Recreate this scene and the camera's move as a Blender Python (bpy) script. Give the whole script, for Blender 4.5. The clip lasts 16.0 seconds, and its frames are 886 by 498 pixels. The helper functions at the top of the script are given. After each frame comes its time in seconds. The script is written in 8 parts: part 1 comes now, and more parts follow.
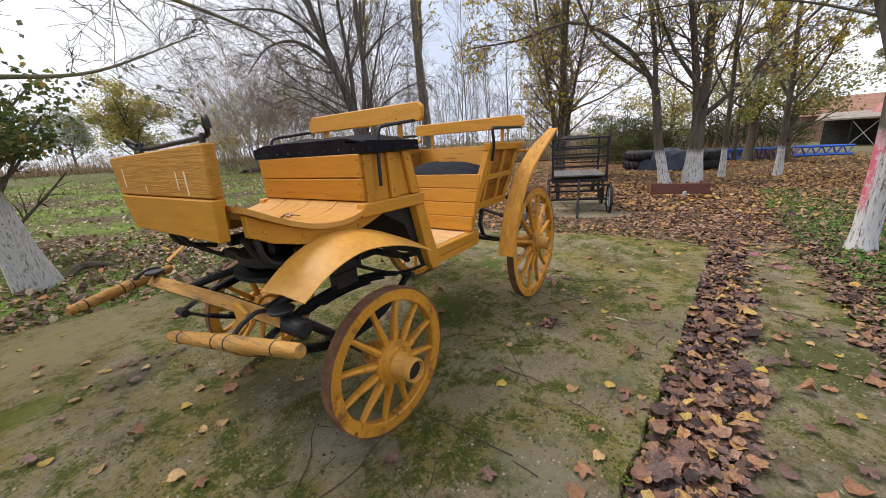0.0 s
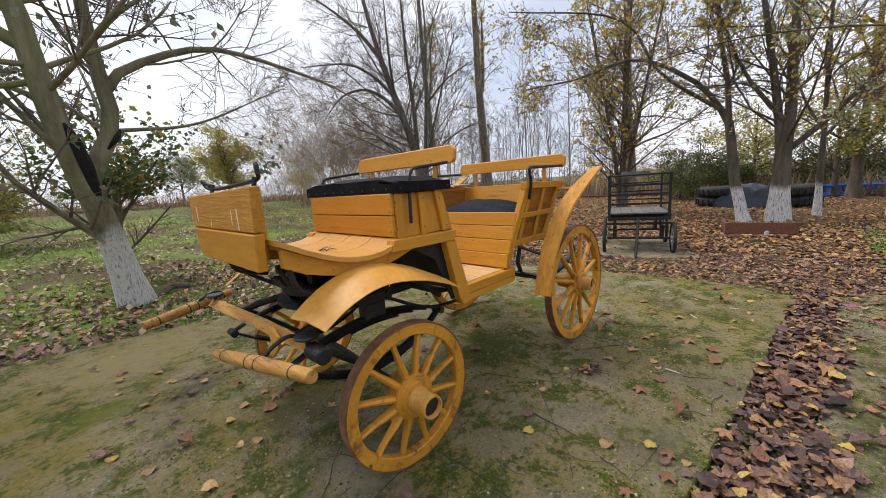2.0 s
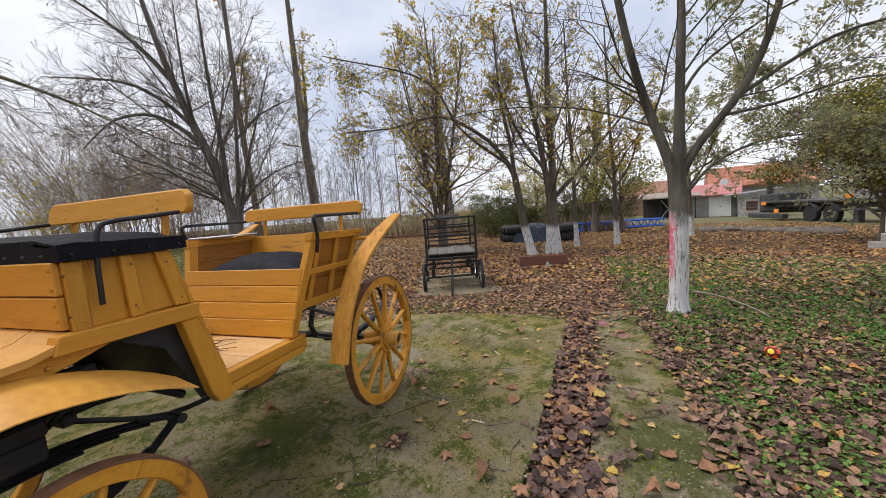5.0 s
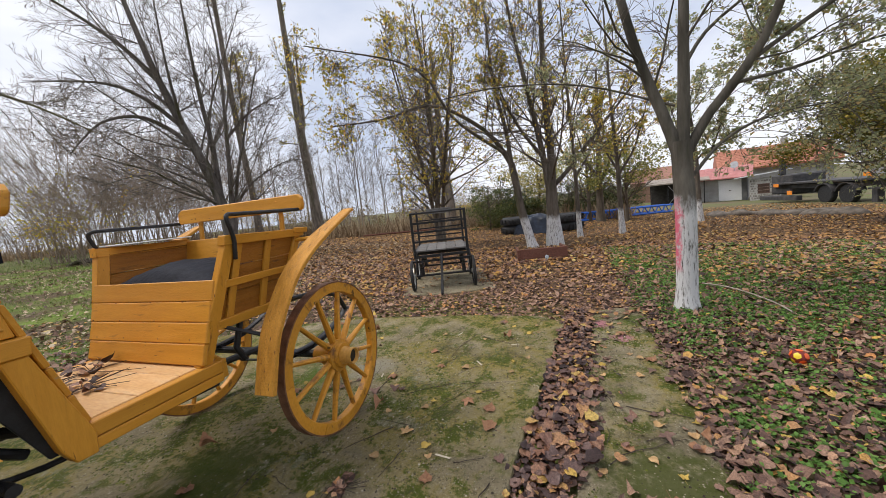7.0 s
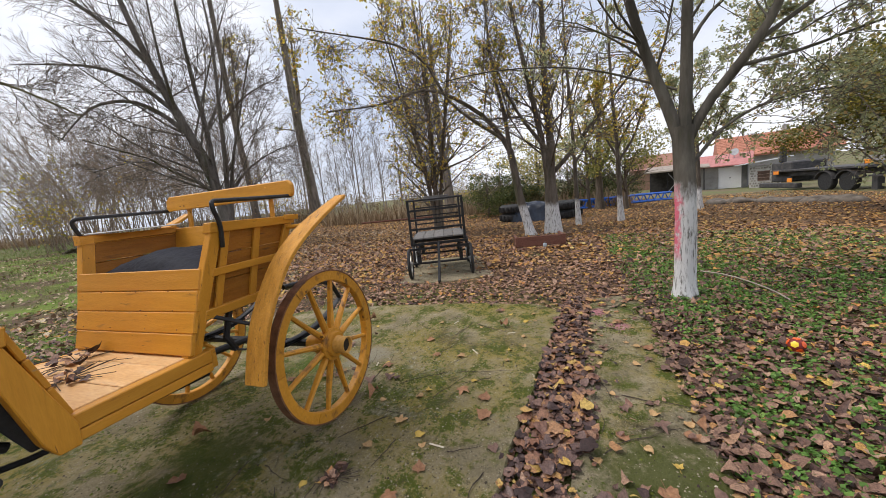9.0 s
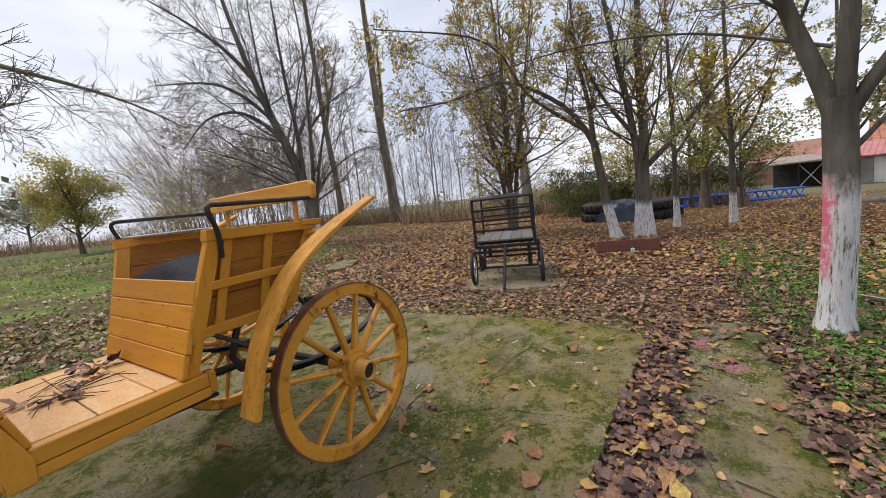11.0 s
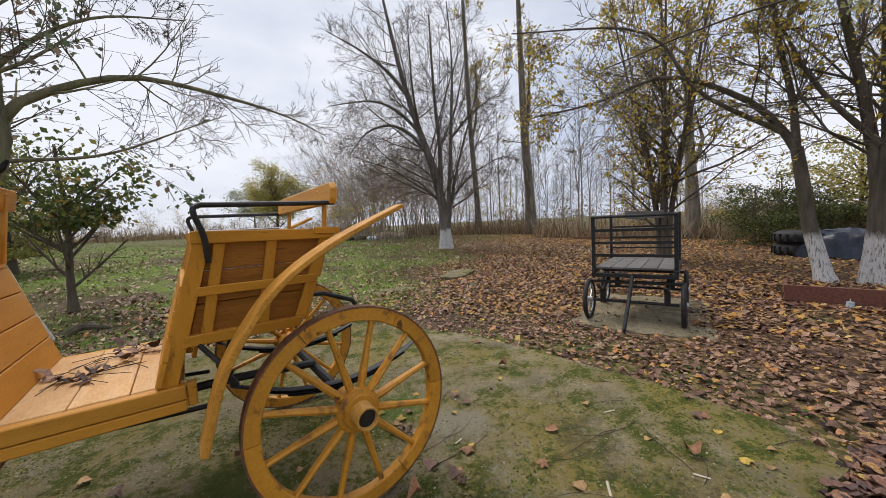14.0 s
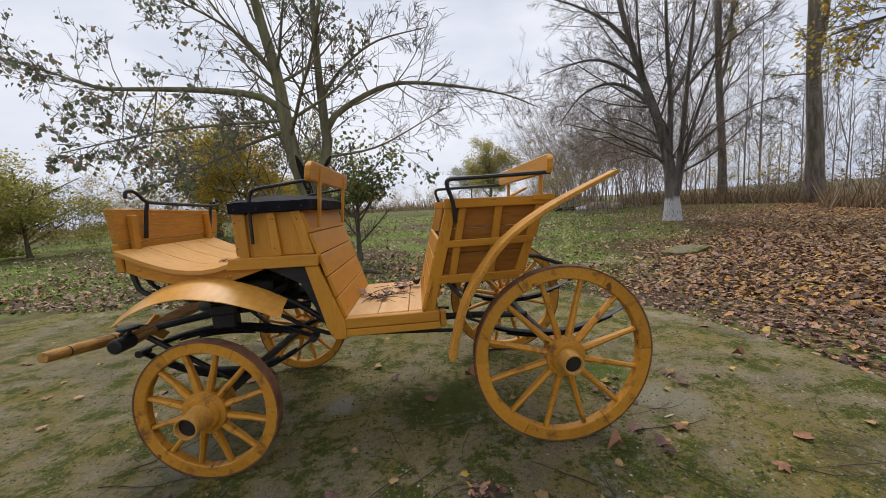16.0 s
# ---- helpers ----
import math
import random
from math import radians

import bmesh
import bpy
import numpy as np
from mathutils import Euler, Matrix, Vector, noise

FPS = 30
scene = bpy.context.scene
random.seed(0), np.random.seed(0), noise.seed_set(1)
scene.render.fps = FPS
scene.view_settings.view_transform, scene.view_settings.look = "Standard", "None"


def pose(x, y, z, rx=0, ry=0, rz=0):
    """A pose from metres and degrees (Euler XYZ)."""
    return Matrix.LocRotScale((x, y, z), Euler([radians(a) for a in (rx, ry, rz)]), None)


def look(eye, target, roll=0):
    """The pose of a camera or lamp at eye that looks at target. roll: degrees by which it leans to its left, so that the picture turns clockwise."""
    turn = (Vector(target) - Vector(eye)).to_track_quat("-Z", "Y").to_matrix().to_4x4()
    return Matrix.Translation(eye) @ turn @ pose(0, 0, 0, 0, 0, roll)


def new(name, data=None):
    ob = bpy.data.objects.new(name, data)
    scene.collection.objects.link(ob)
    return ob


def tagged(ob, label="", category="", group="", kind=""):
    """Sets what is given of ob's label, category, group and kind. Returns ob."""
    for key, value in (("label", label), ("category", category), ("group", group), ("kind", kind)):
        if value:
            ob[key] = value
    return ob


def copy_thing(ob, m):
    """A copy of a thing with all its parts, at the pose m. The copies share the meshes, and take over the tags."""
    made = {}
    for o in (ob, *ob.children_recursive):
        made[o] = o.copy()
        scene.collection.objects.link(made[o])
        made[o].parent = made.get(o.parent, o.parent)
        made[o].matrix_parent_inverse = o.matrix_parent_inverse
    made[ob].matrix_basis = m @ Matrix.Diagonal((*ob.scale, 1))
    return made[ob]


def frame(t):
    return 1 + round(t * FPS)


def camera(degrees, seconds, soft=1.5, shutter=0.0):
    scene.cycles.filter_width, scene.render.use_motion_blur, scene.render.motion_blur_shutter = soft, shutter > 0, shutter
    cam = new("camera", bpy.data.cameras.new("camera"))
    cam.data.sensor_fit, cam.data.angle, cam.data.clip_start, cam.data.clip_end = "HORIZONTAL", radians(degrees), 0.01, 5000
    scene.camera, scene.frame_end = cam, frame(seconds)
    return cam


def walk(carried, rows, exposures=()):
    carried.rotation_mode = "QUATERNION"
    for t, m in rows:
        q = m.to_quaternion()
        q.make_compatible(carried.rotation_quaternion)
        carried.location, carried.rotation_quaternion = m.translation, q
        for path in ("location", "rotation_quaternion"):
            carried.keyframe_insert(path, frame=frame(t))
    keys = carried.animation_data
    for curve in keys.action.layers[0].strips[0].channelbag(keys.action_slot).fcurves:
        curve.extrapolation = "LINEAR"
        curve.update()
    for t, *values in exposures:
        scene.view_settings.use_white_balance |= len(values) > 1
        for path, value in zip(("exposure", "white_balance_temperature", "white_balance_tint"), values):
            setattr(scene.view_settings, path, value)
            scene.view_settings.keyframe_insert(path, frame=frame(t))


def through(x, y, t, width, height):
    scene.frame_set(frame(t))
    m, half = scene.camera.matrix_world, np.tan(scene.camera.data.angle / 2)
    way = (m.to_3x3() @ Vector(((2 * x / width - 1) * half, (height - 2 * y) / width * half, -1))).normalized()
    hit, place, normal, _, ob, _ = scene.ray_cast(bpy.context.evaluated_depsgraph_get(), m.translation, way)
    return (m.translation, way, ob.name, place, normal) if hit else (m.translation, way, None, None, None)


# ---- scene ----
cam = camera(101.6, 16.0, 0.6)
PATH = [
    (0, (-2.775, -0.967, 1.33), (-1.213, 0.152, 0.775), -4.0),
    (0.5, (-2.717, -1.029, 1.322), (-1.183, 0.155, 0.828), -1.69),
    (1, (-2.709, -1.079, 1.319), (-1.252, 0.206, 0.843), -1.7),
    (1.5, (-2.712, -1.099, 1.335), (-1.297, 0.257, 0.935), -3.09),
    (2, (-2.704, -1.113, 1.341), (-1.303, 0.27, 0.99), -4.08),
    (2.5, (-2.678, -1.14, 1.346), (-1.227, 0.193, 1.005), -4.21),
    (3, (-2.643, -1.185, 1.356), (-1.049, -0.016, 1.053), -5.81),
    (3.5, (-2.6, -1.218, 1.362), (-0.851, -0.281, 1.11), -4.3),
    (4, (-2.53, -1.205, 1.348), (-0.674, -0.506, 1.084), -4.3),
    (4.3, (-2.453, -1.217, 1.364), (-0.579, -0.568, 1.102), -4.2),
    (4.5, (-2.417, -1.2, 1.364), (-0.537, -0.561, 1.124), -4.5),
    (4.7, (-2.36, -1.19, 1.38), (-0.477, -0.545, 1.177), -4.3),
    (6.8, (-1.805, -1.295, 1.345), (0.056, -0.605, 1.11), -5.2),
    (7, (-1.781, -1.334, 1.34), (0.084, -0.651, 1.109), -6.3),
    (7.5, (-1.747, -1.338, 1.338), (0.127, -0.686, 1.091), -6.3),
    (8, (-1.736, -1.344, 1.335), (0.159, -0.758, 1.082), -5.7),
    (8.5, (-1.736, -1.344, 1.335), (0.147, -0.727, 1.068), -7.0),
    (9, (-1.728, -1.341, 1.332), (0.128, -0.661, 1.033), -6.3),
    (9.5, (-1.73, -1.307, 1.318), (-0.01, -0.337, 1.003), -7.7),
    (9.7, (-1.741, -1.306, 1.328), (-0.071, -0.245, 1.035), -7.6),
    (11.8, (-0.96, -1.405, 1.308), (0.75, -0.39, 1.09), -5.2),
    (12, (-0.937, -1.41, 1.3), (0.801, -0.445, 1.087), -4.7),
    (12.5, (-0.784, -1.398, 1.295), (0.976, -0.469, 1.089), -3.9),
    (13, (-0.617, -1.364, 1.291), (1.172, -0.485, 1.127), -3.8),
    (13.5, (-0.575, -1.361, 1.298), (1.068, -0.231, 1.149), -4.3),
    (14, (-0.568, -1.411, 1.303), (0.599, 0.207, 1.16), -2.9),
    (14.5, (-0.551, -1.493, 1.285), (0.404, 0.252, 1.07), -3.4),
    (15, (-0.597, -1.544, 1.279), (-0.062, 0.368, 1.042), -4.5),
    (15.5, (-0.65, -1.571, 1.286), (-0.41, 0.398, 1.035), -4.4),
    (16, (-0.678, -1.605, 1.284), (-0.552, 0.378, 1.05), -3.9),
]
walk(cam, [(t, look(eye, target, roll)) for t, eye, target, roll in PATH], [(0.0, 0.46, 6500, 12.5), (2.5, 0.36, 6500, 12.5), (4.5, 0.30, 6500, 12.5), (8.0, 0.30, 6500, 12.5), (9.5, 0.38, 6500, 12.5), (12.0, 0.18, 6500, 12.0), (13.5, 0.14, 6500, 12.0), (15.0, 0.12, 6500, 12.5), (16.0, 0.09, 6500, 12.5)])

# ---- world and light ----
SUN_EL, SUN_AZ = radians(57), radians(-11)
world = bpy.data.worlds.new("overcast_sky")
scene.world = world
world.use_nodes = True
wn, wl = world.node_tree.nodes, world.node_tree.links
wn.clear()
w_out = wn.new("ShaderNodeOutputWorld")
w_bg = wn.new("ShaderNodeBackground")
w_sky = wn.new("ShaderNodeTexSky")
w_sky.sky_type = "NISHITA"
w_sky.sun_disc = False
w_sky.sun_elevation, w_sky.sun_rotation = SUN_EL, SUN_AZ
w_co = wn.new("ShaderNodeTexCoord")
w_map = wn.new("ShaderNodeMapping")
w_map.inputs["Scale"].default_value = (1.0, 1.0, 2.4)
w_n = wn.new("ShaderNodeTexNoise")
w_n.inputs["Scale"].default_value, w_n.inputs["Detail"].default_value, w_n.inputs["Roughness"].default_value = 1.7, 6.0, 0.5
w_ramp = wn.new("ShaderNodeValToRGB")
w_ramp.color_ramp.elements[0].position, w_ramp.color_ramp.elements[0].color = 0.36, (0.54, 0.61, 0.74, 1)
w_ramp.color_ramp.elements[1].position, w_ramp.color_ramp.elements[1].color = 0.60, (0.85, 0.88, 0.94, 1)
w_mul = wn.new("ShaderNodeMixRGB")
w_mul.blend_type = "MULTIPLY"
w_mul.inputs[0].default_value = 1.0
w_mul.inputs[2].default_value = (0.07, 0.07, 0.07, 1)
w_mix = wn.new("ShaderNodeMixRGB")
w_mix.inputs[0].default_value = 0.9
wl.new(w_co.outputs["Generated"], w_map.inputs[0])
wl.new(w_map.outputs[0], w_n.inputs["Vector"])
wl.new(w_n.outputs["Fac"], w_ramp.inputs[0])
wl.new(w_sky.outputs[0], w_mul.inputs[1])
wl.new(w_mul.outputs[0], w_mix.inputs[1])
wl.new(w_ramp.outputs[0], w_mix.inputs[2])
wl.new(w_mix.outputs[0], w_bg.inputs[0])
wl.new(w_bg.outputs[0], w_out.inputs[0])
w_bg.inputs[1].default_value = 1.0
sun = new("sun", bpy.data.lights.new("sun", "SUN"))
sun.data.energy, sun.data.angle, sun.data.color = 2.3, radians(36), (1.0, 0.95, 0.88)
sun.matrix_world = look((0, 0, 30), (0.12, -0.62, 29))


# ---- materials ----
def mat(name, c1, c2=None, scale=8.0, rough=0.7, bump=0.2, fine=60.0, metal=0.0, stretch=(1, 1, 1), dirt=None, dirt_at=(0.6, 0.72), rnd=0.0, dirt_scale=2.5, spec=0.4, nick=0.0, grain=0.35):
    """A procedural surface: two colours mixed by a stretched noise, fine grain, dirt in patches and relief."""
    m = bpy.data.materials.new(name)
    m.use_nodes = True
    n, l = m.node_tree.nodes, m.node_tree.links
    b = n["Principled BSDF"]
    b.inputs["Roughness"].default_value, b.inputs["Metallic"].default_value = rough, metal
    b.inputs["Specular IOR Level"].default_value = spec
    co = n.new("ShaderNodeTexCoord")
    mp = n.new("ShaderNodeMapping")
    mp.inputs["Scale"].default_value = stretch
    l.new(co.outputs["Object"], mp.inputs[0])
    if rnd:
        oi = n.new("ShaderNodeObjectInfo")
        sc = n.new("ShaderNodeVectorMath")
        sc.operation = "SCALE"
        sc.inputs[0].default_value = (13.0, 7.0, 17.0)
        l.new(oi.outputs["Random"], sc.inputs["Scale"])
        l.new(sc.outputs[0], mp.inputs["Location"])
    n1 = n.new("ShaderNodeTexNoise")
    n1.inputs["Scale"].default_value, n1.inputs["Detail"].default_value = scale, 6.0
    n2 = n.new("ShaderNodeTexNoise")
    n2.inputs["Scale"].default_value, n2.inputs["Detail"].default_value = fine, 4.0
    l.new(mp.outputs[0], n1.inputs["Vector"])
    l.new(mp.outputs[0], n2.inputs["Vector"])
    r1 = n.new("ShaderNodeValToRGB")
    r1.color_ramp.elements[0].position, r1.color_ramp.elements[0].color = 0.35, (*c1, 1)
    r1.color_ramp.elements[1].position, r1.color_ramp.elements[1].color = 0.68, (*(c2 or c1), 1)
    l.new(n1.outputs["Fac"], r1.inputs[0])
    mx = n.new("ShaderNodeMixRGB")
    mx.blend_type = "OVERLAY"
    mx.inputs[0].default_value = grain
    l.new(r1.outputs[0], mx.inputs[1])
    l.new(n2.outputs["Fac"], mx.inputs[2])
    col = mx.outputs[0]
    if dirt:
        n3 = n.new("ShaderNodeTexNoise")
        n3.inputs["Scale"].default_value, n3.inputs["Detail"].default_value, n3.inputs["Roughness"].default_value = dirt_scale, 8.0, 0.65
        l.new(mp.outputs[0], n3.inputs["Vector"])
        r3 = n.new("ShaderNodeValToRGB")
        r3.color_ramp.elements[0].position, r3.color_ramp.elements[1].position = dirt_at
        l.new(n3.outputs["Fac"], r3.inputs[0])
        m3 = n.new("ShaderNodeMixRGB")
        l.new(r3.outputs[0], m3.inputs[0])
        l.new(col, m3.inputs[1])
        m3.inputs[2].default_value = (*dirt, 1)
        col = m3.outputs[0]
    if nick:
        # short dark scars along the grain
        n4 = n.new("ShaderNodeTexNoise")
        n4.inputs["Scale"].default_value, n4.inputs["Detail"].default_value, n4.inputs["Roughness"].default_value = 13.0, 3.0, 0.6
        l.new(mp.outputs[0], n4.inputs["Vector"])
        r4 = n.new("ShaderNodeMapRange")
        r4.inputs["From Min"].default_value, r4.inputs["From Max"].default_value, r4.inputs["To Max"].default_value = nick, nick + 0.03, 0.85
        l.new(n4.outputs["Fac"], r4.inputs["Value"])
        m4 = n.new("ShaderNodeMixRGB")
        l.new(r4.outputs[0], m4.inputs[0])
        l.new(col, m4.inputs[1])
        m4.inputs[2].default_value = (0.075, 0.032, 0.012, 1)
        col = m4.outputs[0]
    if rnd:
        hs = n.new("ShaderNodeHueSaturation")
        mr = n.new("ShaderNodeMapRange")
        mr.inputs["To Min"].default_value, mr.inputs["To Max"].default_value = 1 - rnd, 1 + rnd
        l.new(oi.outputs["Random"], mr.inputs["Value"])
        l.new(mr.outputs[0], hs.inputs["Value"])
        l.new(col, hs.inputs["Color"])
        col = hs.outputs[0]
    l.new(col, b.inputs["Base Color"])
    if bump:
        bp = n.new("ShaderNodeBump")
        bp.inputs["Strength"].default_value, bp.inputs["Distance"].default_value = bump, 0.01
        ad = n.new("ShaderNodeMath")
        l.new(n1.outputs["Fac"], ad.inputs[0])
        l.new(n2.outputs["Fac"], ad.inputs[1])
        l.new(ad.outputs[0], bp.inputs["Height"])
        l.new(bp.outputs[0], b.inputs["Normal"])
    return m


OCHRE, OCHRE2 = (0.52, 0.228, 0.022), (0.585, 0.268, 0.030)
SCUFF = (0.20, 0.085, 0.025)
# painted boards: grain runs along one axis
paint_x = mat("ochre_paint_on_wood_lengthwise", OCHRE, OCHRE2, 4, 0.45, 0.14, 34, 0, (1, 9, 9), SCUFF, (0.60, 0.72), 0.10, 3.2, 0.35, 0.70, 0.16)
paint_y = mat("ochre_paint_on_wood_crosswise", OCHRE, OCHRE2, 4, 0.45, 0.14, 34, 0, (9, 1, 9), SCUFF, (0.60, 0.72), 0.10, 3.2, 0.35, 0.70, 0.16)
paint_z = mat("ochre_paint_on_wood_upright", OCHRE, OCHRE2, 4, 0.45, 0.14, 34, 0, (9, 9, 1), SCUFF, (0.60, 0.72), 0.10, 3.2, 0.35, 0.70, 0.16)
paint_wheel = mat("ochre_paint_on_turned_wood", OCHRE, OCHRE2, 9, 0.45, 0.3, 60, 0, (1, 1, 1), (0.19, 0.085, 0.025), (0.545, 0.67), 0.10, 11, 0.35, 0.69, 0.25)
paint_worn = mat("trodden_pale_ochre_paint", (0.58, 0.33, 0.13), (0.66, 0.42, 0.20), 4, 0.55, 0.15, 34, 0, (4, 1, 4), (0.34, 0.22, 0.14), (0.58, 0.72), 0.06, 4, 0.3)
paint_foot = mat("trodden_ochre_paint", (0.55, 0.27, 0.055), (0.62, 0.33, 0.085), 4, 0.5, 0.12, 34, 0, (1, 6, 6), (0.36, 0.17, 0.05), (0.58, 0.74), 0.04, 4, 0.3, 0.70, 0.15)
paint_dash = mat("weathered_ochre_paint_on_rough_grain", (0.45, 0.205, 0.03), (0.57, 0.27, 0.04), 7, 0.6, 0.6, 30, 0, (14, 1, 14), (0.66, 0.55, 0.38), (0.70, 0.78), 0.05, 2.2, 0.25)
paint_sheet = mat("ochre_paint_on_sheet_metal", (0.58, 0.27, 0.045), (0.66, 0.33, 0.06), 4, 0.4, 0.05, 30, 0, (1, 1, 1), SCUFF, (0.7, 0.85), 0, 3, 0.45)
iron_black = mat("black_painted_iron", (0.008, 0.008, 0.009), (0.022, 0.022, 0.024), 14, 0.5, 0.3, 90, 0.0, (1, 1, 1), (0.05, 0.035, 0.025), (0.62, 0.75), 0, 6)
tyre_iron = mat("rusted_iron_tyre", (0.13, 0.062, 0.035), (0.25, 0.12, 0.065), 14, 0.75, 0.4, 90, 0.2)
hub_dark = mat("dark_bore_and_groove", (0.012, 0.01, 0.009), (0.03, 0.025, 0.02), 20, 0.6, 0.1)
vinyl = mat("black_vinyl", (0.008, 0.008, 0.011), (0.017, 0.017, 0.022), 6, 0.60, 0.5, 22, 0, (1, 1, 1), (0.05, 0.05, 0.055), (0.70, 0.84), 0, 9, 0.06)

paint_sleeve = mat("pale_worn_ochre_paint", (0.54, 0.27, 0.05), (0.62, 0.34, 0.09), 9, 0.5, 0.3, 60, 0, (1, 1, 1), (0.24, 0.12, 0.05), (0.60, 0.70), 0.06, 11, 0.35)
paint_back = mat("scuffed_ochre_paint", OCHRE, OCHRE2, 4, 0.5, 0.14, 34, 0, (4, 1, 4), (0.36, 0.23, 0.13), (0.585, 0.67), 0.06, 2.6, 0.3, 0.71, 0.16)
paint_bar = mat("weathered_ochre_paint_on_bar", (0.36, 0.18, 0.04), (0.54, 0.29, 0.08), 4, 0.6, 0.5, 34, 0, (9, 1, 9), (0.14, 0.09, 0.055), (0.52, 0.66), 0.06, 5, 0.25, 0.67)
# ochre worn a little darker, deepened further for shade on the outward-leaning sides
paint_panel = mat("worn_ochre_paint_with_side_shade", (0.255, 0.094, 0.011), (0.345, 0.138, 0.017), 4, 0.5, 0.4, 34, 0, (1, 9, 9), (0.13, 0.05, 0.015), (0.58, 0.70), 0.10, 4, 0.3, 0.69, 0.22)
paint_guard = mat("worn_ochre_paint_with_knots", (0.46, 0.205, 0.026), (0.60, 0.285, 0.042), 4, 0.5, 0.5, 34, 0, (3, 9, 3), (0.13, 0.055, 0.02), (0.60, 0.67), 0.08, 5, 0.3, 0.68)


# ---- tools for meshes ----
def finish(name, bm, material, smooth=False):
    me = bpy.data.meshes.new(name)
    bmesh.ops.recalc_face_normals(bm, faces=bm.faces)
    bm.to_mesh(me)
    bm.free()
    for mm in material if isinstance(material, (list, tuple)) else [material]:
        me.materials.append(mm)
    if smooth:
        me.shade_smooth()
        me.set_sharp_from_angle(angle=radians(38))
    return me


def part(name, bm, material, parent, label="", smooth=False):
    """Links a bmesh, whose coordinates are those of the parent's surroundings, as one mesh object under a thing or a part."""
    ob = new(name, finish(name, bm, material, smooth) if isinstance(bm, bmesh.types.BMesh) else bm)
    ob.parent = parent
    m = parent.matrix_basis.copy()
    up = parent.parent
    inv = m.inverted()
    if up:
        inv = (up.matrix_basis @ parent.matrix_parent_inverse @ m).inverted()
    ob.matrix_parent_inverse = inv
    return tagged(ob, label)


def empty(name, place, label, category, group="", kind="", rz=0.0):
    ob = new(name)
    ob.matrix_basis = pose(*place, 0, 0, rz)
    ob.empty_display_size = 0.1
    return tagged(ob, label, category, group, kind)


def lone(name, bm, material, label, category, group="", kind="", smooth=False):
    return tagged(new(name, finish(name, bm, material, smooth)), label, category, group, kind)


def bevelled(bm, w, seg=1):
    if w:
        bmesh.ops.bevel(bm, geom=list(bm.edges), offset=w, segments=seg, affect="EDGES", profile=0.6, clamp_overlap=True)
    return bm


def box(x0, x1, y0, y1, z0, z1, w=0.003, seg=1, bm=None):
    b = bmesh.new()
    bmesh.ops.create_cube(b, size=1)
    bmesh.ops.scale(b, vec=(x1 - x0, y1 - y0, z1 - z0), verts=b.verts)
    bmesh.ops.translate(b, vec=((x0 + x1) / 2, (y0 + y1) / 2, (z0 + z1) / 2), verts=b.verts)
    return joined(bm, bevelled(b, w, seg))


def joined(bm, b):
    if bm is None:
        return b
    me = bpy.data.meshes.new("tmp")
    b.to_mesh(me)
    b.free()
    bm.from_mesh(me)
    bpy.data.meshes.remove(me)
    return bm


def prism(pts, axis, a, b_, w=0.003, bm=None):
    """A polygon given in the two other axes, drawn out along axis from a to b_."""
    b = bmesh.new()

    def put(p, v):
        return {"x": (v, p[0], p[1]), "y": (p[0], v, p[1]), "z": (p[0], p[1], v)}[axis]
    lo = [b.verts.new(put(p, a)) for p in pts]
    hi = [b.verts.new(put(p, b_)) for p in pts]
    n = len(pts)
    b.faces.new(lo)
    b.faces.new(hi[::-1])
    for i in range(n):
        b.faces.new((lo[i], lo[(i + 1) % n], hi[(i + 1) % n], hi[i]))
    bmesh.ops.recalc_face_normals(b, faces=b.faces)
    return joined(bm, bevelled(b, w))


def sheet(top, bottom, w=0.0, bm=None):
    """A solid between two equal grids of points (rows of points)."""
    b = bmesh.new()
    g = [[[b.verts.new(p) for p in row] for row in s] for s in (top, bottom)]
    r, c = len(top), len(top[0])
    for i in range(r - 1):
        for j in range(c - 1):
            b.faces.new((g[0][i][j], g[0][i + 1][j], g[0][i + 1][j + 1], g[0][i][j + 1]))
            b.faces.new((g[1][i][j], g[1][i][j + 1], g[1][i + 1][j + 1], g[1][i + 1][j]))
    for i in range(r - 1):
        for j in (0, c - 1):
            b.faces.new((g[0][i][j], g[0][i + 1][j], g[1][i + 1][j], g[1][i][j]))
    for j in range(c - 1):
        for i in (0, r - 1):
            b.faces.new((g[0][i][j], g[0][i][j + 1], g[1][i][j + 1], g[1][i][j]))
    bmesh.ops.recalc_face_normals(b, faces=b.faces)
    return joined(bm, b)


def tube(path, radii, sides=8, bm=None, flat=1.0):
    """A round bar along a path; radii: one number or one for each point."""
    b = bmesh.new()
    P = [Vector(p) for p in path]
    R = radii if isinstance(radii, (list, tuple)) else [radii] * len(P)
    rings, ref = [], Vector((0, 0, 1))
    for i, p in enumerate(P):
        d = (P[min(i + 1, len(P) - 1)] - P[max(i - 1, 0)]).normalized()
        if abs(d.dot(ref)) > 0.95:
            ref = Vector((1, 0, 0)) if abs(d.x) < 0.9 else Vector((0, 1, 0))
        u = d.cross(ref).normalized()
        v = u.cross(d)
        ref = v
        rings.append([b.verts.new(p + R[i] * (math.cos(a) * u + flat * math.sin(a) * v)) for a in [2 * math.pi * k / sides for k in range(sides)]])
    for q, r in zip(rings, rings[1:]):
        for k in range(sides):
            b.faces.new((q[k], q[(k + 1) % sides], r[(k + 1) % sides], r[k]))
    b.faces.new(rings[0][::-1])
    b.faces.new(rings[-1])
    return joined(bm, b)


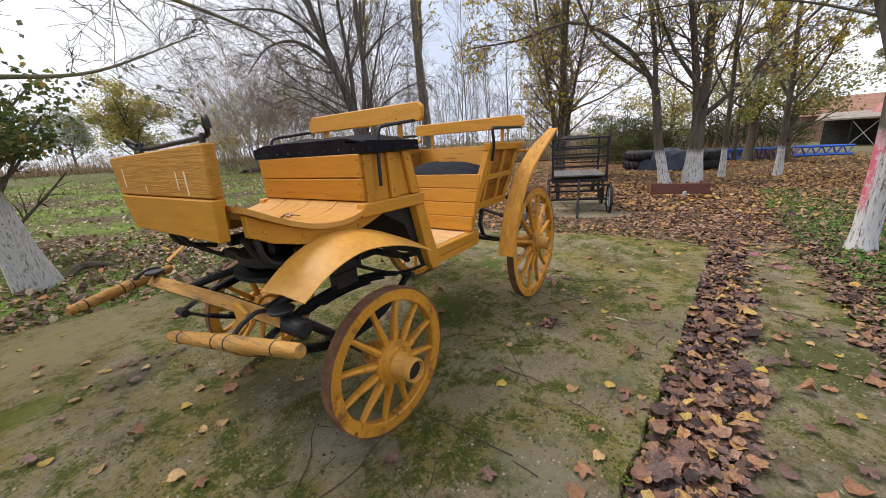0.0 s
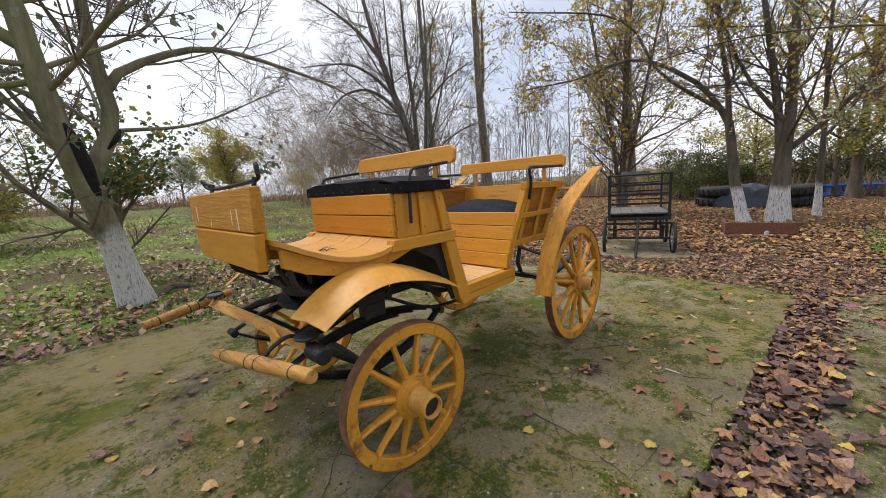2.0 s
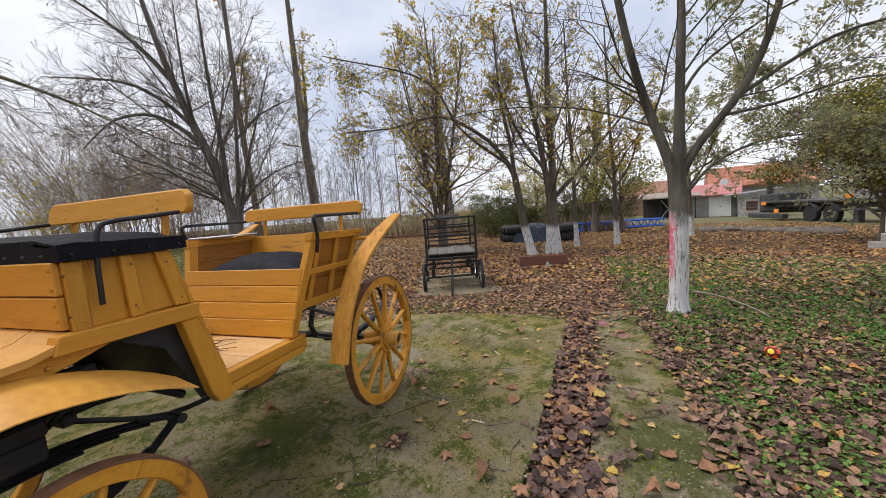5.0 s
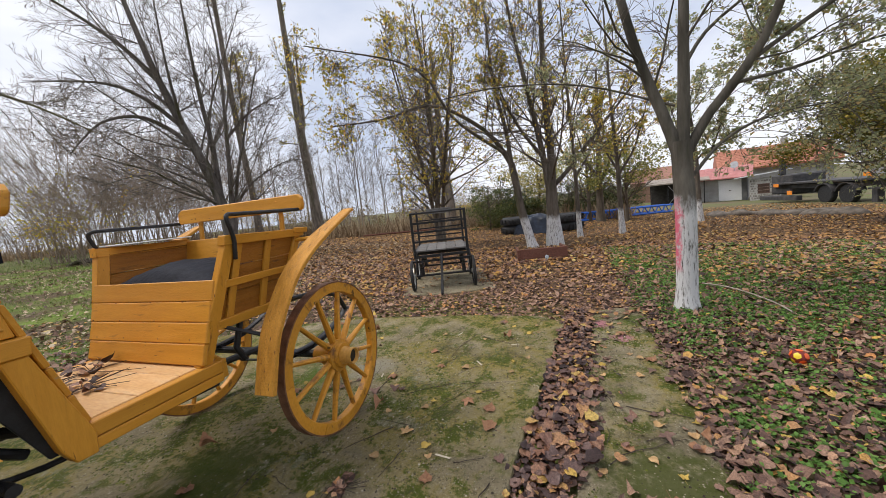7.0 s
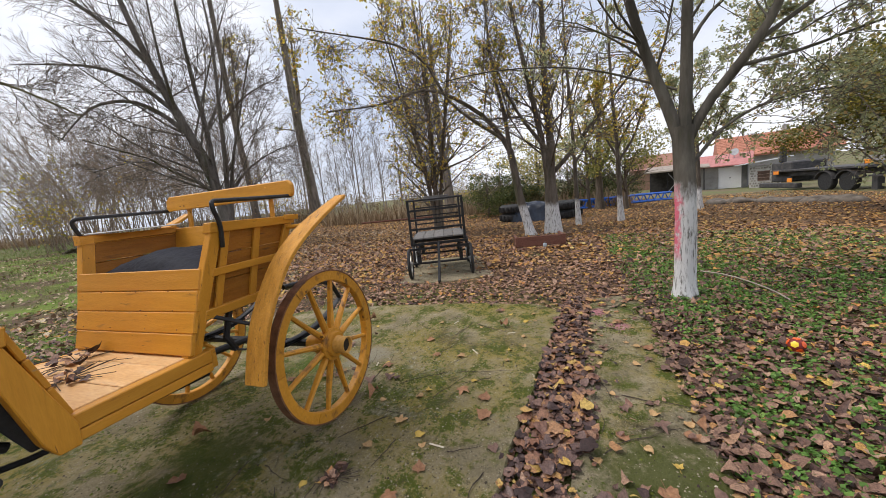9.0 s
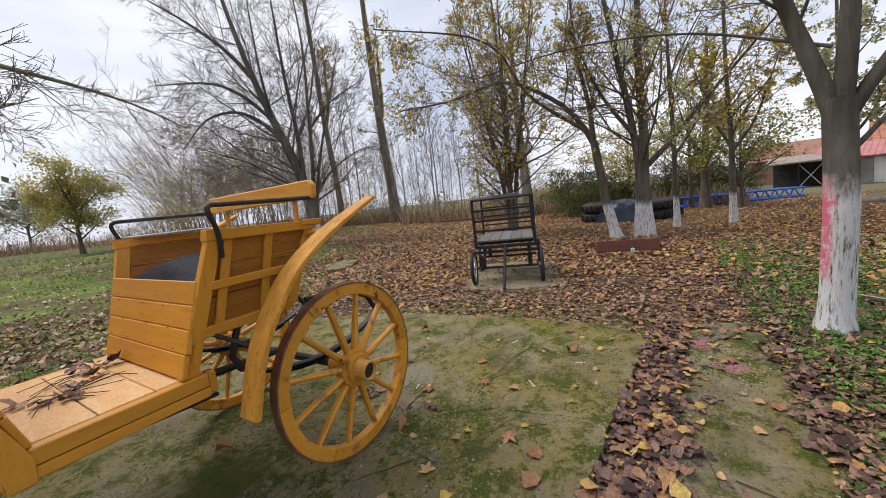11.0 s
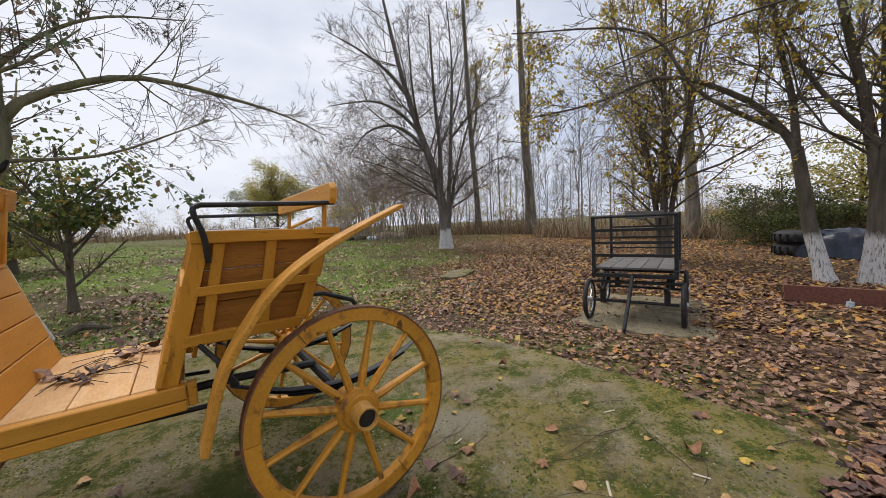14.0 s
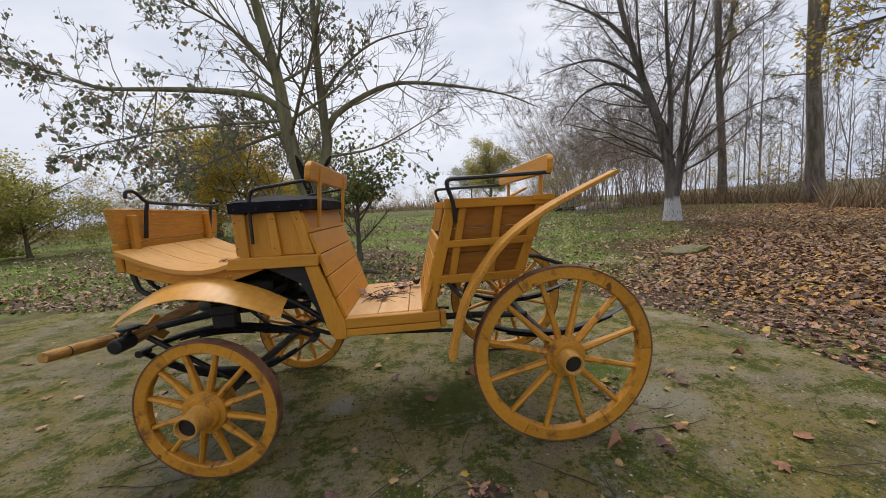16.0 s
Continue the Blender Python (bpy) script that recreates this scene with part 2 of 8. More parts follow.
def smooth_path(pts, n=6):
    """Catmull-Rom through the points."""
    P = [Vector(p) for p in pts]
    P = [2 * P[0] - P[1]] + P + [2 * P[-1] - P[-2]]
    out = []
    for i in range(1, len(P) - 2):
        for k in range(n):
            t = k / n
            a, b, c, d = P[i - 1:i + 3]
            out.append(0.5 * (2 * b + (c - a) * t + (2 * a - 5 * b + 4 * c - d) * t * t + (3 * b - a - 3 * c + d) * t ** 3))
    return out + [P[-2]]


def lathe(profile, sides=24, bm=None, m=Matrix()):
    """A turned body round the y axis: profile of (y, r)."""
    b = bmesh.new()
    rings = [[b.verts.new((r * math.cos(a), y, r * math.sin(a))) for a in [2 * math.pi * k / sides for k in range(sides)]] for y, r in profile]
    for q, r in zip(rings, rings[1:]):
        for k in range(sides):
            b.faces.new((q[k], q[(k + 1) % sides], r[(k + 1) % sides], r[k]))
    b.faces.new(rings[0])
    b.faces.new(rings[-1][::-1])
    bmesh.ops.transform(b, matrix=m, verts=b.verts)
    bmesh.ops.recalc_face_normals(b, faces=b.faces)
    return joined(bm, b)


def ball(c, r, sub=2, bm=None, squash=(1, 1, 1)):
    b = bmesh.new()
    bmesh.ops.create_icosphere(b, subdivisions=sub, radius=r)
    bmesh.ops.scale(b, vec=squash, verts=b.verts)
    bmesh.ops.translate(b, vec=c, verts=b.verts)
    return joined(bm, b)


def raw(name, verts, faces, material, smooth=False):
    """A mesh straight from arrays."""
    me = bpy.data.meshes.new(name)
    me.from_pydata(verts, [], faces)
    for mm in material if isinstance(material, (list, tuple)) else [material]:
        me.materials.append(mm)
    if smooth:
        me.shade_smooth()
    return me


# ---- ground ----
def ground_material():
    m = bpy.data.materials.new("autumn_ground")
    m.use_nodes = True
    n, l = m.node_tree.nodes, m.node_tree.links
    b = n["Principled BSDF"]
    b.inputs["Roughness"].default_value = 0.95
    b.inputs["Specular IOR Level"].default_value = 0.1
    co = n.new("ShaderNodeTexCoord")

    def noise_ramp(scale, lo, hi, detail=6.0, rough=0.6):
        t = n.new("ShaderNodeTexNoise")
        t.inputs["Scale"].default_value, t.inputs["Detail"].default_value, t.inputs["Roughness"].default_value = scale, detail, rough
        l.new(co.outputs["Object"], t.inputs["Vector"])
        r = n.new("ShaderNodeValToRGB")
        r.color_ramp.elements[0].position, r.color_ramp.elements[1].position = lo, hi
        l.new(t.outputs["Fac"], r.inputs[0])
        return r.outputs[0], t.outputs["Fac"]

    def mixed(f, a, c):
        x = n.new("ShaderNodeMixRGB")
        l.new(f, x.inputs[0])
        for i, v in ((1, a), (2, c)):
            if isinstance(v, tuple):
                x.inputs[i].default_value = (*v, 1)
            else:
                l.new(v, x.inputs[i])
        return x.outputs[0]
    soil = mixed(noise_ramp(9, 0.35, 0.65)[0], (0.075, 0.056, 0.034), (0.13, 0.098, 0.06))
    grass = mixed(noise_ramp(3.5, 0.35, 0.65)[0], (0.10, 0.155, 0.028), (0.185, 0.245, 0.055))
    patch = noise_ramp(0.55, 0.42, 0.58)[0]
    near = mixed(patch, soil, grass)
    # flat leaves, matted, each patch of its own brown
    vo = n.new("ShaderNodeTexVoronoi")
    vo.inputs["Scale"].default_value = 21.0
    l.new(co.outputs["Object"], vo.inputs["Vector"])
    vs = n.new("ShaderNodeSeparateColor")
    l.new(vo.outputs["Color"], vs.inputs[0])
    vr = n.new("ShaderNodeValToRGB")
    el = vr.color_ramp.elements
    el[0].position, el[0].color = 0.0, (0.03, 0.02, 0.015, 1)
    el[1].position, el[1].color = 1.0, (0.34, 0.21, 0.10, 1)
    el.new(0.35).color = (0.09, 0.055, 0.035, 1)
    el.new(0.7).color = (0.20, 0.12, 0.065, 1)
    l.new(vs.outputs[0], vr.inputs[0])
    litter = mixed(noise_ramp(16, 0.45, 0.65)[0], vr.outputs[0], (0.05, 0.034, 0.022))
    # the leaf carpet lies on the side of the trees, the meadow on the other
    sep = n.new("ShaderNodeSeparateXYZ")
    l.new(co.outputs["Object"], sep.inputs[0])
    ma = n.new("ShaderNodeMath")
    ma.operation = "MULTIPLY_ADD"
    l.new(sep.outputs["Y"], ma.inputs[0])
    ma.inputs[1].default_value = -0.55
    l.new(sep.outputs["X"], ma.inputs[2])
    mr = n.new("ShaderNodeMapRange")
    mr.inputs["From Min"].default_value, mr.inputs["From Max"].default_value = 0.0, 3.5
    l.new(ma.outputs[0], mr.inputs["Value"])
    ad = n.new("ShaderNodeMath")
    ad.operation = "MULTIPLY"
    l.new(mr.outputs[0], ad.inputs[0])
    l.new(noise_ramp(0.9, 0.12, 0.42)[0], ad.inputs[1])
    col = mixed(ad.outputs[0], near, litter)
    # rough fields beyond the clearing
    ln = n.new("ShaderNodeVectorMath")
    ln.operation = "LENGTH"
    l.new(co.outputs["Object"], ln.inputs[0])
    fr = n.new("ShaderNodeMapRange")
    fr.inputs["From Min"].default_value, fr.inputs["From Max"].default_value = 22.0, 30.0
    l.new(ln.outputs["Value"], fr.inputs["Value"])
    rough_field = mixed(noise_ramp(0.25, 0.4, 0.6)[0], (0.16, 0.13, 0.085), (0.13, 0.145, 0.06))
    col = mixed(fr.outputs[0], col, rough_field)
    l.new(col, b.inputs["Base Color"])
    bp = n.new("ShaderNodeBump")
    bp.inputs["Strength"].default_value, bp.inputs["Distance"].default_value = 0.8, 0.03
    l.new(noise_ramp(22, 0, 1, 8.0)[1], bp.inputs["Height"])
    l.new(bp.outputs[0], b.inputs["Normal"])
    return m


def slab_material(moss, name):
    """Old cast concrete: tan, grown over with moss, dark where damp, with pale grit showing. moss: how much of it."""
    m = mat(name, (0.195, 0.163, 0.098), (0.33, 0.28, 0.185), 3.0, 0.88, 0.0, 60, 0, (1, 1, 1), None, (0, 1), 0, 1, 0.2)
    n, l = m.node_tree.nodes, m.node_tree.links
    b = n["Principled BSDF"]
    col = b.inputs["Base Color"].links[0].from_socket
    co = n.new("ShaderNodeTexCoord")

    def field(scale, detail=9.0, rough=0.68):
        t = n.new("ShaderNodeTexNoise")
        t.inputs["Scale"].default_value, t.inputs["Detail"].default_value, t.inputs["Roughness"].default_value = scale, detail, rough
        l.new(co.outputs["Object"], t.inputs["Vector"])
        return t.outputs["Fac"]

    def ramp(v, lo, hi, top=1.0):
        r = n.new("ShaderNodeMapRange")
        r.inputs["From Min"].default_value, r.inputs["From Max"].default_value, r.inputs["To Max"].default_value = lo, hi, top
        l.new(v, r.inputs["Value"])
        return r.outputs[0]

    def mixed(f, a, c):
        x = n.new("ShaderNodeMixRGB")
        l.new(f, x.inputs[0])
        l.new(a, x.inputs[1])
        x.inputs[2].default_value = (*c, 1)
        return x.outputs[0]

    def times(a, c):
        x = n.new("ShaderNodeMath")
        x.operation = "MULTIPLY"
        l.new(a, x.inputs[0])
        l.new(c, x.inputs[1])
        return x.outputs[0]
    f1, f2, f3 = field(1.4, 12.0, 0.76), field(5.5, 12.0, 0.82), field(1.2, 14.0, 0.8)
    col = mixed(ramp(f1, moss, moss + 0.15, 0.88), col, (0.228, 0.181, 0.034))                       # thin olive film
    col = mixed(times(ramp(f2, 0.50, 0.54), ramp(f1, moss - 0.04, moss + 0.08)), col, (0.070, 0.090, 0.008))   # moss cushions
    col = mixed(ramp(f3, 0.55, 0.62, 0.62), col, (0.070, 0.060, 0.034))                              # damp dark ground
    col = mixed(times(ramp(field(2.2, 12, 0.8), 0.55, 0.63), ramp(field(11.0), 0.45, 0.58)), col, (0.31, 0.275, 0.19))  # worn pale
    col = mixed(ramp(field(26.0, 8, 0.85), 0.53, 0.60, 0.6), col, (0.045, 0.040, 0.020))            # grit shadows
    col = mixed(ramp(field(60.0, 5, 0.85), 0.56, 0.66, 0.5), col, (0.36, 0.32, 0.22))               # pale grains
    for scale, size, c in ((110.0, 0.18, (0.55, 0.50, 0.38)), (55.0, 0.12, (0.60, 0.55, 0.44)), (80.0, 0.2, (0.05, 0.043, 0.03))):
        v = n.new("ShaderNodeTexVoronoi")
        v.inputs["Scale"].default_value = scale
        l.new(co.outputs["Object"], v.inputs["Vector"])
        col = mixed(times(ramp(v.outputs["Distance"], size, size * 0.6), ramp(field(14.0, 4), 0.45, 0.52)), col, c)
    l.new(col, b.inputs["Base Color"])
    bp = n.new("ShaderNodeBump")
    bp.inputs["Strength"].default_value, bp.inputs["Distance"].default_value = 1.0, 0.02
    ad = n.new("ShaderNodeMath")
    l.new(field(38.0, 8, 0.8), ad.inputs[0])
    l.new(f2, ad.inputs[1])
    l.new(ad.outputs[0], bp.inputs["Height"])
    l.new(bp.outputs[0], b.inputs["Normal"])
    return m


SLAB_Z = 0.05


def ground_height(x, y):
    """Nearly level round the carriage, a low bank along the far side of the meadow."""
    d = math.hypot(x, y)
    h = 0.02 * noise.noise((x * 0.9, y * 0.9, 0)) + 0.06 * noise.noise((x * 0.17, y * 0.17, 5)) * min(1, d / 12)
    w = min(max((d - 4) / 10, 0), 1)
    f = min(1, 50 / max(d, 1))
    return h - 0.005 + w * w * (3 - 2 * w) * (-0.012 * x + 0.03 * y) * f


def edge_y(x):
    """The near edge of the concrete slab."""
    return -1.0 - 0.085 * (x + 0.25)


g_mat = ground_material()
bm = bmesh.new()
ticks = sorted({*np.arange(-14, 30.1, 0.5).tolist(), *[s * v for v in (18, 24, 32, 45, 65, 95, 140, 220, 400, 900) for s in (-1, 1)], 36, 40})
grid = [[bm.verts.new((x, y, ground_height(x, y))) for y in ticks] for x in ticks]
for i in range(len(ticks) - 1):
    for j in range(len(ticks) - 1):
        bm.faces.new((grid[i][j], grid[i + 1][j], grid[i + 1][j + 1], grid[i][j + 1]))
lone("ground", bm, g_mat, "autumn meadow ground with grass, soil and fallen leaves", "ground", kind="structure", smooth=True)


def ragged_slab(name, corners, z0, z1, step, rag, material, label):
    """A cast slab with a worn, uneven rim. corners run round it."""
    rng = random.Random(7)
    rim = []
    for (ax, ay), (bx, by) in zip(corners, corners[1:] + corners[:1]):
        n = max(2, int(math.hypot(bx - ax, by - ay) / step))
        for k in range(n):
            f = k / n
            rim.append((ax + (bx - ax) * f + rng.uniform(-rag, rag), ay + (by - ay) * f + rng.uniform(-rag, rag)))
    b = bmesh.new()
    cx, cy = sum(p[0] for p in rim) / len(rim), sum(p[1] for p in rim) / len(rim)
    lo = [b.verts.new((x, y, z0)) for x, y in rim]
    mid = [b.verts.new((x, y, z1 - 0.012)) for x, y in rim]
    top = [b.verts.new((x + (cx - x) / max(0.5, math.hypot(cx - x, cy - y)) * 0.015, y + (cy - y) / max(0.5, math.hypot(cx - x, cy - y)) * 0.015, z1)) for x, y in rim]
    k = len(rim)
    for i in range(k):
        j = (i + 1) % k
        b.faces.new((lo[i], lo[j], mid[j], mid[i]))
        b.faces.new((mid[i], mid[j], top[j], top[i]))
    b.faces.new(top)
    return lone(name, b, material, label, "pavement", kind="structure")


slab_mat = slab_material(0.415, "mossy_concrete")
path_mat = slab_material(0.47, "worn_concrete_path")


def spilled(material, spots, most=0.85):
    """Spills of paint, cushions of moss and other patches, ragged at the rim: (x, y, radius, colour). most: how dense.
    """
    n, l = material.node_tree.nodes, material.node_tree.links
    b = n["Principled BSDF"]
    for x, y, r, c in spots:
        was = b.inputs["Base Color"].links[0].from_socket
        co = n.new("ShaderNodeTexCoord")
        ds = n.new("ShaderNodeVectorMath")
        ds.operation = "DISTANCE"
        l.new(co.outputs["Object"], ds.inputs[0])
        ds.inputs[1].default_value = (x, y, 0.025)
        t = n.new("ShaderNodeTexNoise")
        t.inputs["Scale"].default_value, t.inputs["Detail"].default_value, t.inputs["Roughness"].default_value = 9.0, 6.0, 0.75
        l.new(co.outputs["Object"], t.inputs["Vector"])
        ad = n.new("ShaderNodeMath")
        ad.operation = "MULTIPLY_ADD"
        l.new(t.outputs["Fac"], ad.inputs[0])
        ad.inputs[1].default_value = r * 2.4
        l.new(ds.outputs["Value"], ad.inputs[2])
        mr = n.new("ShaderNodeMapRange")
        mr.inputs["From Min"].default_value, mr.inputs["From Max"].default_value = r * 2.15, r * (1.7 if most > 0.8 else 1.35)
        mr.inputs["To Max"].default_value = most
        l.new(ad.outputs[0], mr.inputs["Value"])
        x_ = n.new("ShaderNodeMixRGB")
        l.new(mr.outputs[0], x_.inputs[0])
        l.new(was, x_.inputs[1])
        x_.inputs[2].default_value = (*c, 1)
        l.new(x_.outputs[0], b.inputs["Base Color"])


spilled(path_mat, [(1.95, -1.5, 0.13, (0.42, 0.16, 0.20)), (1.6, -1.68, 0.10, (0.42, 0.17, 0.21)), (2.12, -1.85, 0.22, (0.07, 0.10, 0.015)), (-0.2, -1.7, 0.4, (0.07, 0.085, 0.015)), (-1.4, -1.6, 0.4, (0.08, 0.09, 0.02))])
spilled(slab_mat, [(0.75, 0.35, 0.24, (0.27, 0.25, 0.185)), (-1.25, 0.65, 0.12, (0.30, 0.28, 0.24)), (0.55, 0.75, 0.25, (0.08, 0.13, 0.015)), (-0.55, 0.55, 0.35, (0.06, 0.08, 0.010))])
# worn tan ground, dark patches, cushions of moss and pale bare concrete
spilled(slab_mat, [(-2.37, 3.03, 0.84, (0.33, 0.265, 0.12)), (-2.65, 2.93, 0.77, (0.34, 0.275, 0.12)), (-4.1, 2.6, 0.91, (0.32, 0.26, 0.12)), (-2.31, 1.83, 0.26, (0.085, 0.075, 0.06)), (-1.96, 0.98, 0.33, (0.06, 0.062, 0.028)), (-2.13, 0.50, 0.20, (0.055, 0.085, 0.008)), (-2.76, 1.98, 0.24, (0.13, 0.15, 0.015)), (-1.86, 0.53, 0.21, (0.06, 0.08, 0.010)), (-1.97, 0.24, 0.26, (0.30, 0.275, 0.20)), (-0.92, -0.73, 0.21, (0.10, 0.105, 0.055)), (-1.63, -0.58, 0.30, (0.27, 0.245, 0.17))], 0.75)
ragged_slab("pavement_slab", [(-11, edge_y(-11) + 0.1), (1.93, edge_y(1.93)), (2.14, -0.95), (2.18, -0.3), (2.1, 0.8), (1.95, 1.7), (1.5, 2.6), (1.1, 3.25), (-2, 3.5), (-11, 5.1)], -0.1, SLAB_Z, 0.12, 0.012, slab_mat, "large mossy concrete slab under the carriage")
ragged_slab("pavement_path", [(-9, -0.75), (2.4, -1.42), (2.55, -2.0), (-9, -1.7)], -0.1, 0.025, 0.12, 0.015, path_mat, "narrow worn concrete path with moss")


# ---- the carriage ----
YC = 0.71          # its middle line
NEAR, FAR = 0.29, 1.13


def my(y):
    return 2 * YC - y


def wheel(x, y, z, r, outward, hub_out, spokes, yaw, label, parent, hub_r=0.077):
    """A wooden spoked wheel with its axle along y. outward: -1 or +1."""
    w = new("wheel")
    w.parent = parent
    m = pose(x, y, z, 0, 0, yaw) @ (Matrix() if outward < 0 else pose(0, 0, 0, 0, 0, 180))
    w.matrix_parent_inverse = parent.matrix_basis.inverted()
    w.matrix_basis = m
    tagged(w, label)

    def sub(name, b, material, lab="", sm=False):
        ob = new(name, finish(name, b, material, sm))
        ob.parent = w
        return tagged(ob, lab)
    t, fw = 0.070 if r > 0.4 else 0.064, 0.024
    n = spokes // 2
    # six felloes with small gaps between them
    for k in range(n):
        a0, a1 = 2 * math.pi * k / n + 0.003, 2 * math.pi * (k + 1) / n - 0.003
        b = bmesh.new()
        ring = []
        for i in range(9):
            a = a0 + (a1 - a0) * i / 8
            c, s = math.cos(a), math.sin(a)
            ro, ri = r - 0.007, r - t + 0.004 * math.sin(math.pi * i / 8)
            ring.append([b.verts.new((q * c, yy, q * s)) for q, yy in ((ri + 0.005, -fw), (ri, -fw + 0.006), (ri, fw - 0.006), (ri + 0.005, fw), (ro, fw), (ro, -fw))])
        for q, p in zip(ring, ring[1:]):
            for j in range(6):
                b.faces.new((q[j], q[(j + 1) % 6], p[(j + 1) % 6], p[j]))
        b.faces.new(ring[0])
        b.faces.new(ring[-1][::-1])
        sub("felloe", b, paint_wheel)
    b = bmesh.new()
    ring = []
    for i in range(64):
        a = 2 * math.pi * i / 64
        c, s = math.cos(a), math.sin(a)
        ring.append([b.verts.new((q * c, yy, q * s)) for q, yy in ((r, -fw - 0.002), (r, fw + 0.002), (r - 0.008, fw + 0.002), (r - 0.008, -fw - 0.002))])
    for i in range(64):
        q, p = ring[i], ring[(i + 1) % 64]
        for j in range(4):
            b.faces.new((q[j], q[(j + 1) % 4], p[(j + 1) % 4], p[j]))
    sub("iron_tyre", b, tyre_iron, "rusted iron tyre", True)
    for k in range(spokes):
        a = 2 * math.pi * (k + 0.5) / spokes
        c, s = math.cos(a), math.sin(a)
        pts = [(q * c, yy, q * s) for q, yy in ((hub_r * 0.8, -0.012), (hub_r + 0.05, -0.01), (r * 0.6, -0.002), (r - t + 0.01, 0.0))]
        sub("spoke", tube(pts, [0.021, 0.023, 0.018, 0.016], 8, flat=0.8), paint_wheel, "", True)
    h = hub_r
    prof = [(0.14, h * 0.55), (0.135, h * 0.66), (0.06, h * 0.76), (0.055, h * 0.95), (0.04, h * 1.0), (-0.012, h * 1.04), (-0.014, h * 1.24), (-0.017, h * 1.27), (-0.036, h * 1.27), (-0.039, h * 1.24), (-0.040, h * 1.03), (-0.042, h * 1.0), (-0.058, h * 0.97), (-0.061, h * 0.94), (-0.062, h * 0.60)]
    sub("hub", lathe(prof, 28), paint_wheel, "turned wooden hub with banded rings", True)
    prof = [(-0.060, h * 0.5), (-0.060, h * 0.70), (-hub_out + 0.028, h * 0.60), (-hub_out + 0.026, h * 0.65), (-hub_out + 0.003, h * 0.64), (-hub_out, h * 0.62), (-hub_out, h * 0.55), (-hub_out + 0.003, h * 0.53), (-hub_out + 0.05, h * 0.49)]
    sub("hub_sleeve", lathe(prof, 28), paint_sleeve, "paler worn hub sleeve", True)
    sub("axle_end", lathe([(-hub_out + 0.020, h * 0.52), (-hub_out + 0.046, h * 0.495), (-hub_out + 0.050, 0.004)], 20), hub_dark, "dark disc in the axle bore", True)
    return w


def board(name, x0, x1, y0, y1, z0, z1, material, parent, label="", w=0.004):
    return part(name, box(x0, x1, y0, y1, z0, z1, w), material, parent, label)


def slanted(name, a, b_, y0, y1, thick, material, parent, label=""):
    """A board across the carriage whose section runs from a to b_ in (x, z)."""
    d = Vector((b_[0] - a[0], b_[1] - a[1])).normalized()
    n = Vector((d.y, -d.x)) * thick
    pts = [a, b_, (b_[0] + n.x, b_[1] + n.y), (a[0] + n.x, a[1] + n.y)]
    return part(name, prism(pts, "y", y0, y1, 0.004), material, parent, label)


def studs(places, r, parent, material, name="bolt"):
    for p in places:
        part(name, ball(p, r, 1, squash=(1, 0.6, 1)), material, parent, "", True)


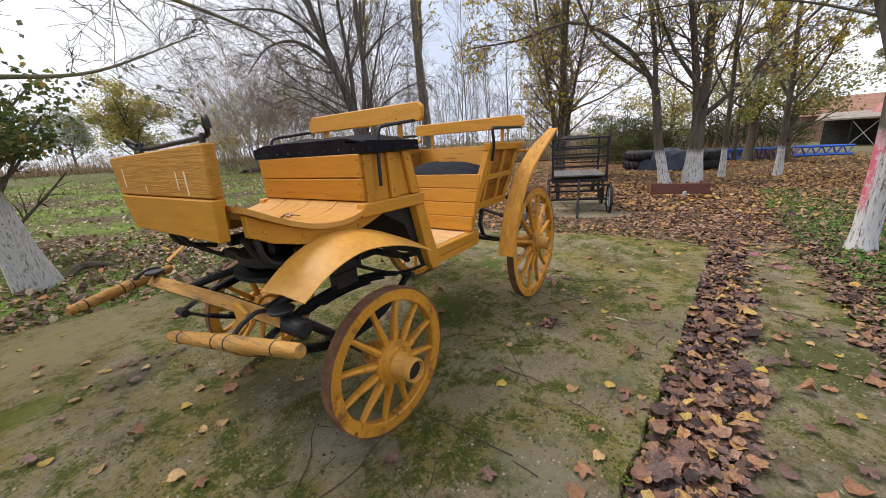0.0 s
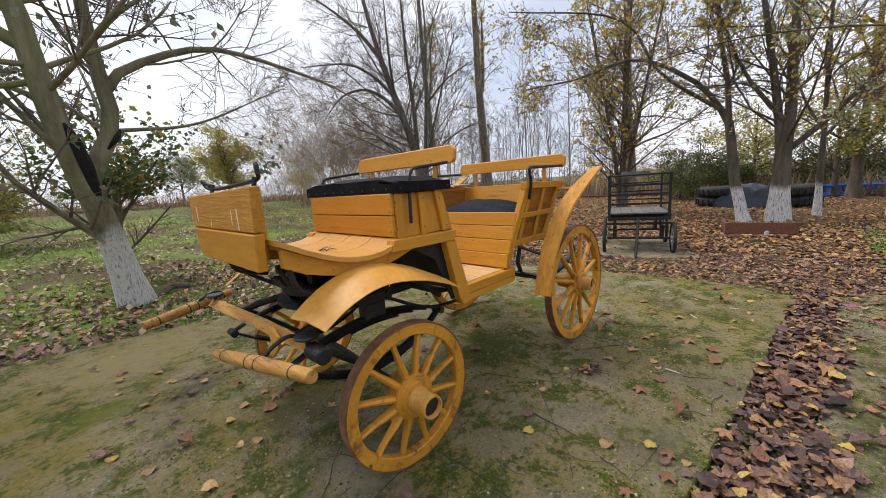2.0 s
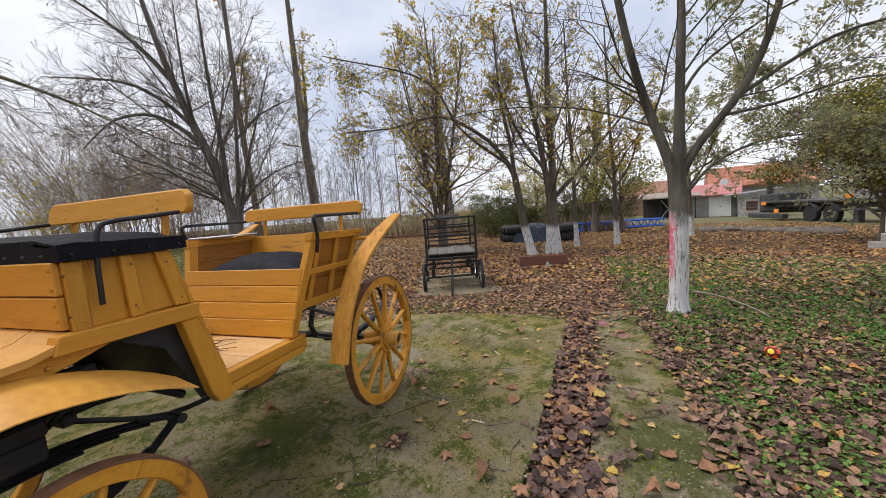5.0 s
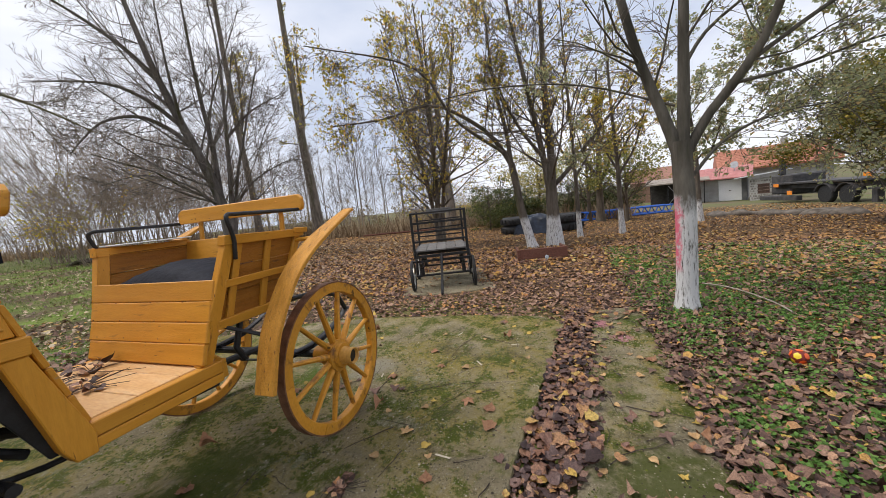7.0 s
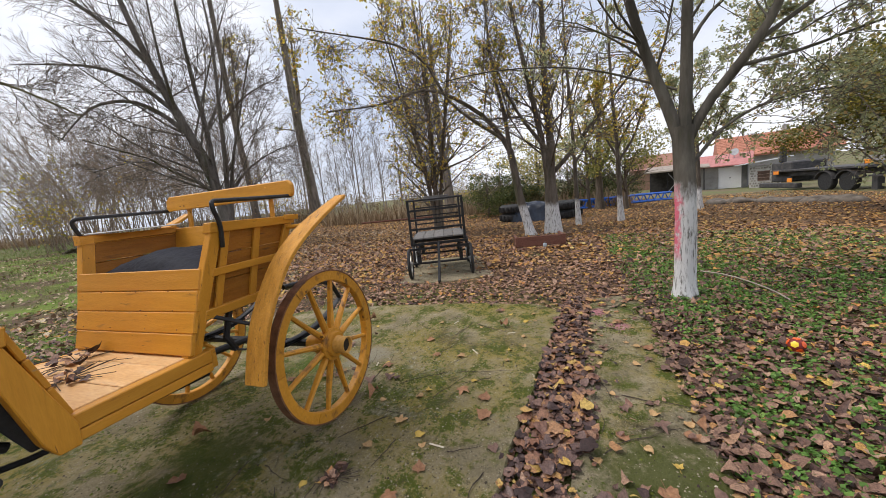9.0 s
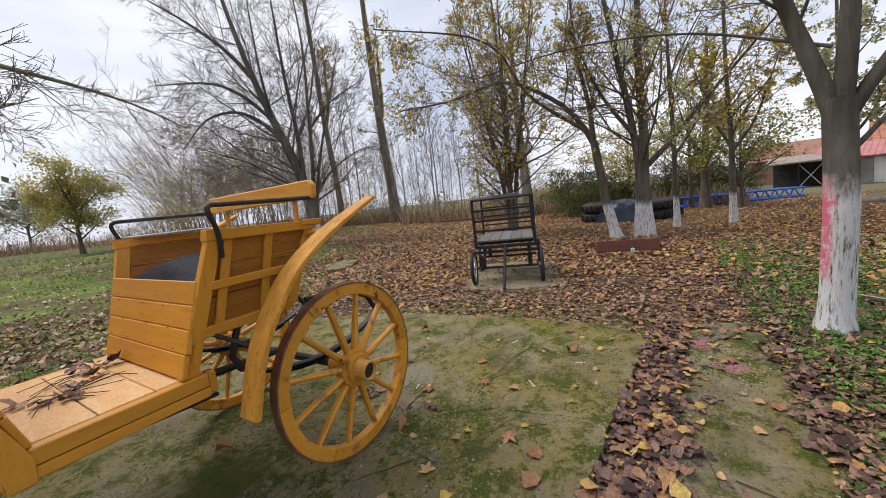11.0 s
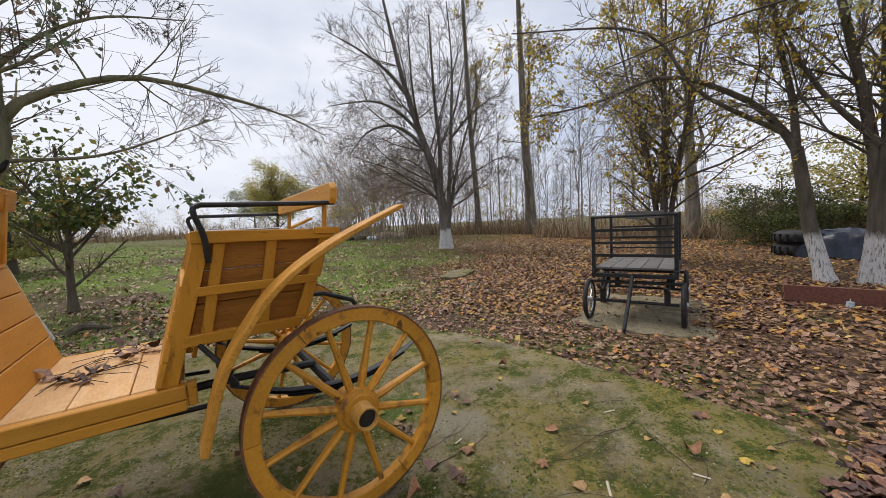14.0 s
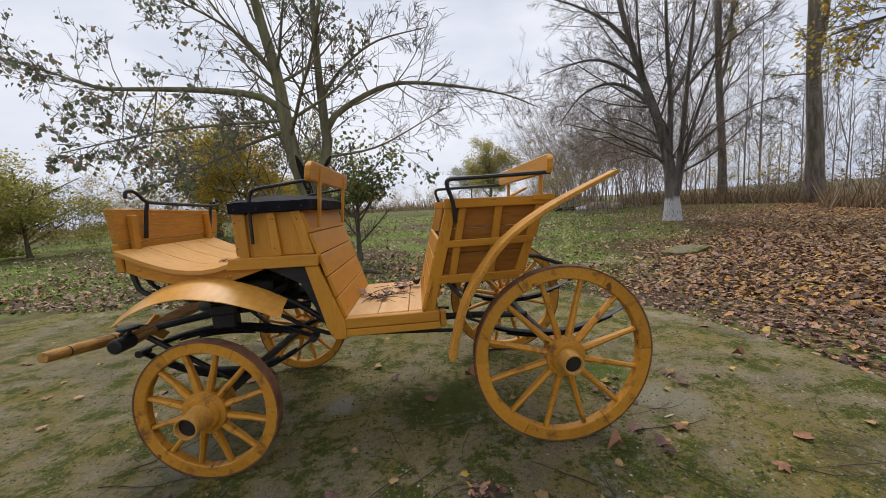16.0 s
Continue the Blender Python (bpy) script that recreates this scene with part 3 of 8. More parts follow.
def carriage():
    car = empty("horse_carriage", (-0.9, YC, SLAB_Z), "ochre-yellow painted wooden horse carriage parked on the mossy slab", "carriage")
    # wheels
    wheel(0.0, 0.10, 0.505, 0.455, -1, 0.135, 12, 0, "large ochre wooden rear wheel with twelve spokes", car)
    wheel(0.0, my(0.10), 0.505, 0.455, 1, 0.135, 12, 0, "large ochre wooden rear wheel with twelve spokes", car)
    wheel(-1.747, 0.112, 0.395, 0.345, -1, 0.165, 12, -3.5, "small ochre wooden front wheel with rusted tyre", car, 0.082)
    wheel(-1.668, my(0.112), 0.395, 0.345, 1, 0.165, 12, -3.5, "small ochre wooden front wheel with rusted tyre", car, 0.082)
    # axles and springs
    part("rear_axle", tube([(0, 0.16, 0.505), (0, my(0.16), 0.505)], 0.024, 10), iron_black, car, "black iron rear axle")
    part("front_axle", tube([(-1.745, 0.17, 0.395), (-1.672, my(0.17), 0.395)], 0.026, 10), iron_black, car, "black iron front axle")
    for y in (0.33, my(0.33)):
        for k, (hl, dz) in enumerate(((0.47, 0.0), (0.36, -0.012), (0.25, -0.024))):
            pts = [(0.02 + hl * f, y, 0.545 + dz + 0.12 * (f * hl / 0.47) ** 2) for f in np.linspace(-1, 1, 9)]
            part("spring_leaf", tube(pts, 0.024, 8, flat=0.25), iron_black, car, "black steel leaf of the rear spring", True)
        part("spring_hanger", tube([(0.47, y, 0.66), (0.40, y, 0.78), (0.2, y, 0.86), (-0.05, y, 0.88)], 0.016, 8), iron_black, car, "black iron spring hanger", True)
        part("spring_hanger", tube([(-0.43, y, 0.66), (-0.47, y, 0.74), (-0.42, y, 0.88)], 0.016, 8), iron_black, car, "black iron spring hanger", True)
    for y in (0.36, my(0.36)):
        for k, (hl, dz) in enumerate(((0.44, 0.0), (0.34, -0.013), (0.24, -0.026), (0.14, -0.039))):
            pts = [(-1.74 + hl * f, y, 0.70 + dz - 0.10 * (f * hl / 0.44) ** 2 + 0.03) for f in np.linspace(-1, 1, 9)]
            part("spring_leaf", tube(pts, 0.026, 8, flat=0.28), iron_black, car, "black steel leaf of the front spring", True)
            pts = [(-1.74 + hl * f, y, 0.445 - dz + 0.17 * (f * hl / 0.44) ** 2) for f in np.linspace(-1, 1, 9)]
            part("spring_leaf", tube(pts, 0.026, 8, flat=0.28), iron_black, car, "black steel leaf of the front spring", True)
        for s in (-1, 1):
            part("spring_eye", lathe([(-0.035, 0.02), (0.035, 0.02)], 12, m=pose(-1.74 + s * 0.45, y, 0.62)), iron_black, car, "", True)
        part("spring_block", box(-1.80, -1.68, y - 0.035, y + 0.035, 0.72, 0.80, 0.008), iron_black, car)
    # turntable and its stays
    part("turntable", lathe([(-0.022, 0.27), (0.0, 0.275), (0.022, 0.27), (0.022, 0.22), (-0.022, 0.22)], 32, m=pose(-1.74, YC, 0.87, 90)), iron_black, car, "black iron turntable ring", True)
    part("turntable_bed", box(-1.81, -1.67, 0.33, my(0.33), 0.79, 0.85, 0.01), iron_black, car, "black cross bed")
    part("body_bed", box(-1.80, -1.68, 0.36, my(0.36), 0.893, 0.96, 0.01), iron_black, car, "black cross bed")
    for s in (1, -1):
        y = YC + s * 0.30
        part("futchell", tube(smooth_path([(-1.35, YC + s * 0.16, 0.76), (-1.74, YC + s * 0.24, 0.78), (-2.0, y, 0.76), (-2.16, y + s * 0.03, 0.735)], 4), 0.02, 8), iron_black, car, "black iron stay to the splinter bar", True)
        part("stay", tube(smooth_path([(-2.10, y + s * 0.12, 0.72), (-1.95, y + s * 0.1, 0.60), (-1.75, YC + s * 0.36, 0.43)], 4), 0.014, 8), iron_black, car, "", True)
        part("stay", tube(smooth_path([(-1.70, y, 0.86), (-1.45, y, 0.84), (-1.22, y, 0.68)], 4), 0.017, 8), iron_black, car, "", True)
        part("step_bracket", tube(smooth_path([(-2.14, y + s * 0.1, 1.05), (-2.10, y + s * 0.1, 0.95), (-1.95, y + s * 0.08, 0.90)], 4), 0.013, 8), iron_black, car, "black iron bracket under the footboard", True)
    part("turntable_plate", lathe([(-0.012, 0.30), (0.012, 0.30), (0.012, 0.24), (-0.012, 0.24)], 32, m=pose(-1.74, YC, 0.80, 90)), iron_black, car, "lower black turntable ring", True)
    for x, z0, z1, w in ((-1.95, 0.85, 0.895, 0.03), (-1.52, 0.85, 0.895, 0.03), (-1.90, 0.75, 0.79, 0.024), (-1.58, 0.75, 0.79, 0.024)):
        part("cross_bar", box(x - w, x + w, YC - 0.28, YC + 0.28, z0, z1, 0.008), iron_black, car, "black wooden cross bar")
    for y in (YC - 0.3, YC + 0.3, YC - 0.1, YC + 0.1):
        part("bed_beam", box(-1.93, -1.50, y - 0.024, y + 0.024, 0.895, 0.95, 0.008), iron_black, car, "black body beam")
    part("king_pin", lathe([(-0.12, 0.03), (0.12, 0.03)], 12, m=pose(-1.74, YC, 0.82, 90)), iron_black, car, "", True)
    for s in (1, -1):
        part("brake_rod", tube(smooth_path([(-1.55, YC + s * 0.2, 0.74), (-1.25, YC + s * 0.24, 0.60), (-0.9, YC + s * 0.26, 0.58), (-0.5, YC + s * 0.24, 0.55)], 4), 0.011, 6), iron_black, car, "", True)
        part("side_stay", tube(smooth_path([(-1.97, YC + s * 0.26, 0.86), (-2.09, YC + s * 0.31, 0.95), (-2.15, YC + s * 0.33, 1.05)], 4), 0.011, 8), iron_black, car, "", True)
    part("perch", tube(smooth_path([(-1.72, YC, 0.85), (-1.3, YC, 0.74), (-0.9, YC, 0.58), (-0.4, YC, 0.56), (0.0, YC, 0.53)], 4), 0.022, 8), iron_black, car, "black iron perch under the body", True)
    # splinter bar with its swingletrees
    bar = part("splinter_bar", tube([(-2.13, 0.20, 0.735), (-2.15, 0.6, 0.745), (-2.19, 1.1, 0.75), (-2.20, my(0.12), 0.745)], [0.034, 0.039, 0.039, 0.034], 4), paint_bar, car, "worn ochre wooden splinter bar")
    part("bar_socket", lathe([(-0.05, 0.002), (-0.05, 0.026), (-0.045, 0.034), (0.05, 0.036), (0.06, 0.03), (0.06, 0.002)], 16, m=pose(-2.13, 0.165, 0.735)), iron_black, bar, "black iron end socket")
    part("step_disc", lathe([(-0.004, 0.045), (0.004, 0.05), (0.01, 0.045)], 20, m=pose(-2.14, 0.23, 0.79, 90)), iron_black, bar, "round black iron disc", True)
    part("step_disc", lathe([(-0.004, 0.04), (0.004, 0.045), (0.01, 0.04)], 20, m=pose(-2.20, my(0.16), 0.80, 90)), iron_black, bar, "round black iron disc", True)
    part("disc_stem", tube([(-2.2, my(0.16), 0.74), (-2.2, my(0.16), 0.80)], 0.01, 8), iron_black, bar)
    part("disc_stem", tube([(-2.14, 0.23, 0.74), (-2.14, 0.23, 0.79)], 0.01, 8), iron_black, bar)
    part("cleat", prism([(0.40, 0.76), (0.47, 0.795), (0.50, 0.78), (0.49, 0.72), (0.56, 0.66), (0.50, 0.64), (0.42, 0.70)], "x", -2.19, -2.176, 0.002), paint_sheet, bar, "ochre iron cleat plate")
    for p, q, lab in (((-2.262, -0.06, 0.775), (-2.343, 0.73, 0.655), "round ochre swingletree with worn ends"), ((-2.528, 1.372, 0.70), (-2.053, 1.517, 0.745), "round ochre swingletree swung forward")):
        P, Q = Vector(p), Vector(q)
        pts = [P.lerp(Q, f) for f in (0, 0.02, 0.25, 0.5, 0.75, 0.98, 1)]
        tree = part("swingletree", tube(pts, [0.021, 0.024, 0.027, 0.030, 0.027, 0.023, 0.020], 14), paint_bar, car, lab, True)
        d = (Q - P).normalized()
        for f in (0.14, 0.46, 0.56, 0.88):
            c = P.lerp(Q, f)
            part("groove", tube([c - d * 0.003, c + d * 0.003], 0.0305 if 0.4 < f < 0.6 else 0.0265, 14), hub_dark, tree, "dark turned groove", True)
        c = P.lerp(Q, 0.5)
        part("shackle", tube(smooth_path([c + Vector((0, 0, -0.03)), c + Vector((0.05, 0, 0.03)), c + Vector((0.12, 0, 0.06)), c + Vector((0.17, 0, 0.05))], 3), 0.009, 6), iron_black, tree, "black iron shackle", True)
    # nail heads in the boards
    for x, y, z in [(-1.597, NEAR - 0.0085, z) for z in (1.14, 1.27)] + [(-1.57, NEAR - 0.0085, 1.12), (-1.41, NEAR - 0.0085, 1.28), (-1.415, NEAR - 0.0085, 1.13), (-1.25, NEAR - 0.0085, 1.12), (-1.29, NEAR - 0.0085, 1.27)]:
        part("nail", ball((x, y, z), 0.0045, 1), tyre_iron, car)
    for y in (0.36, 0.58, 0.84, 1.06):
        for z in (0.78, 0.86, 0.95, 1.04):
            part("nail", ball((-0.672 if z > 0.9 else -0.672, y, z), 0.003, 1), tyre_iron, car)
    part("white_lid", box(-0.46, -0.04, 1.10, 1.30, 1.322, 1.330, 0.003), mat("white_plastic_sheet", (0.6, 0.6, 0.6), (0.7, 0.7, 0.7), 4, 0.5, 0.1), car, "loose white plastic sheet on the far rail")
    # driver's footboard and dash
    prof = [(-2.18, 1.175), (-2.13, 1.15), (-2.07, 1.12), (-2.0, 1.09), (-1.93, 1.066), (-1.86, 1.052), (-1.78, 1.046), (-1.71, 1.052), (-1.65, 1.068), (-1.605, 1.095)]
    ends = np.linspace(NEAR - 0.025, FAR + 0.025, 5)
    for k in range(4):
        y0, y1 = ends[k] + 0.003, ends[k + 1] - 0.003
        part("floor_plank", sheet([[(x, y0, z), (x, y1, z)] for x, z in prof], [[(x, y0, z - 0.022), (x, y1, z - 0.022)] for x, z in prof]), paint_foot, car, "curved ochre footboard plank")
    low = [(-2.16, 1.06), (-2.08, 1.02), (-1.98, 0.99), (-1.88, 0.968), (-1.72, 0.962), (-1.6, 0.99), (-1.5, 1.02), (-1.5, 1.06), (-1.62, 1.066), (-1.68, 1.035), (-1.78, 1.024), (-1.86, 1.03), (-1.93, 1.044), (-2.0, 1.068), (-2.07, 1.098), (-2.16, 1.14)]
    for y0, y1 in ((0.30, 0.335), (my(0.335), my(0.30))):
        part("side_beam", prism(low, "y", y0, y1, 0.003), paint_x, car, "curved ochre side beam under the footboard")
    studs([(x, 0.298, z) for x, z in ((-2.1, 1.07), (-1.95, 1.02), (-1.8, 0.992), (-1.66, 1.0))], 0.011, car, paint_wheel)
    part("dash_board", prism([(0.312, 1.385), (1.275, 1.37), (1.24, 1.208), (0.335, 1.208)], "x", -2.235, -2.195, 0.005), paint_dash, car, "upper dash board with scratched ochre paint")
    part("dash_board", prism([(0.33, 1.204), (1.235, 1.204), (1.15, 1.055), (0.345, 1.055)], "x", -2.24, -2.2, 0.005), paint_y, car, "lower dash board")
    for y in (0.42, 1.10):
        part("cleat", box(-2.194, -2.165, y - 0.02, y + 0.02, 1.10, 1.35, 0.004), paint_z, car)
    chalk = mat("bare_pale_wood_scratch", (0.75, 0.68, 0.52), (0.82, 0.76, 0.62), 20, 0.8, 0.1)
    for y, z0, z1, w in ((0.50, 1.215, 1.30, 0.005), (0.575, 1.235, 1.30, 0.003), (1.14, 1.24, 1.32, 0.004), (0.90, 1.22, 1.25, 0.003)):
        part("scratch", box(-2.2362, -2.2345, y - w, y + w, z0, z1, 0), chalk, car, "pale scratch in the paint")
    rail = [(-2.15, 1.16, 1.42), (-2.17, 1.21, 1.448), (-2.16, 1.235, 1.435), (-2.15, 1.20, 1.408), (-2.14, 1.05, 1.40), (-2.14, 0.8, 1.405), (-2.14, 0.55, 1.412), (-2.14, 0.475, 1.422), (-2.15, 0.452, 1.452), (-2.16, 0.425, 1.472), (-2.17, 0.395, 1.466), (-2.17, 0.385, 1.435)]
    foot = part("dash_rail", tube(smooth_path(rail, 5), 0.0095, 8), iron_black, car, "bent black iron rein rail", True)
    for y in (0.50, 1.12):
        part("rail_post", tube([(-2.145, y, 1.425), (-2.16, y, 1.36), (-2.18, y, 1.22)], 0.010, 8), iron_black, foot)
    # driver's box
    for k, (z0, z1) in enumerate(((1.10, 1.205), (1.209, 1.315))):
        board("front_board", -1.615, -1.595, NEAR + 0.005, FAR - 0.005, z0, z1, paint_y, car)
    studs([(-1.617, y, z) for y in (0.31, 1.25) for z in (1.13, 1.18, 1.23, 1.29)], 0.006, car, paint_wheel)
    for y, s in ((NEAR, 1), (FAR, -1)):
        yo = y + s * 0.014
        part("side_panel", prism([(-1.59, 1.09), (-1.225, 1.09), (-1.265, 1.312), (-1.59, 1.312)], "y", yo, yo + s * 0.016, 0.002), paint_z, car, "ochre side panel of the driver's box")
        for pts in ([(-1.595, 1.09), (-1.545, 1.09), (-1.545, 1.314), (-1.595, 1.314)], [(-1.43, 1.09), (-1.385, 1.09), (-1.40, 1.314), (-1.44, 1.314)], [(-1.275, 1.09), (-1.222, 1.09), (-1.272, 1.314), (-1.325, 1.314)]):
            p = part("side_batten", prism(pts, "y", y - s * 0.008, yo - s * 0.002, 0.003), paint_z, car)
            studs([((pts[0][0] + pts[1][0]) / 2, y - s * 0.01, 1.12), ((pts[2][0] + pts[3][0]) / 2, y - s * 0.01, 1.28)], 0.006, p, paint_wheel, "screw")
        part("side_rail", prism([(-1.66, 1.034), (-1.205, 1.026), (-1.195, 1.085), (-1.64, 1.093)], "y", y - s * 0.03, y + s * 0.03, 0.004), paint_x, car, "ochre rail along the box")
        part("pillar", prism([(-1.275, 1.026), (-1.21, 1.026), (-1.095, 0.70), (-1.10, 0.625), (-1.16, 0.625), (-1.19, 0.68)], "y", y - s * 0.022, y + s * 0.03, 0.004), paint_z, car, "slanted ochre pillar")
        # black sheet put in the arch opening behind the mudguard, for the dark inside
        part("arch_lining", prism([(-1.5, 1.03), (-1.25, 1.03), (-1.13, 0.66), (-1.2, 0.66), (-1.32, 0.93)], "y", y + s * 0.032, y + s * 0.045, 0.002), iron_black, car, "black sheet in the wheel arch opening")
        part("seat_iron", tube(smooth_path([(-1.515, y - s * 0.018, 1.16), (-1.51, y - s * 0.02, 1.33), (-1.495, y - s * 0.022, 1.41), (-1.46, y - s * 0.022, 1.432), (-1.35, y - s * 0.02, 1.445), (-1.22, y - s * 0.015, 1.46)], 5), 0.0085, 8), iron_black, car, "black iron seat rail", True)
    part("seat_board", box(-1.60, -1.262, NEAR + 0.02, FAR - 0.02, 1.296, 1.314, 0.003), paint_y, car)
    n, a, b_ = 5, Vector((-1.262, 1.312)), Vector((-1.09, 0.735))
    for k in range(n):
        p, q = a.lerp(b_, k / n + 0.003), a.lerp(b_, (k + 1) / n - 0.003)
        slanted("back_panel_board", p, q, NEAR - 0.002, FAR + 0.002, 0.02, paint_back, car, "wide ochre board of the footwell back with grey scuffs")
    # black sheet set before the slanted boards, for the dark inside of the box
    part("arch_lining", prism([(-1.30, 1.02), (-1.288, 1.02), (-1.125, 0.70), (-1.137, 0.70)], "y", NEAR + 0.048, FAR - 0.048, 0.002), iron_black, car, "black sheet under the driver's box")
    # cushion
    c = box(-1.612, -1.215, NEAR - 0.028, FAR + 0.03, 1.316, 1.384, 0.0)
    bmesh.ops.subdivide_edges(c, edges=list(c.edges), cuts=7, use_grid_fill=True)
    for v in c.verts:
        u, t = (v.co.x + 1.4235) / 0.1985, (v.co.y - YC) / 0.4525
        if v.co.z > 1.35:
            v.co.z += 0.022 * (1 - u * u) * (1 - t ** 4) + 0.008 * noise.noise(v.co * 8)
        v.co.x += 0.007 * noise.noise(v.co * 6)
        v.co.y += 0.007 * noise.noise(v.co * 7 + Vector((3, 1, 0)))
        f = max(abs(u), abs(t))
        if f > 0.98 and v.co.z > 1.37:
            v.co.z -= 0.018
            v.co.y -= 0.01 * math.copysign(1, t) if abs(t) > 0.98 else 0
            v.co.x -= 0.01 * math.copysign(1, u) if abs(u) > 0.98 else 0
    cu = part("seat_cushion", c, vinyl, car, "black vinyl bench cushion with stud nails", True)
    for k in range(9):
        y = NEAR + 0.02 + k * (FAR - NEAR - 0.04) / 8
        part("stud", ball((-1.624, y, 1.335), 0.006, 1), iron_black, cu, "", True)
    for k in range(4):
        part("stud", ball((-1.58 + 0.11 * k, NEAR - 0.037, 1.335), 0.006, 1), iron_black, cu, "", True)

    def backrest(x, y0, y1, z0, z1, lean, posts, foot_z, label, foot_x=0.0):
        pts = [(y0 + 0.012, z0), (y1 - 0.012, z0), (y1, z0 + 0.02), (y1 - 0.002, z1 - 0.025), (y1 - 0.03, z1), (y0 + 0.03, z1), (y0 + 0.002, z1 - 0.025), (y0, z0 + 0.02)]
        b = prism(pts, "x", x - 0.016, x + 0.016, 0.005)
        for v in b.verts:
            v.co.x += (v.co.z - z0) * lean
        br = part("backrest", b, paint_y, car, label)
        for y in posts:
            part("backrest_post", prism([(x + 0.017, z1 - 0.02), (x + 0.034, z1 - 0.02), (x + foot_x + 0.018, foot_z), (x + foot_x, foot_z)], "y", y - 0.014, y + 0.014, 0.003), paint_z, br)
            for dz in (0.025, 0.065):
                part("bolt", ball((x - 0.016 + dz * lean, y, z0 + dz), 0.007, 1, squash=(0.6, 1, 1)), paint_wheel, br, "", True)
        return br
    backrest(-1.205, NEAR - 0.06, FAR + 0.03, 1.455, 1.552, 0.18, (0.40, my(0.40)), 1.22, "ochre backrest board of the driver's seat", -0.018)
    # platform between the boxes
    for y, s in ((NEAR, 1), (FAR, -1)):
        part("sill", box(-1.115, -0.60, min(y - s * 0.012, y + s * 0.03), max(y - s * 0.012, y + s * 0.03), 0.632, 0.672, 0.004), paint_x, car, "ochre lower sill")
        part("sill", box(-1.105, -0.60, min(y - s * 0.015, y + s * 0.03), max(y - s * 0.015, y + s * 0.03), 0.676, 0.732, 0.004), paint_x, car, "ochre upper sill")
        part("sill_end", box(-0.598, -0.565, min(y, y + s * 0.05), max(y, y + s * 0.05), 0.64, 0.73, 0.004), paint_x, car)
    xs = np.linspace(-1.10, -0.60, 4)
    for k in range(3):
        part("platform_plank", box(xs[k] + 0.0015, xs[k + 1] - 0.0015, NEAR + 0.032, FAR - 0.032, 0.712, 0.735 + 0.001 * (k % 2), 0.003), paint_worn, car, "worn ochre platform plank")
    # passenger box
    n, a, b_ = 4, Vector((-0.672, 0.738)), Vector((-0.565, 1.115))
    for k in range(n):
        p, q = a.lerp(b_, k / n + 0.0025), a.lerp(b_, (k + 1) / n - 0.0025)
        slanted("front_board", q, p, NEAR - 0.012 - 0.009 * k, FAR + 0.012 + 0.009 * k, 0.022, paint_y, car, "ochre board of the passenger box")
    for y, s in ((NEAR, 1), (FAR, -1)):
        def yy(z):
            return y - s * 0.075 * (z - 0.9) / 0.4

        def leaning(name, pts, d0, d1, material, label=""):
            b = prism(pts, "y", 0, 1, 0)
            for v in b.verts:
                v.co.y = yy(v.co.z) + s * (d0 + (d1 - d0) * v.co.y)
            return part(name, bevelled(b, 0.003), material, car, label)
        leaning("corner_post", [(-0.695, 0.72), (-0.625, 0.72), (-0.475, 1.30), (-0.53, 1.30)], -0.02, 0.022, paint_z, "slanted ochre corner post")
        for z0, z1 in ((0.905, 1.035), (1.038, 1.165), (1.168, 1.275)):
            leaning("side_board", [(-0.62 + 0.25 * (z0 - .72), z0), (-0.155 + 0.32 * (z0 - 0.9), z0), (-0.155 + 0.32 * (z1 - 0.9), z1), (-0.62 + 0.25 * (z1 - .72), z1)], 0.006, 0.024, paint_panel, "worn ochre side board, colour deepened for shade")
        leaning("side_batten", [(-0.54, 0.90), (-0.50, 0.90), (-0.43, 1.27), (-0.47, 1.27)], -0.012, 0.005, paint_z)
        leaning("side_batten", [(-0.335, 0.90), (-0.295, 0.90), (-0.245, 1.27), (-0.285, 1.27)], -0.012, 0.005, paint_z)
        leaning("side_batten", [(-0.19, 0.90), (-0.145, 0.90), (-0.02, 1.27), (-0.07, 1.27)], -0.014, 0.005, paint_z)
        leaning("side_rail", [(-0.55, 1.07), (-0.10, 1.07), (-0.09, 1.107), (-0.54, 1.107)], -0.024, -0.013, paint_x)
        leaning("bottom_rail", [(-0.60, 0.875), (-0.165, 0.875), (-0.15, 0.92), (-0.59, 0.92)], -0.024, 0.02, paint_x)
        leaning("top_rail", [(-0.545, 1.272), (-0.01, 1.262), (-0.005, 1.305), (-0.54, 1.32)], -0.026, 0.024, paint_x, "ochre top rail of the passenger box")
        leaning("top_cap", [(-0.10, 1.285), (0.015, 1.28), (0.015, 1.31), (-0.10, 1.315)], -0.034, -0.026, paint_x)
        part("seat_iron", tube(smooth_path([(-0.492, yy(1.2) - s * 0.03, 1.20), (-0.50, yy(1.3) - s * 0.032, 1.30), (-0.525, yy(1.4) - s * 0.02, 1.385), (-0.51, yy(1.4) - s * 0.01, 1.412), (-0.45, yy(1.4), 1.415), (-0.2, yy(1.4), 1.417), (0.0, yy(1.4), 1.42)], 5), 0.0105, 8), iron_black, car, "black iron arm rail", True)
        # curved rear mudguard board
        curve = smooth_path([(-0.565, 0, 0.55), (-0.50, 0, 0.78), (-0.43, 0, 0.92), (-0.325, 0, 1.065), (-0.21, 0, 1.165), (-0.06, 0, 1.255), (0.09, 0, 1.325), (0.24, 0, 1.39)], 4)
        top, bot = [], []
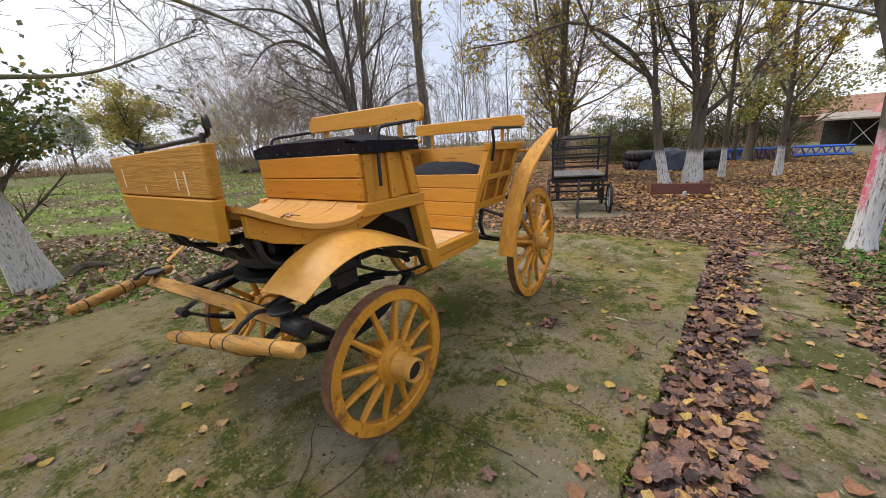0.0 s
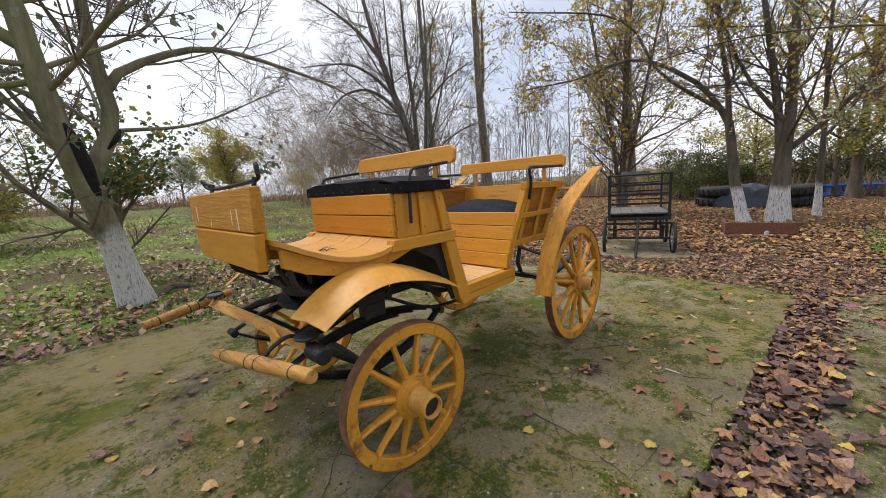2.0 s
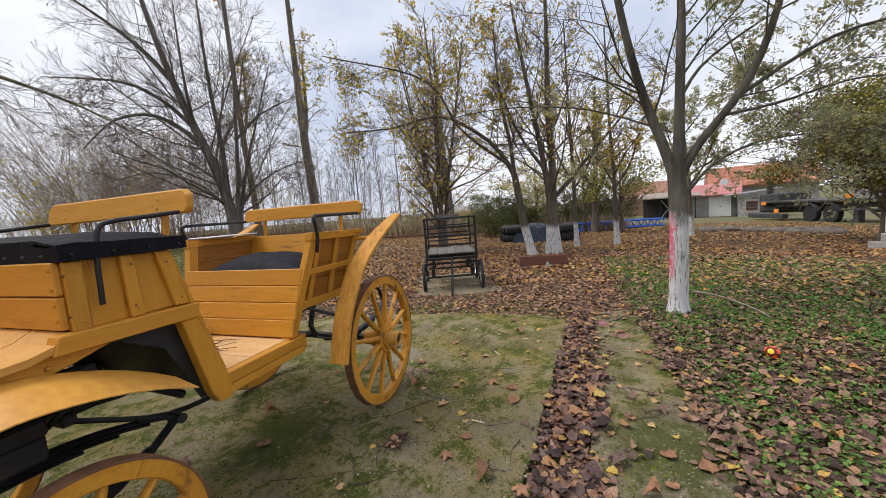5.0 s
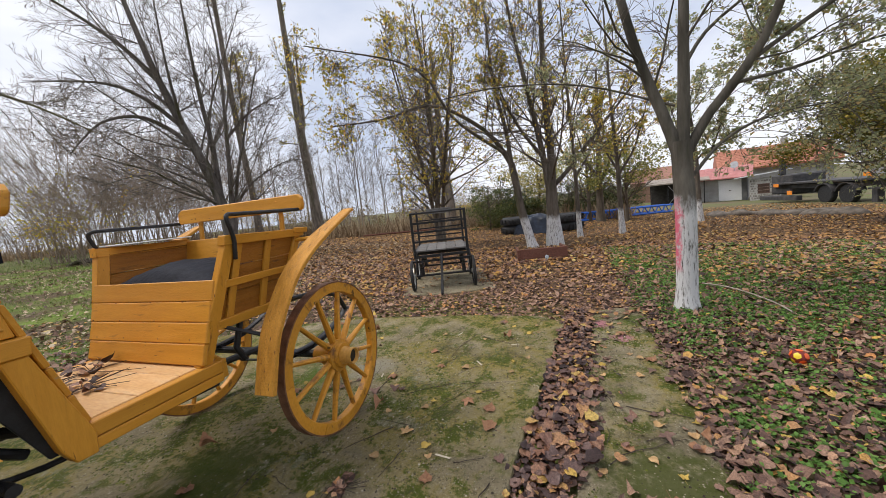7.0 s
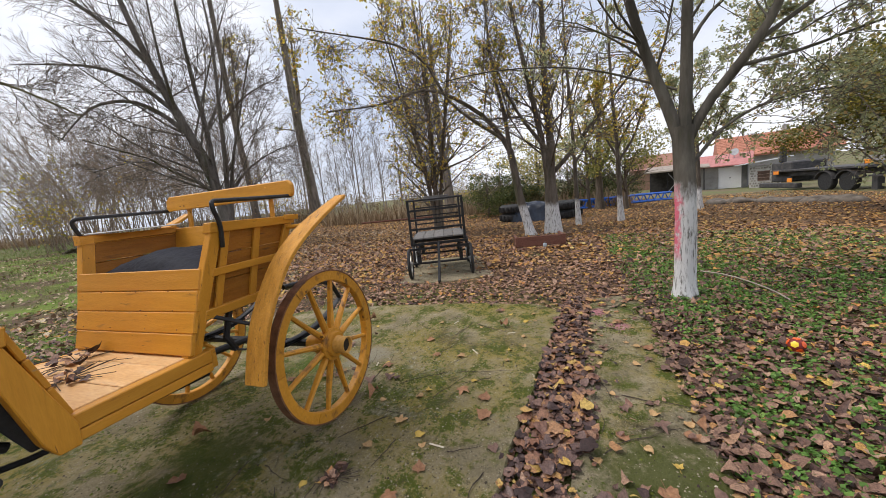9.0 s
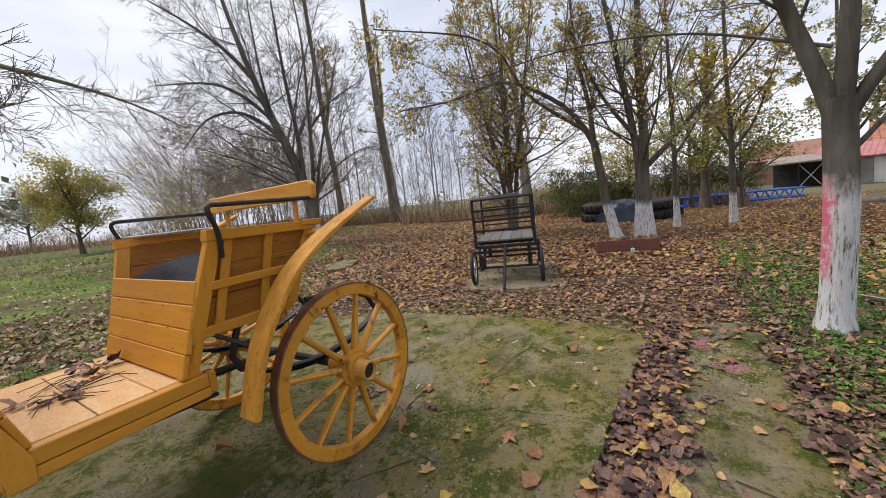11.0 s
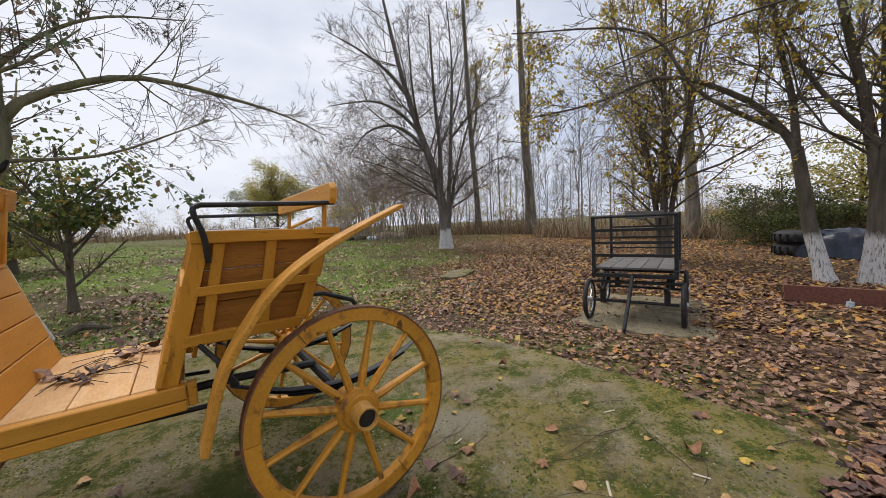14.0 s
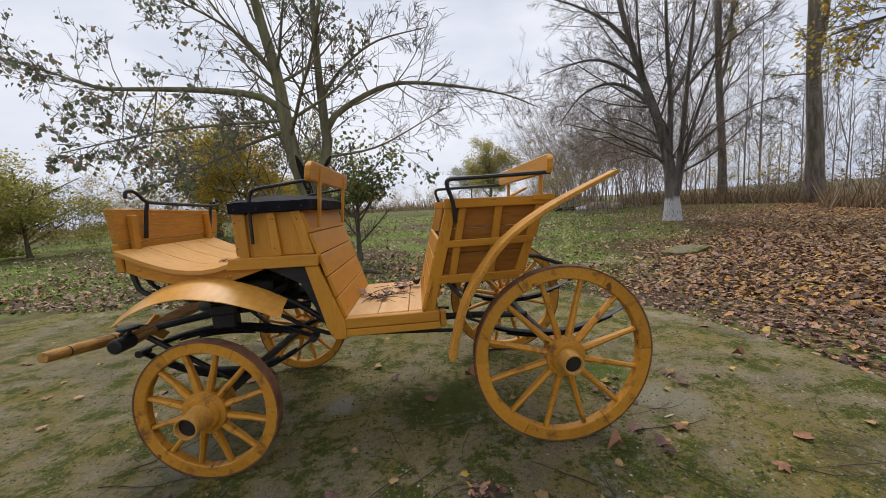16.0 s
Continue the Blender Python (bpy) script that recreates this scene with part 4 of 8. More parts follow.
        for i, p in enumerate(curve):
            d = (curve[min(i + 1, len(curve) - 1)] - curve[max(i - 1, 0)]).normalized()
            nn = Vector((-d.z, 0, d.x))
            f = i / (len(curve) - 1)
            wd = 0.058 - 0.022 * max(0, f - 0.7) / 0.3
            yc = y - s * (0.21 + 0.055 * f)
            th = 0.013 - 0.004 * f
            top.append([(p + nn * th).to_tuple()[:1] + (yc - wd, (p + nn * th).z), (p + nn * th).to_tuple()[:1] + (yc + wd, (p + nn * th).z)])
            bot.append([(p - nn * th).to_tuple()[:1] + (yc - wd, (p - nn * th).z), (p - nn * th).to_tuple()[:1] + (yc + wd, (p - nn * th).z)])
        part("rear_mudguard", bevelled(sheet(top, bot), 0.003), paint_guard, car, "long curved wooden mudguard board with worn ochre paint")
        part("mudguard_stay", tube([(-0.46, y - s * 0.2, 0.80), (-0.55, y, 0.88)], 0.01, 8), iron_black, car)
        part("mudguard_stay", tube([(-0.05, y - s * 0.2, 1.245), (-0.06, y - s * 0.05, 1.24)], 0.012, 8), paint_x, car)
    slanted("rear_board", (-0.15, 0.90), (-0.09, 1.09), NEAR - 0.01, FAR + 0.01, 0.022, paint_y, car, "ochre rear board of the passenger box")
    slanted("rear_board", (-0.089, 1.094), (-0.028, 1.30), NEAR - 0.045, FAR + 0.045, 0.022, paint_y, car, "ochre rear board of the passenger box")
    part("box_floor", box(-0.60, -0.15, NEAR + 0.01, FAR - 0.01, 0.885, 0.905, 0.002), paint_y, car)
    part("seat_board", box(-0.575, -0.12, NEAR - 0.005, FAR + 0.005, 1.05, 1.068, 0.002), paint_y, car)
    c = box(-0.555, -0.125, NEAR + 0.0, FAR - 0.0, 1.069, 1.115, 0.0)
    bmesh.ops.subdivide_edges(c, edges=list(c.edges), cuts=11, use_grid_fill=True)
    for v in c.verts:
        u, t = (v.co.x + 0.33) / 0.225, (v.co.y - YC) / 0.42
        if v.co.z > 1.10:
            v.co.z += 0.085 * (1 - 0.7 * u * u) * (1 - t * t) + 0.014 * noise.noise(v.co * 7) + 0.007 * noise.noise(v.co * 22)
            v.co.z -= 0.035 * max(abs(u), abs(t)) ** 6
    part("seat_cushion", c, mat("slack_dark_vinyl", (0.009, 0.010, 0.015), (0.019, 0.021, 0.03), 6, 0.62, 0.6, 25, 0, (1, 1, 1), None, (0, 1), 0, 1, 0.07), car, "slack dark grey vinyl cushion", True)
    backrest(-0.01, NEAR - 0.12, FAR + 0.10, 1.415, 1.51, 0.1, (0.36, my(0.36)), 1.29, "ochre backrest board of the rear seat")
    # front mudguards of sheet metal
    for y, s in ((NEAR, 1), (FAR, -1)):
        outer = smooth_path([(-2.12, 0, 0.835), (-2.02, 0, 0.893), (-1.9, 0, 0.932), (-1.78, 0, 0.94), (-1.62, 0, 0.912), (-1.48, 0, 0.865), (-1.36, 0, 0.81)], 4)
        inner = smooth_path([(-2.17, 0, 0.865), (-2.05, 0, 0.945), (-1.92, 0, 0.992), (-1.78, 0, 1.005), (-1.64, 0, 0.978), (-1.5, 0, 0.925), (-1.385, 0, 0.862)], 4)
        yo, yi = y - s * 0.185, y + s * 0.0
        part("front_mudguard", sheet([[(p.x, yo, p.z), (p.x * .5 + q.x * .5, (yo + yi) / 2, (p.z + q.z) / 2 + 0.012), (q.x, yi, q.z)] for p, q in zip(outer, inner)], [[(p.x, yo, p.z - 0.004), (p.x * .5 + q.x * .5, (yo + yi) / 2, (p.z + q.z) / 2 + 0.008), (q.x, yi, q.z - 0.004)] for p, q in zip(outer, inner)]), paint_sheet, car, "curved ochre sheet-metal front mudguard", True)
        part("mudguard_stay", tube(smooth_path([(-1.6, y - s * 0.1, 0.92), (-1.6, y + s * 0.02, 0.88), (-1.66, y + s * 0.08, 0.80)], 4), 0.009, 6), iron_black, car, "", True)
    return car


carriage()


# ---- plants: tools ----
def fast_mesh(name, verts, faces, material, smooth=False):
    """A mesh from arrays of equal-sided faces."""
    me = bpy.data.meshes.new(name)
    verts, faces = np.asarray(verts, np.float32), np.asarray(faces, np.int32)
    k = faces.shape[1]
    me.vertices.add(len(verts))
    me.vertices.foreach_set("co", verts.ravel())
    me.loops.add(faces.size)
    me.loops.foreach_set("vertex_index", faces.ravel())
    me.polygons.add(len(faces))
    me.polygons.foreach_set("loop_start", np.arange(0, faces.size, k, dtype=np.int32))
    me.polygons.foreach_set("loop_total", np.full(len(faces), k, np.int32))
    if smooth:
        me.polygons.foreach_set("use_smooth", np.ones(len(faces), bool))
    me.materials.append(material)
    me.update(calc_edges=True)
    me.validate()
    return me


def unit(v):
    return v / np.maximum(np.linalg.norm(v, axis=-1, keepdims=True), 1e-9)


def tubes(P, R, sides):
    """Many tapered tubes at once: P (n, k, 3), R (n, k)."""
    n, k, _ = P.shape
    D = np.empty_like(P)
    D[:, 1:-1] = P[:, 2:] - P[:, :-2]
    D[:, 0], D[:, -1] = P[:, 1] - P[:, 0], P[:, -1] - P[:, -2]
    D = unit(D)
    ref = np.where(np.abs(D[:, :1, 2:3]) > 0.8, np.array([1.0, 0.1, 0]), np.array([0.05, 0.1, 1.0]))
    U = unit(np.cross(D, np.broadcast_to(ref, D.shape)))
    V = np.cross(U, D)
    a = 2 * np.pi * np.arange(sides) / sides
    ring = P[:, :, None] + R[:, :, None, None] * (np.cos(a)[None, None, :, None] * U[:, :, None] + np.sin(a)[None, None, :, None] * V[:, :, None])
    base = (np.arange(n) * k * sides)[:, None, None] + (np.arange(k - 1) * sides)[None, :, None]
    i = np.arange(sides)[None, None, :]
    j = (i + 1) % sides
    F = np.stack([base + i, base + j, base + sides + j, base + sides + i], -1).reshape(-1, 4)
    return ring.reshape(-1, 3), F


def gather(pieces):
    vs, fs, o = [], [], 0
    for v, f in pieces:
        vs.append(v)
        fs.append(f + o)
        o += len(v)
    return np.concatenate(vs), np.concatenate(fs)


def resample(pts, n):
    P = np.array([tuple(p) for p in smooth_path(pts, 6)])
    s = np.r_[0, np.cumsum(np.linalg.norm(np.diff(P, axis=0), axis=1))]
    t = np.linspace(0, s[-1], n)
    return np.stack([np.interp(t, s, P[:, i]) for i in range(3)], -1)


def spawn(rng, P, R, m, t0, angle, length, wander, up, npts, thin=0.55, end=0.3, flat=0.0, least=0.0012):
    """Side shoots: m on each of the branches P, with radii R."""
    n, k, _ = P.shape
    N = n * m
    who = np.repeat(np.arange(n), m)
    t = t0 + (0.98 - t0) * rng.random(N) ** 0.9
    x = t * (k - 1)
    i = np.minimum(x.astype(int), k - 2)
    f = (x - i)[:, None]
    p = P[who, i] * (1 - f) + P[who, i + 1] * f
    r = R[who, i] * (1 - f[:, 0]) + R[who, i + 1] * f[:, 0]
    d = unit(P[who, i + 1] - P[who, i])
    e = unit(np.cross(d, rng.normal(size=(N, 3))))
    e[:, 2] *= 1 - flat
    a = np.radians(angle[0] + (angle[1] - angle[0]) * rng.random(N))[:, None]
    d = unit(np.cos(a) * d + np.sin(a) * unit(e))
    L = np.linalg.norm(np.diff(P, axis=1), axis=-1).sum(1)[who] * length * (1.15 - 0.75 * t) * (0.6 + 0.8 * rng.random(N))
    out = np.empty((N, npts, 3))
    out[:, 0] = p
    for q in range(1, npts):
        d = unit(d + rng.normal(size=(N, 3)) * wander + np.array([0, 0, up]))
        out[:, q] = out[:, q - 1] + d * (L / (npts - 1))[:, None]
    r0 = np.maximum(r * thin, least * 1.6)
    RR = np.maximum(r0[:, None] * np.linspace(1, end, npts)[None], least)
    return out, RR


def flakes(rng, pos, size, tilt, fold=0.25, droop=0.0, wide=0.75):
    """Small folded leaves of four points each, at pos."""
    n = len(pos)
    yaw = rng.random(n) * 2 * np.pi
    d = np.stack([np.cos(yaw), np.sin(yaw), rng.normal(size=n) * tilt - droop], -1)
    d = unit(d)
    s = unit(np.cross(d, rng.normal(size=(n, 3)) * tilt + np.array([0, 0, 1.0])))
    u = np.cross(s, d)
    sz = (size * (0.6 + 0.8 * rng.random(n)))[:, None]
    v = np.stack([pos, pos + sz * (0.5 * d + 0.5 * wide * s + fold * u * 0.5), pos + sz * d, pos + sz * (0.5 * d - 0.5 * wide * s + fold * u * 0.5)], 1).reshape(-1, 3)
    b = np.arange(n)[:, None] * 4
    f = np.concatenate([b + np.array([0, 1, 2]), b + np.array([0, 2, 3])])
    return v, f


def leaf_material(name, colours, gloss=0.55, through=0.4, mottle=0.0):
    """Leaves, each island with its own colour out of a row of (place, colour)."""
    m = bpy.data.materials.new(name)
    m.use_nodes = True
    n, l = m.node_tree.nodes, m.node_tree.links
    b = n["Principled BSDF"]
    b.inputs["Roughness"].default_value = gloss
    b.inputs["Specular IOR Level"].default_value = 0.25
    g = n.new("ShaderNodeNewGeometry")
    r = n.new("ShaderNodeValToRGB")
    el = r.color_ramp.elements
    el[0].position, el[0].color = colours[0][0], (*colours[0][1], 1)
    el[1].position, el[1].color = colours[-1][0], (*colours[-1][1], 1)
    for p, c in colours[1:-1]:
        el.new(p).color = (*c, 1)
    l.new(g.outputs["Random Per Island"], r.inputs[0])
    co = n.new("ShaderNodeTexCoord")
    t = n.new("ShaderNodeTexNoise")
    t.inputs["Scale"].default_value, t.inputs["Detail"].default_value = 45.0, 4.0
    l.new(co.outputs["Object"], t.inputs["Vector"])
    x0 = n.new("ShaderNodeMixRGB")
    x0.blend_type = "OVERLAY"
    x0.inputs[0].default_value = 0.5
    l.new(r.outputs[0], x0.inputs[1])
    l.new(t.outputs["Fac"], x0.inputs[2])
    t2 = n.new("ShaderNodeTexNoise")
    t2.inputs["Scale"].default_value, t2.inputs["Detail"].default_value, t2.inputs["Roughness"].default_value = 130.0, 5.0, 0.7
    l.new(co.outputs["Object"], t2.inputs["Vector"])
    c2 = n.new("ShaderNodeMapRange")
    c2.inputs["From Min"].default_value, c2.inputs["From Max"].default_value = 0.3, 0.7
    l.new(t2.outputs["Fac"], c2.inputs["Value"])
    x = n.new("ShaderNodeMixRGB")
    x.blend_type = "OVERLAY"
    x.inputs[0].default_value = mottle
    l.new(x0.outputs[0], x.inputs[1])
    l.new(c2.outputs[0], x.inputs[2])
    l.new(x.outputs[0], b.inputs["Base Color"])
    if through:
        tr = n.new("ShaderNodeBsdfTranslucent")
        mx = n.new("ShaderNodeMixShader")
        mx.inputs[0].default_value = through
        l.new(x.outputs[0], tr.inputs["Color"])
        l.new(b.outputs[0], mx.inputs[1])
        l.new(tr.outputs[0], mx.inputs[2])
        l.new(mx.outputs[0], n["Material Output"].inputs["Surface"])
    return m


def bark_material(name, c1, c2, lime=0.0, pink=False, moss=(0.07, 0.075, 0.03)):
    """Bark; lime: the height to which the trunk is whitewashed."""
    m = mat(name, c1, c2, 7, 0.9, 0.9, 38, 0, (1, 1, 0.22), moss, (0.52, 0.7), 0, 2.2, 0.15)
    if not lime:
        return m
    n, l = m.node_tree.nodes, m.node_tree.links
    b = n["Principled BSDF"]
    col = b.inputs["Base Color"].links[0].from_socket
    co = n.new("ShaderNodeTexCoord")
    sep = n.new("ShaderNodeSeparateXYZ")
    l.new(co.outputs["Object"], sep.inputs[0])

    def noisy(scale, detail=6.0, st=(1, 1, 1)):
        mp = n.new("ShaderNodeMapping")
        mp.inputs["Scale"].default_value = st
        t = n.new("ShaderNodeTexNoise")
        t.inputs["Scale"].default_value, t.inputs["Detail"].default_value, t.inputs["Roughness"].default_value = scale, detail, 0.7
        l.new(co.outputs["Object"], mp.inputs[0])
        l.new(mp.outputs[0], t.inputs["Vector"])
        return t.outputs["Fac"]

    def math_(op, a, c):
        x = n.new("ShaderNodeMath")
        x.operation = op
        x.use_clamp = op == "MULTIPLY"
        for i, v in ((0, a), (1, c)):
            if isinstance(v, float):
                x.inputs[i].default_value = v
            else:
                l.new(v, x.inputs[i])
        return x.outputs[0]

    def ramp(v, lo, hi):
        r = n.new("ShaderNodeMapRange")
        r.inputs["From Min"].default_value, r.inputs["From Max"].default_value = lo, hi
        l.new(v, r.inputs["Value"])
        return r.outputs[0]

    def mixed(f, a, c):
        x = n.new("ShaderNodeMixRGB")
        l.new(f, x.inputs[0])
        l.new(a, x.inputs[1])
        x.inputs[2].default_value = (*c, 1)
        return x.outputs[0]
    hgt = math_("ADD", sep.outputs["Z"], math_("MULTIPLY", noisy(5.0, 5.0, (1, 1, 0.4)), 0.5))
    low = ramp(hgt, lime + 0.32, lime + 0.16)
    chips = ramp(noisy(48.0, 8.0, (1, 1, 0.16)), 0.36, 0.50)
    col = mixed(math_("MULTIPLY", low, chips), col, (0.585, 0.58, 0.575))
    if pink:
        side = math_("ADD", math_("MULTIPLY", sep.outputs["Y"], 5.0), noisy(4.0, 5.0, (1, 1, 0.6)))
        spot = math_("MULTIPLY", ramp(side, 0.68, 0.78), math_("MULTIPLY", ramp(sep.outputs["Z"], 1.22, 1.1), ramp(sep.outputs["Z"], 0.42, 0.55)))
        col = mixed(math_("MULTIPLY", spot, ramp(noisy(9.0), 0.36, 0.5)), col, (0.62, 0.14, 0.20))
    l.new(col, b.inputs["Base Color"])
    return m


def tree(name, place, limbs, rng, levels, bark, label, category="tree", leaves=None, turn=0.0, group="", sides=(10, 5, 3), twig=None, least=0.002, where=None):
    """limbs: (points, thickness at the root, at the tip); levels: one row of spawn's settings for each order of twigs;
    leaves: (count, size, material, droop); least: the thinnest twig; where: which twigs bear leaves."""
    e = empty(name, place, label, category, group, rz=turn)
    lv0 = []
    bearing = []
    for pts, r0, r1, *bare in limbs:
        bearing.append(not bare)
        P = resample(pts, 14)[None]
        t = np.linspace(0, 1, 14)
        R = (r0 + (r1 - r0) * t ** 0.8)[None]
        if pts[0][2] < 0.05:
            R[0, 0] *= 1.35
            R[0, 1] *= 1.08
        lv0.append((P, R))
    thick = [tubes(P, R, sides[0]) for P, R in lv0]
    P, R = (np.concatenate([q[i] for q, b in zip(lv0, bearing) if b]) for i in (0, 1))
    fine = []
    for q, s in enumerate(levels):
        P, R = spawn(rng, P, R, least=least, **s)
        (thick if q == 0 else fine).append(tubes(P, R, sides[1] if q == 0 else sides[2]))

    def under(nm, v, f, mm, lab="", sm=False):
        ob = new(nm, fast_mesh(nm, v, f, mm, sm))
        ob.parent = e
        return tagged(ob, lab)
    under("trunk", *gather(thick), bark, "", True)
    if fine:
        tagged(under("branchwork", *gather(fine), twig or bark), "fine bare twigs", kind="stuff")
    if leaves:
        cnt, size, lm, droop = leaves
        bear = np.arange(len(P)) if where is None else np.nonzero(where(P[:, 0]))[0]
        w = bear[rng.integers(0, len(bear), cnt)]
        t = rng.integers(1, P.shape[1], cnt)
        pos = P[w, t] + rng.normal(size=(cnt, 3)) * size * 0.5
        tagged(under("crown", *flakes(rng, pos, np.full(cnt, size), 0.7, 0.25, droop), lm), "small autumn leaves", kind="stuff")
    return e


def S(m, t0, angle, length, wander=0.16, up=0.06, npts=5, thin=0.55, end=0.3):
    return dict(m=m, t0=t0, angle=angle, length=length, wander=wander, up=up, npts=npts, thin=thin, end=end)


# ---- trees ----
bark_grey = bark_material("grey_brown_bark", (0.12, 0.10, 0.08), (0.23, 0.195, 0.16))
bark_dark = bark_material("dark_bark", (0.09, 0.072, 0.056), (0.18, 0.15, 0.12))
bark_twig = mat("grey_brown_twigs", (0.095, 0.078, 0.066), (0.175, 0.145, 0.12), 5, 0.9, 0.2, 20)
# brown twig bark, lightened in part to mimic haze over the shrubs
bark_bush = mat("brown_twig_bark", (0.22, 0.17, 0.13), (0.36, 0.285, 0.22), 5, 0.9, 0.2, 20)
bark_t1 = bark_material("limed_smooth_bark", (0.065, 0.058, 0.047), (0.145, 0.13, 0.108), 1.15, True)
bark_bare = bark_material("limed_grey_bark", (0.11, 0.096, 0.086), (0.20, 0.178, 0.16), 0.85)
bark_bare_twig = mat("pale_grey_twigs", (0.125, 0.102, 0.085), (0.215, 0.178, 0.15), 5, 0.9, 0.2, 20)
bark_lime = bark_material("limed_bark", (0.075, 0.062, 0.05), (0.155, 0.13, 0.105), 0.85)
bark_lean = bark_material("limed_mossy_bark", (0.13, 0.12, 0.078), (0.25, 0.23, 0.15), 1.05, False, (0.17, 0.18, 0.06))
GREENISH = [(0.0, (0.08, 0.12, 0.03)), (0.5, (0.13, 0.17, 0.045)), (0.8, (0.25, 0.22, 0.05)), (1.0, (0.34, 0.17, 0.05))]
YELLOW = [(0.0, (0.24, 0.25, 0.05)), (0.4, (0.48, 0.41, 0.07)), (0.8, (0.66, 0.47, 0.07)), (1.0, (0.56, 0.28, 0.08))]
GREYGREEN = [(0.0, (0.26, 0.30, 0.16)), (0.5, (0.40, 0.43, 0.25)), (0.85, (0.52, 0.48, 0.22)), (1.0, (0.54, 0.36, 0.16))]
DARKLEAF = [(0.0, (0.10, 0.145, 0.07)), (0.5, (0.17, 0.20, 0.12)), (0.75, (0.21, 0.18, 0.15)), (1.0, (0.30, 0.19, 0.12))]
lm_yellow = leaf_material("yellow_autumn_leaves", YELLOW, 0.55, 0.55)
lm_grey, lm_dark = leaf_material("grey_green_leaves", GREYGREEN, 0.55, 0.65), leaf_material("dark_withered_leaves", DARKLEAF, 0.55, 0.5)


def gz(x, y):
    return ground_height(x, y) - 0.03


rng = np.random.default_rng(11)
# the tree with the pink mark beside the path
tree("whitewashed_tree", (2.5, -2.4, gz(2.5, -2.4)), [
    ([(0, 0, 0), (0.0, -0.01, 0.5), (-0.02, -0.01, 1.0), (0, 0.0, 1.45), (0, 0.01, 1.75)], 0.105, 0.094, 0),
    ([(0, 0.02, 1.58), (0.03, 0.12, 1.95), (0.05, 0.27, 2.4), (-0.05, 0.42, 2.85), (-0.2, 0.6, 3.6), (-0.3, 0.75, 4.6)], 0.064, 0.026),
    ([(0, 0, 1.58), (0.02, -0.03, 2.1), (-0.03, -0.03, 2.7), (0.0, -0.05, 3.5), (0.1, 0, 4.8)], 0.066, 0.026),
    ([(0, -0.03, 1.6), (0.02, -0.2, 1.92), (-0.05, -0.42, 2.22), (-0.15, -0.62, 2.55), (-0.25, -0.8, 3.2), (-0.3, -0.9, 4.2)], 0.050, 0.022),
    ([(0, -0.02, 1.55), (0.3, -0.25, 1.9), (0.7, -0.6, 2.2), (1.2, -1.1, 2.7)], 0.024, 0.008),
    ([(-0.1, -0.5, 2.35), (-0.1, -1.3, 2.8), (0.1, -2.2, 2.9), (0.2, -3.2, 2.7)], 0.022, 0.006),
    ([(-0.02, -0.04, 1.35), (0.4, -0.5, 1.75), (0.9, -1.2, 2.0), (1.3, -2.2, 2.05)], 0.020, 0.006),
    ([(-0.05, -0.4, 2.2), (0.2, -1.0, 2.3), (0.5, -1.9, 2.5), (0.5, -2.9, 2.3)], 0.018, 0.006),
    ([(0, 0.05, 2.1), (0.3, 0.9, 2.55), (0.4, 1.9, 2.75), (0.3, 2.9, 2.7)], 0.013, 0.005),
    ([(0, 0, 2.4), (0.6, -0.5, 3.0), (1.0, -1.5, 3.6), (1.2, -2.6, 3.9)], 0.022, 0.007),
], rng, [S(10, 0.2, (35, 70), 0.5, 0.14, 0.02, 5, 0.26), S(7, 0.15, (30, 60), 0.5, 0.16, 0.0), S(5, 0.1, (25, 60), 0.5, 0.16, -0.05, npts=3)], bark_t1,
    "tree with whitewashed trunk and a pink paint mark", leaves=(24000, 0.036, lm_grey, 0.4), twig=bark_twig, least=0.0022, where=lambda q: (q[:, 1] < -0.35) | (q[:, 0] > 0.35))
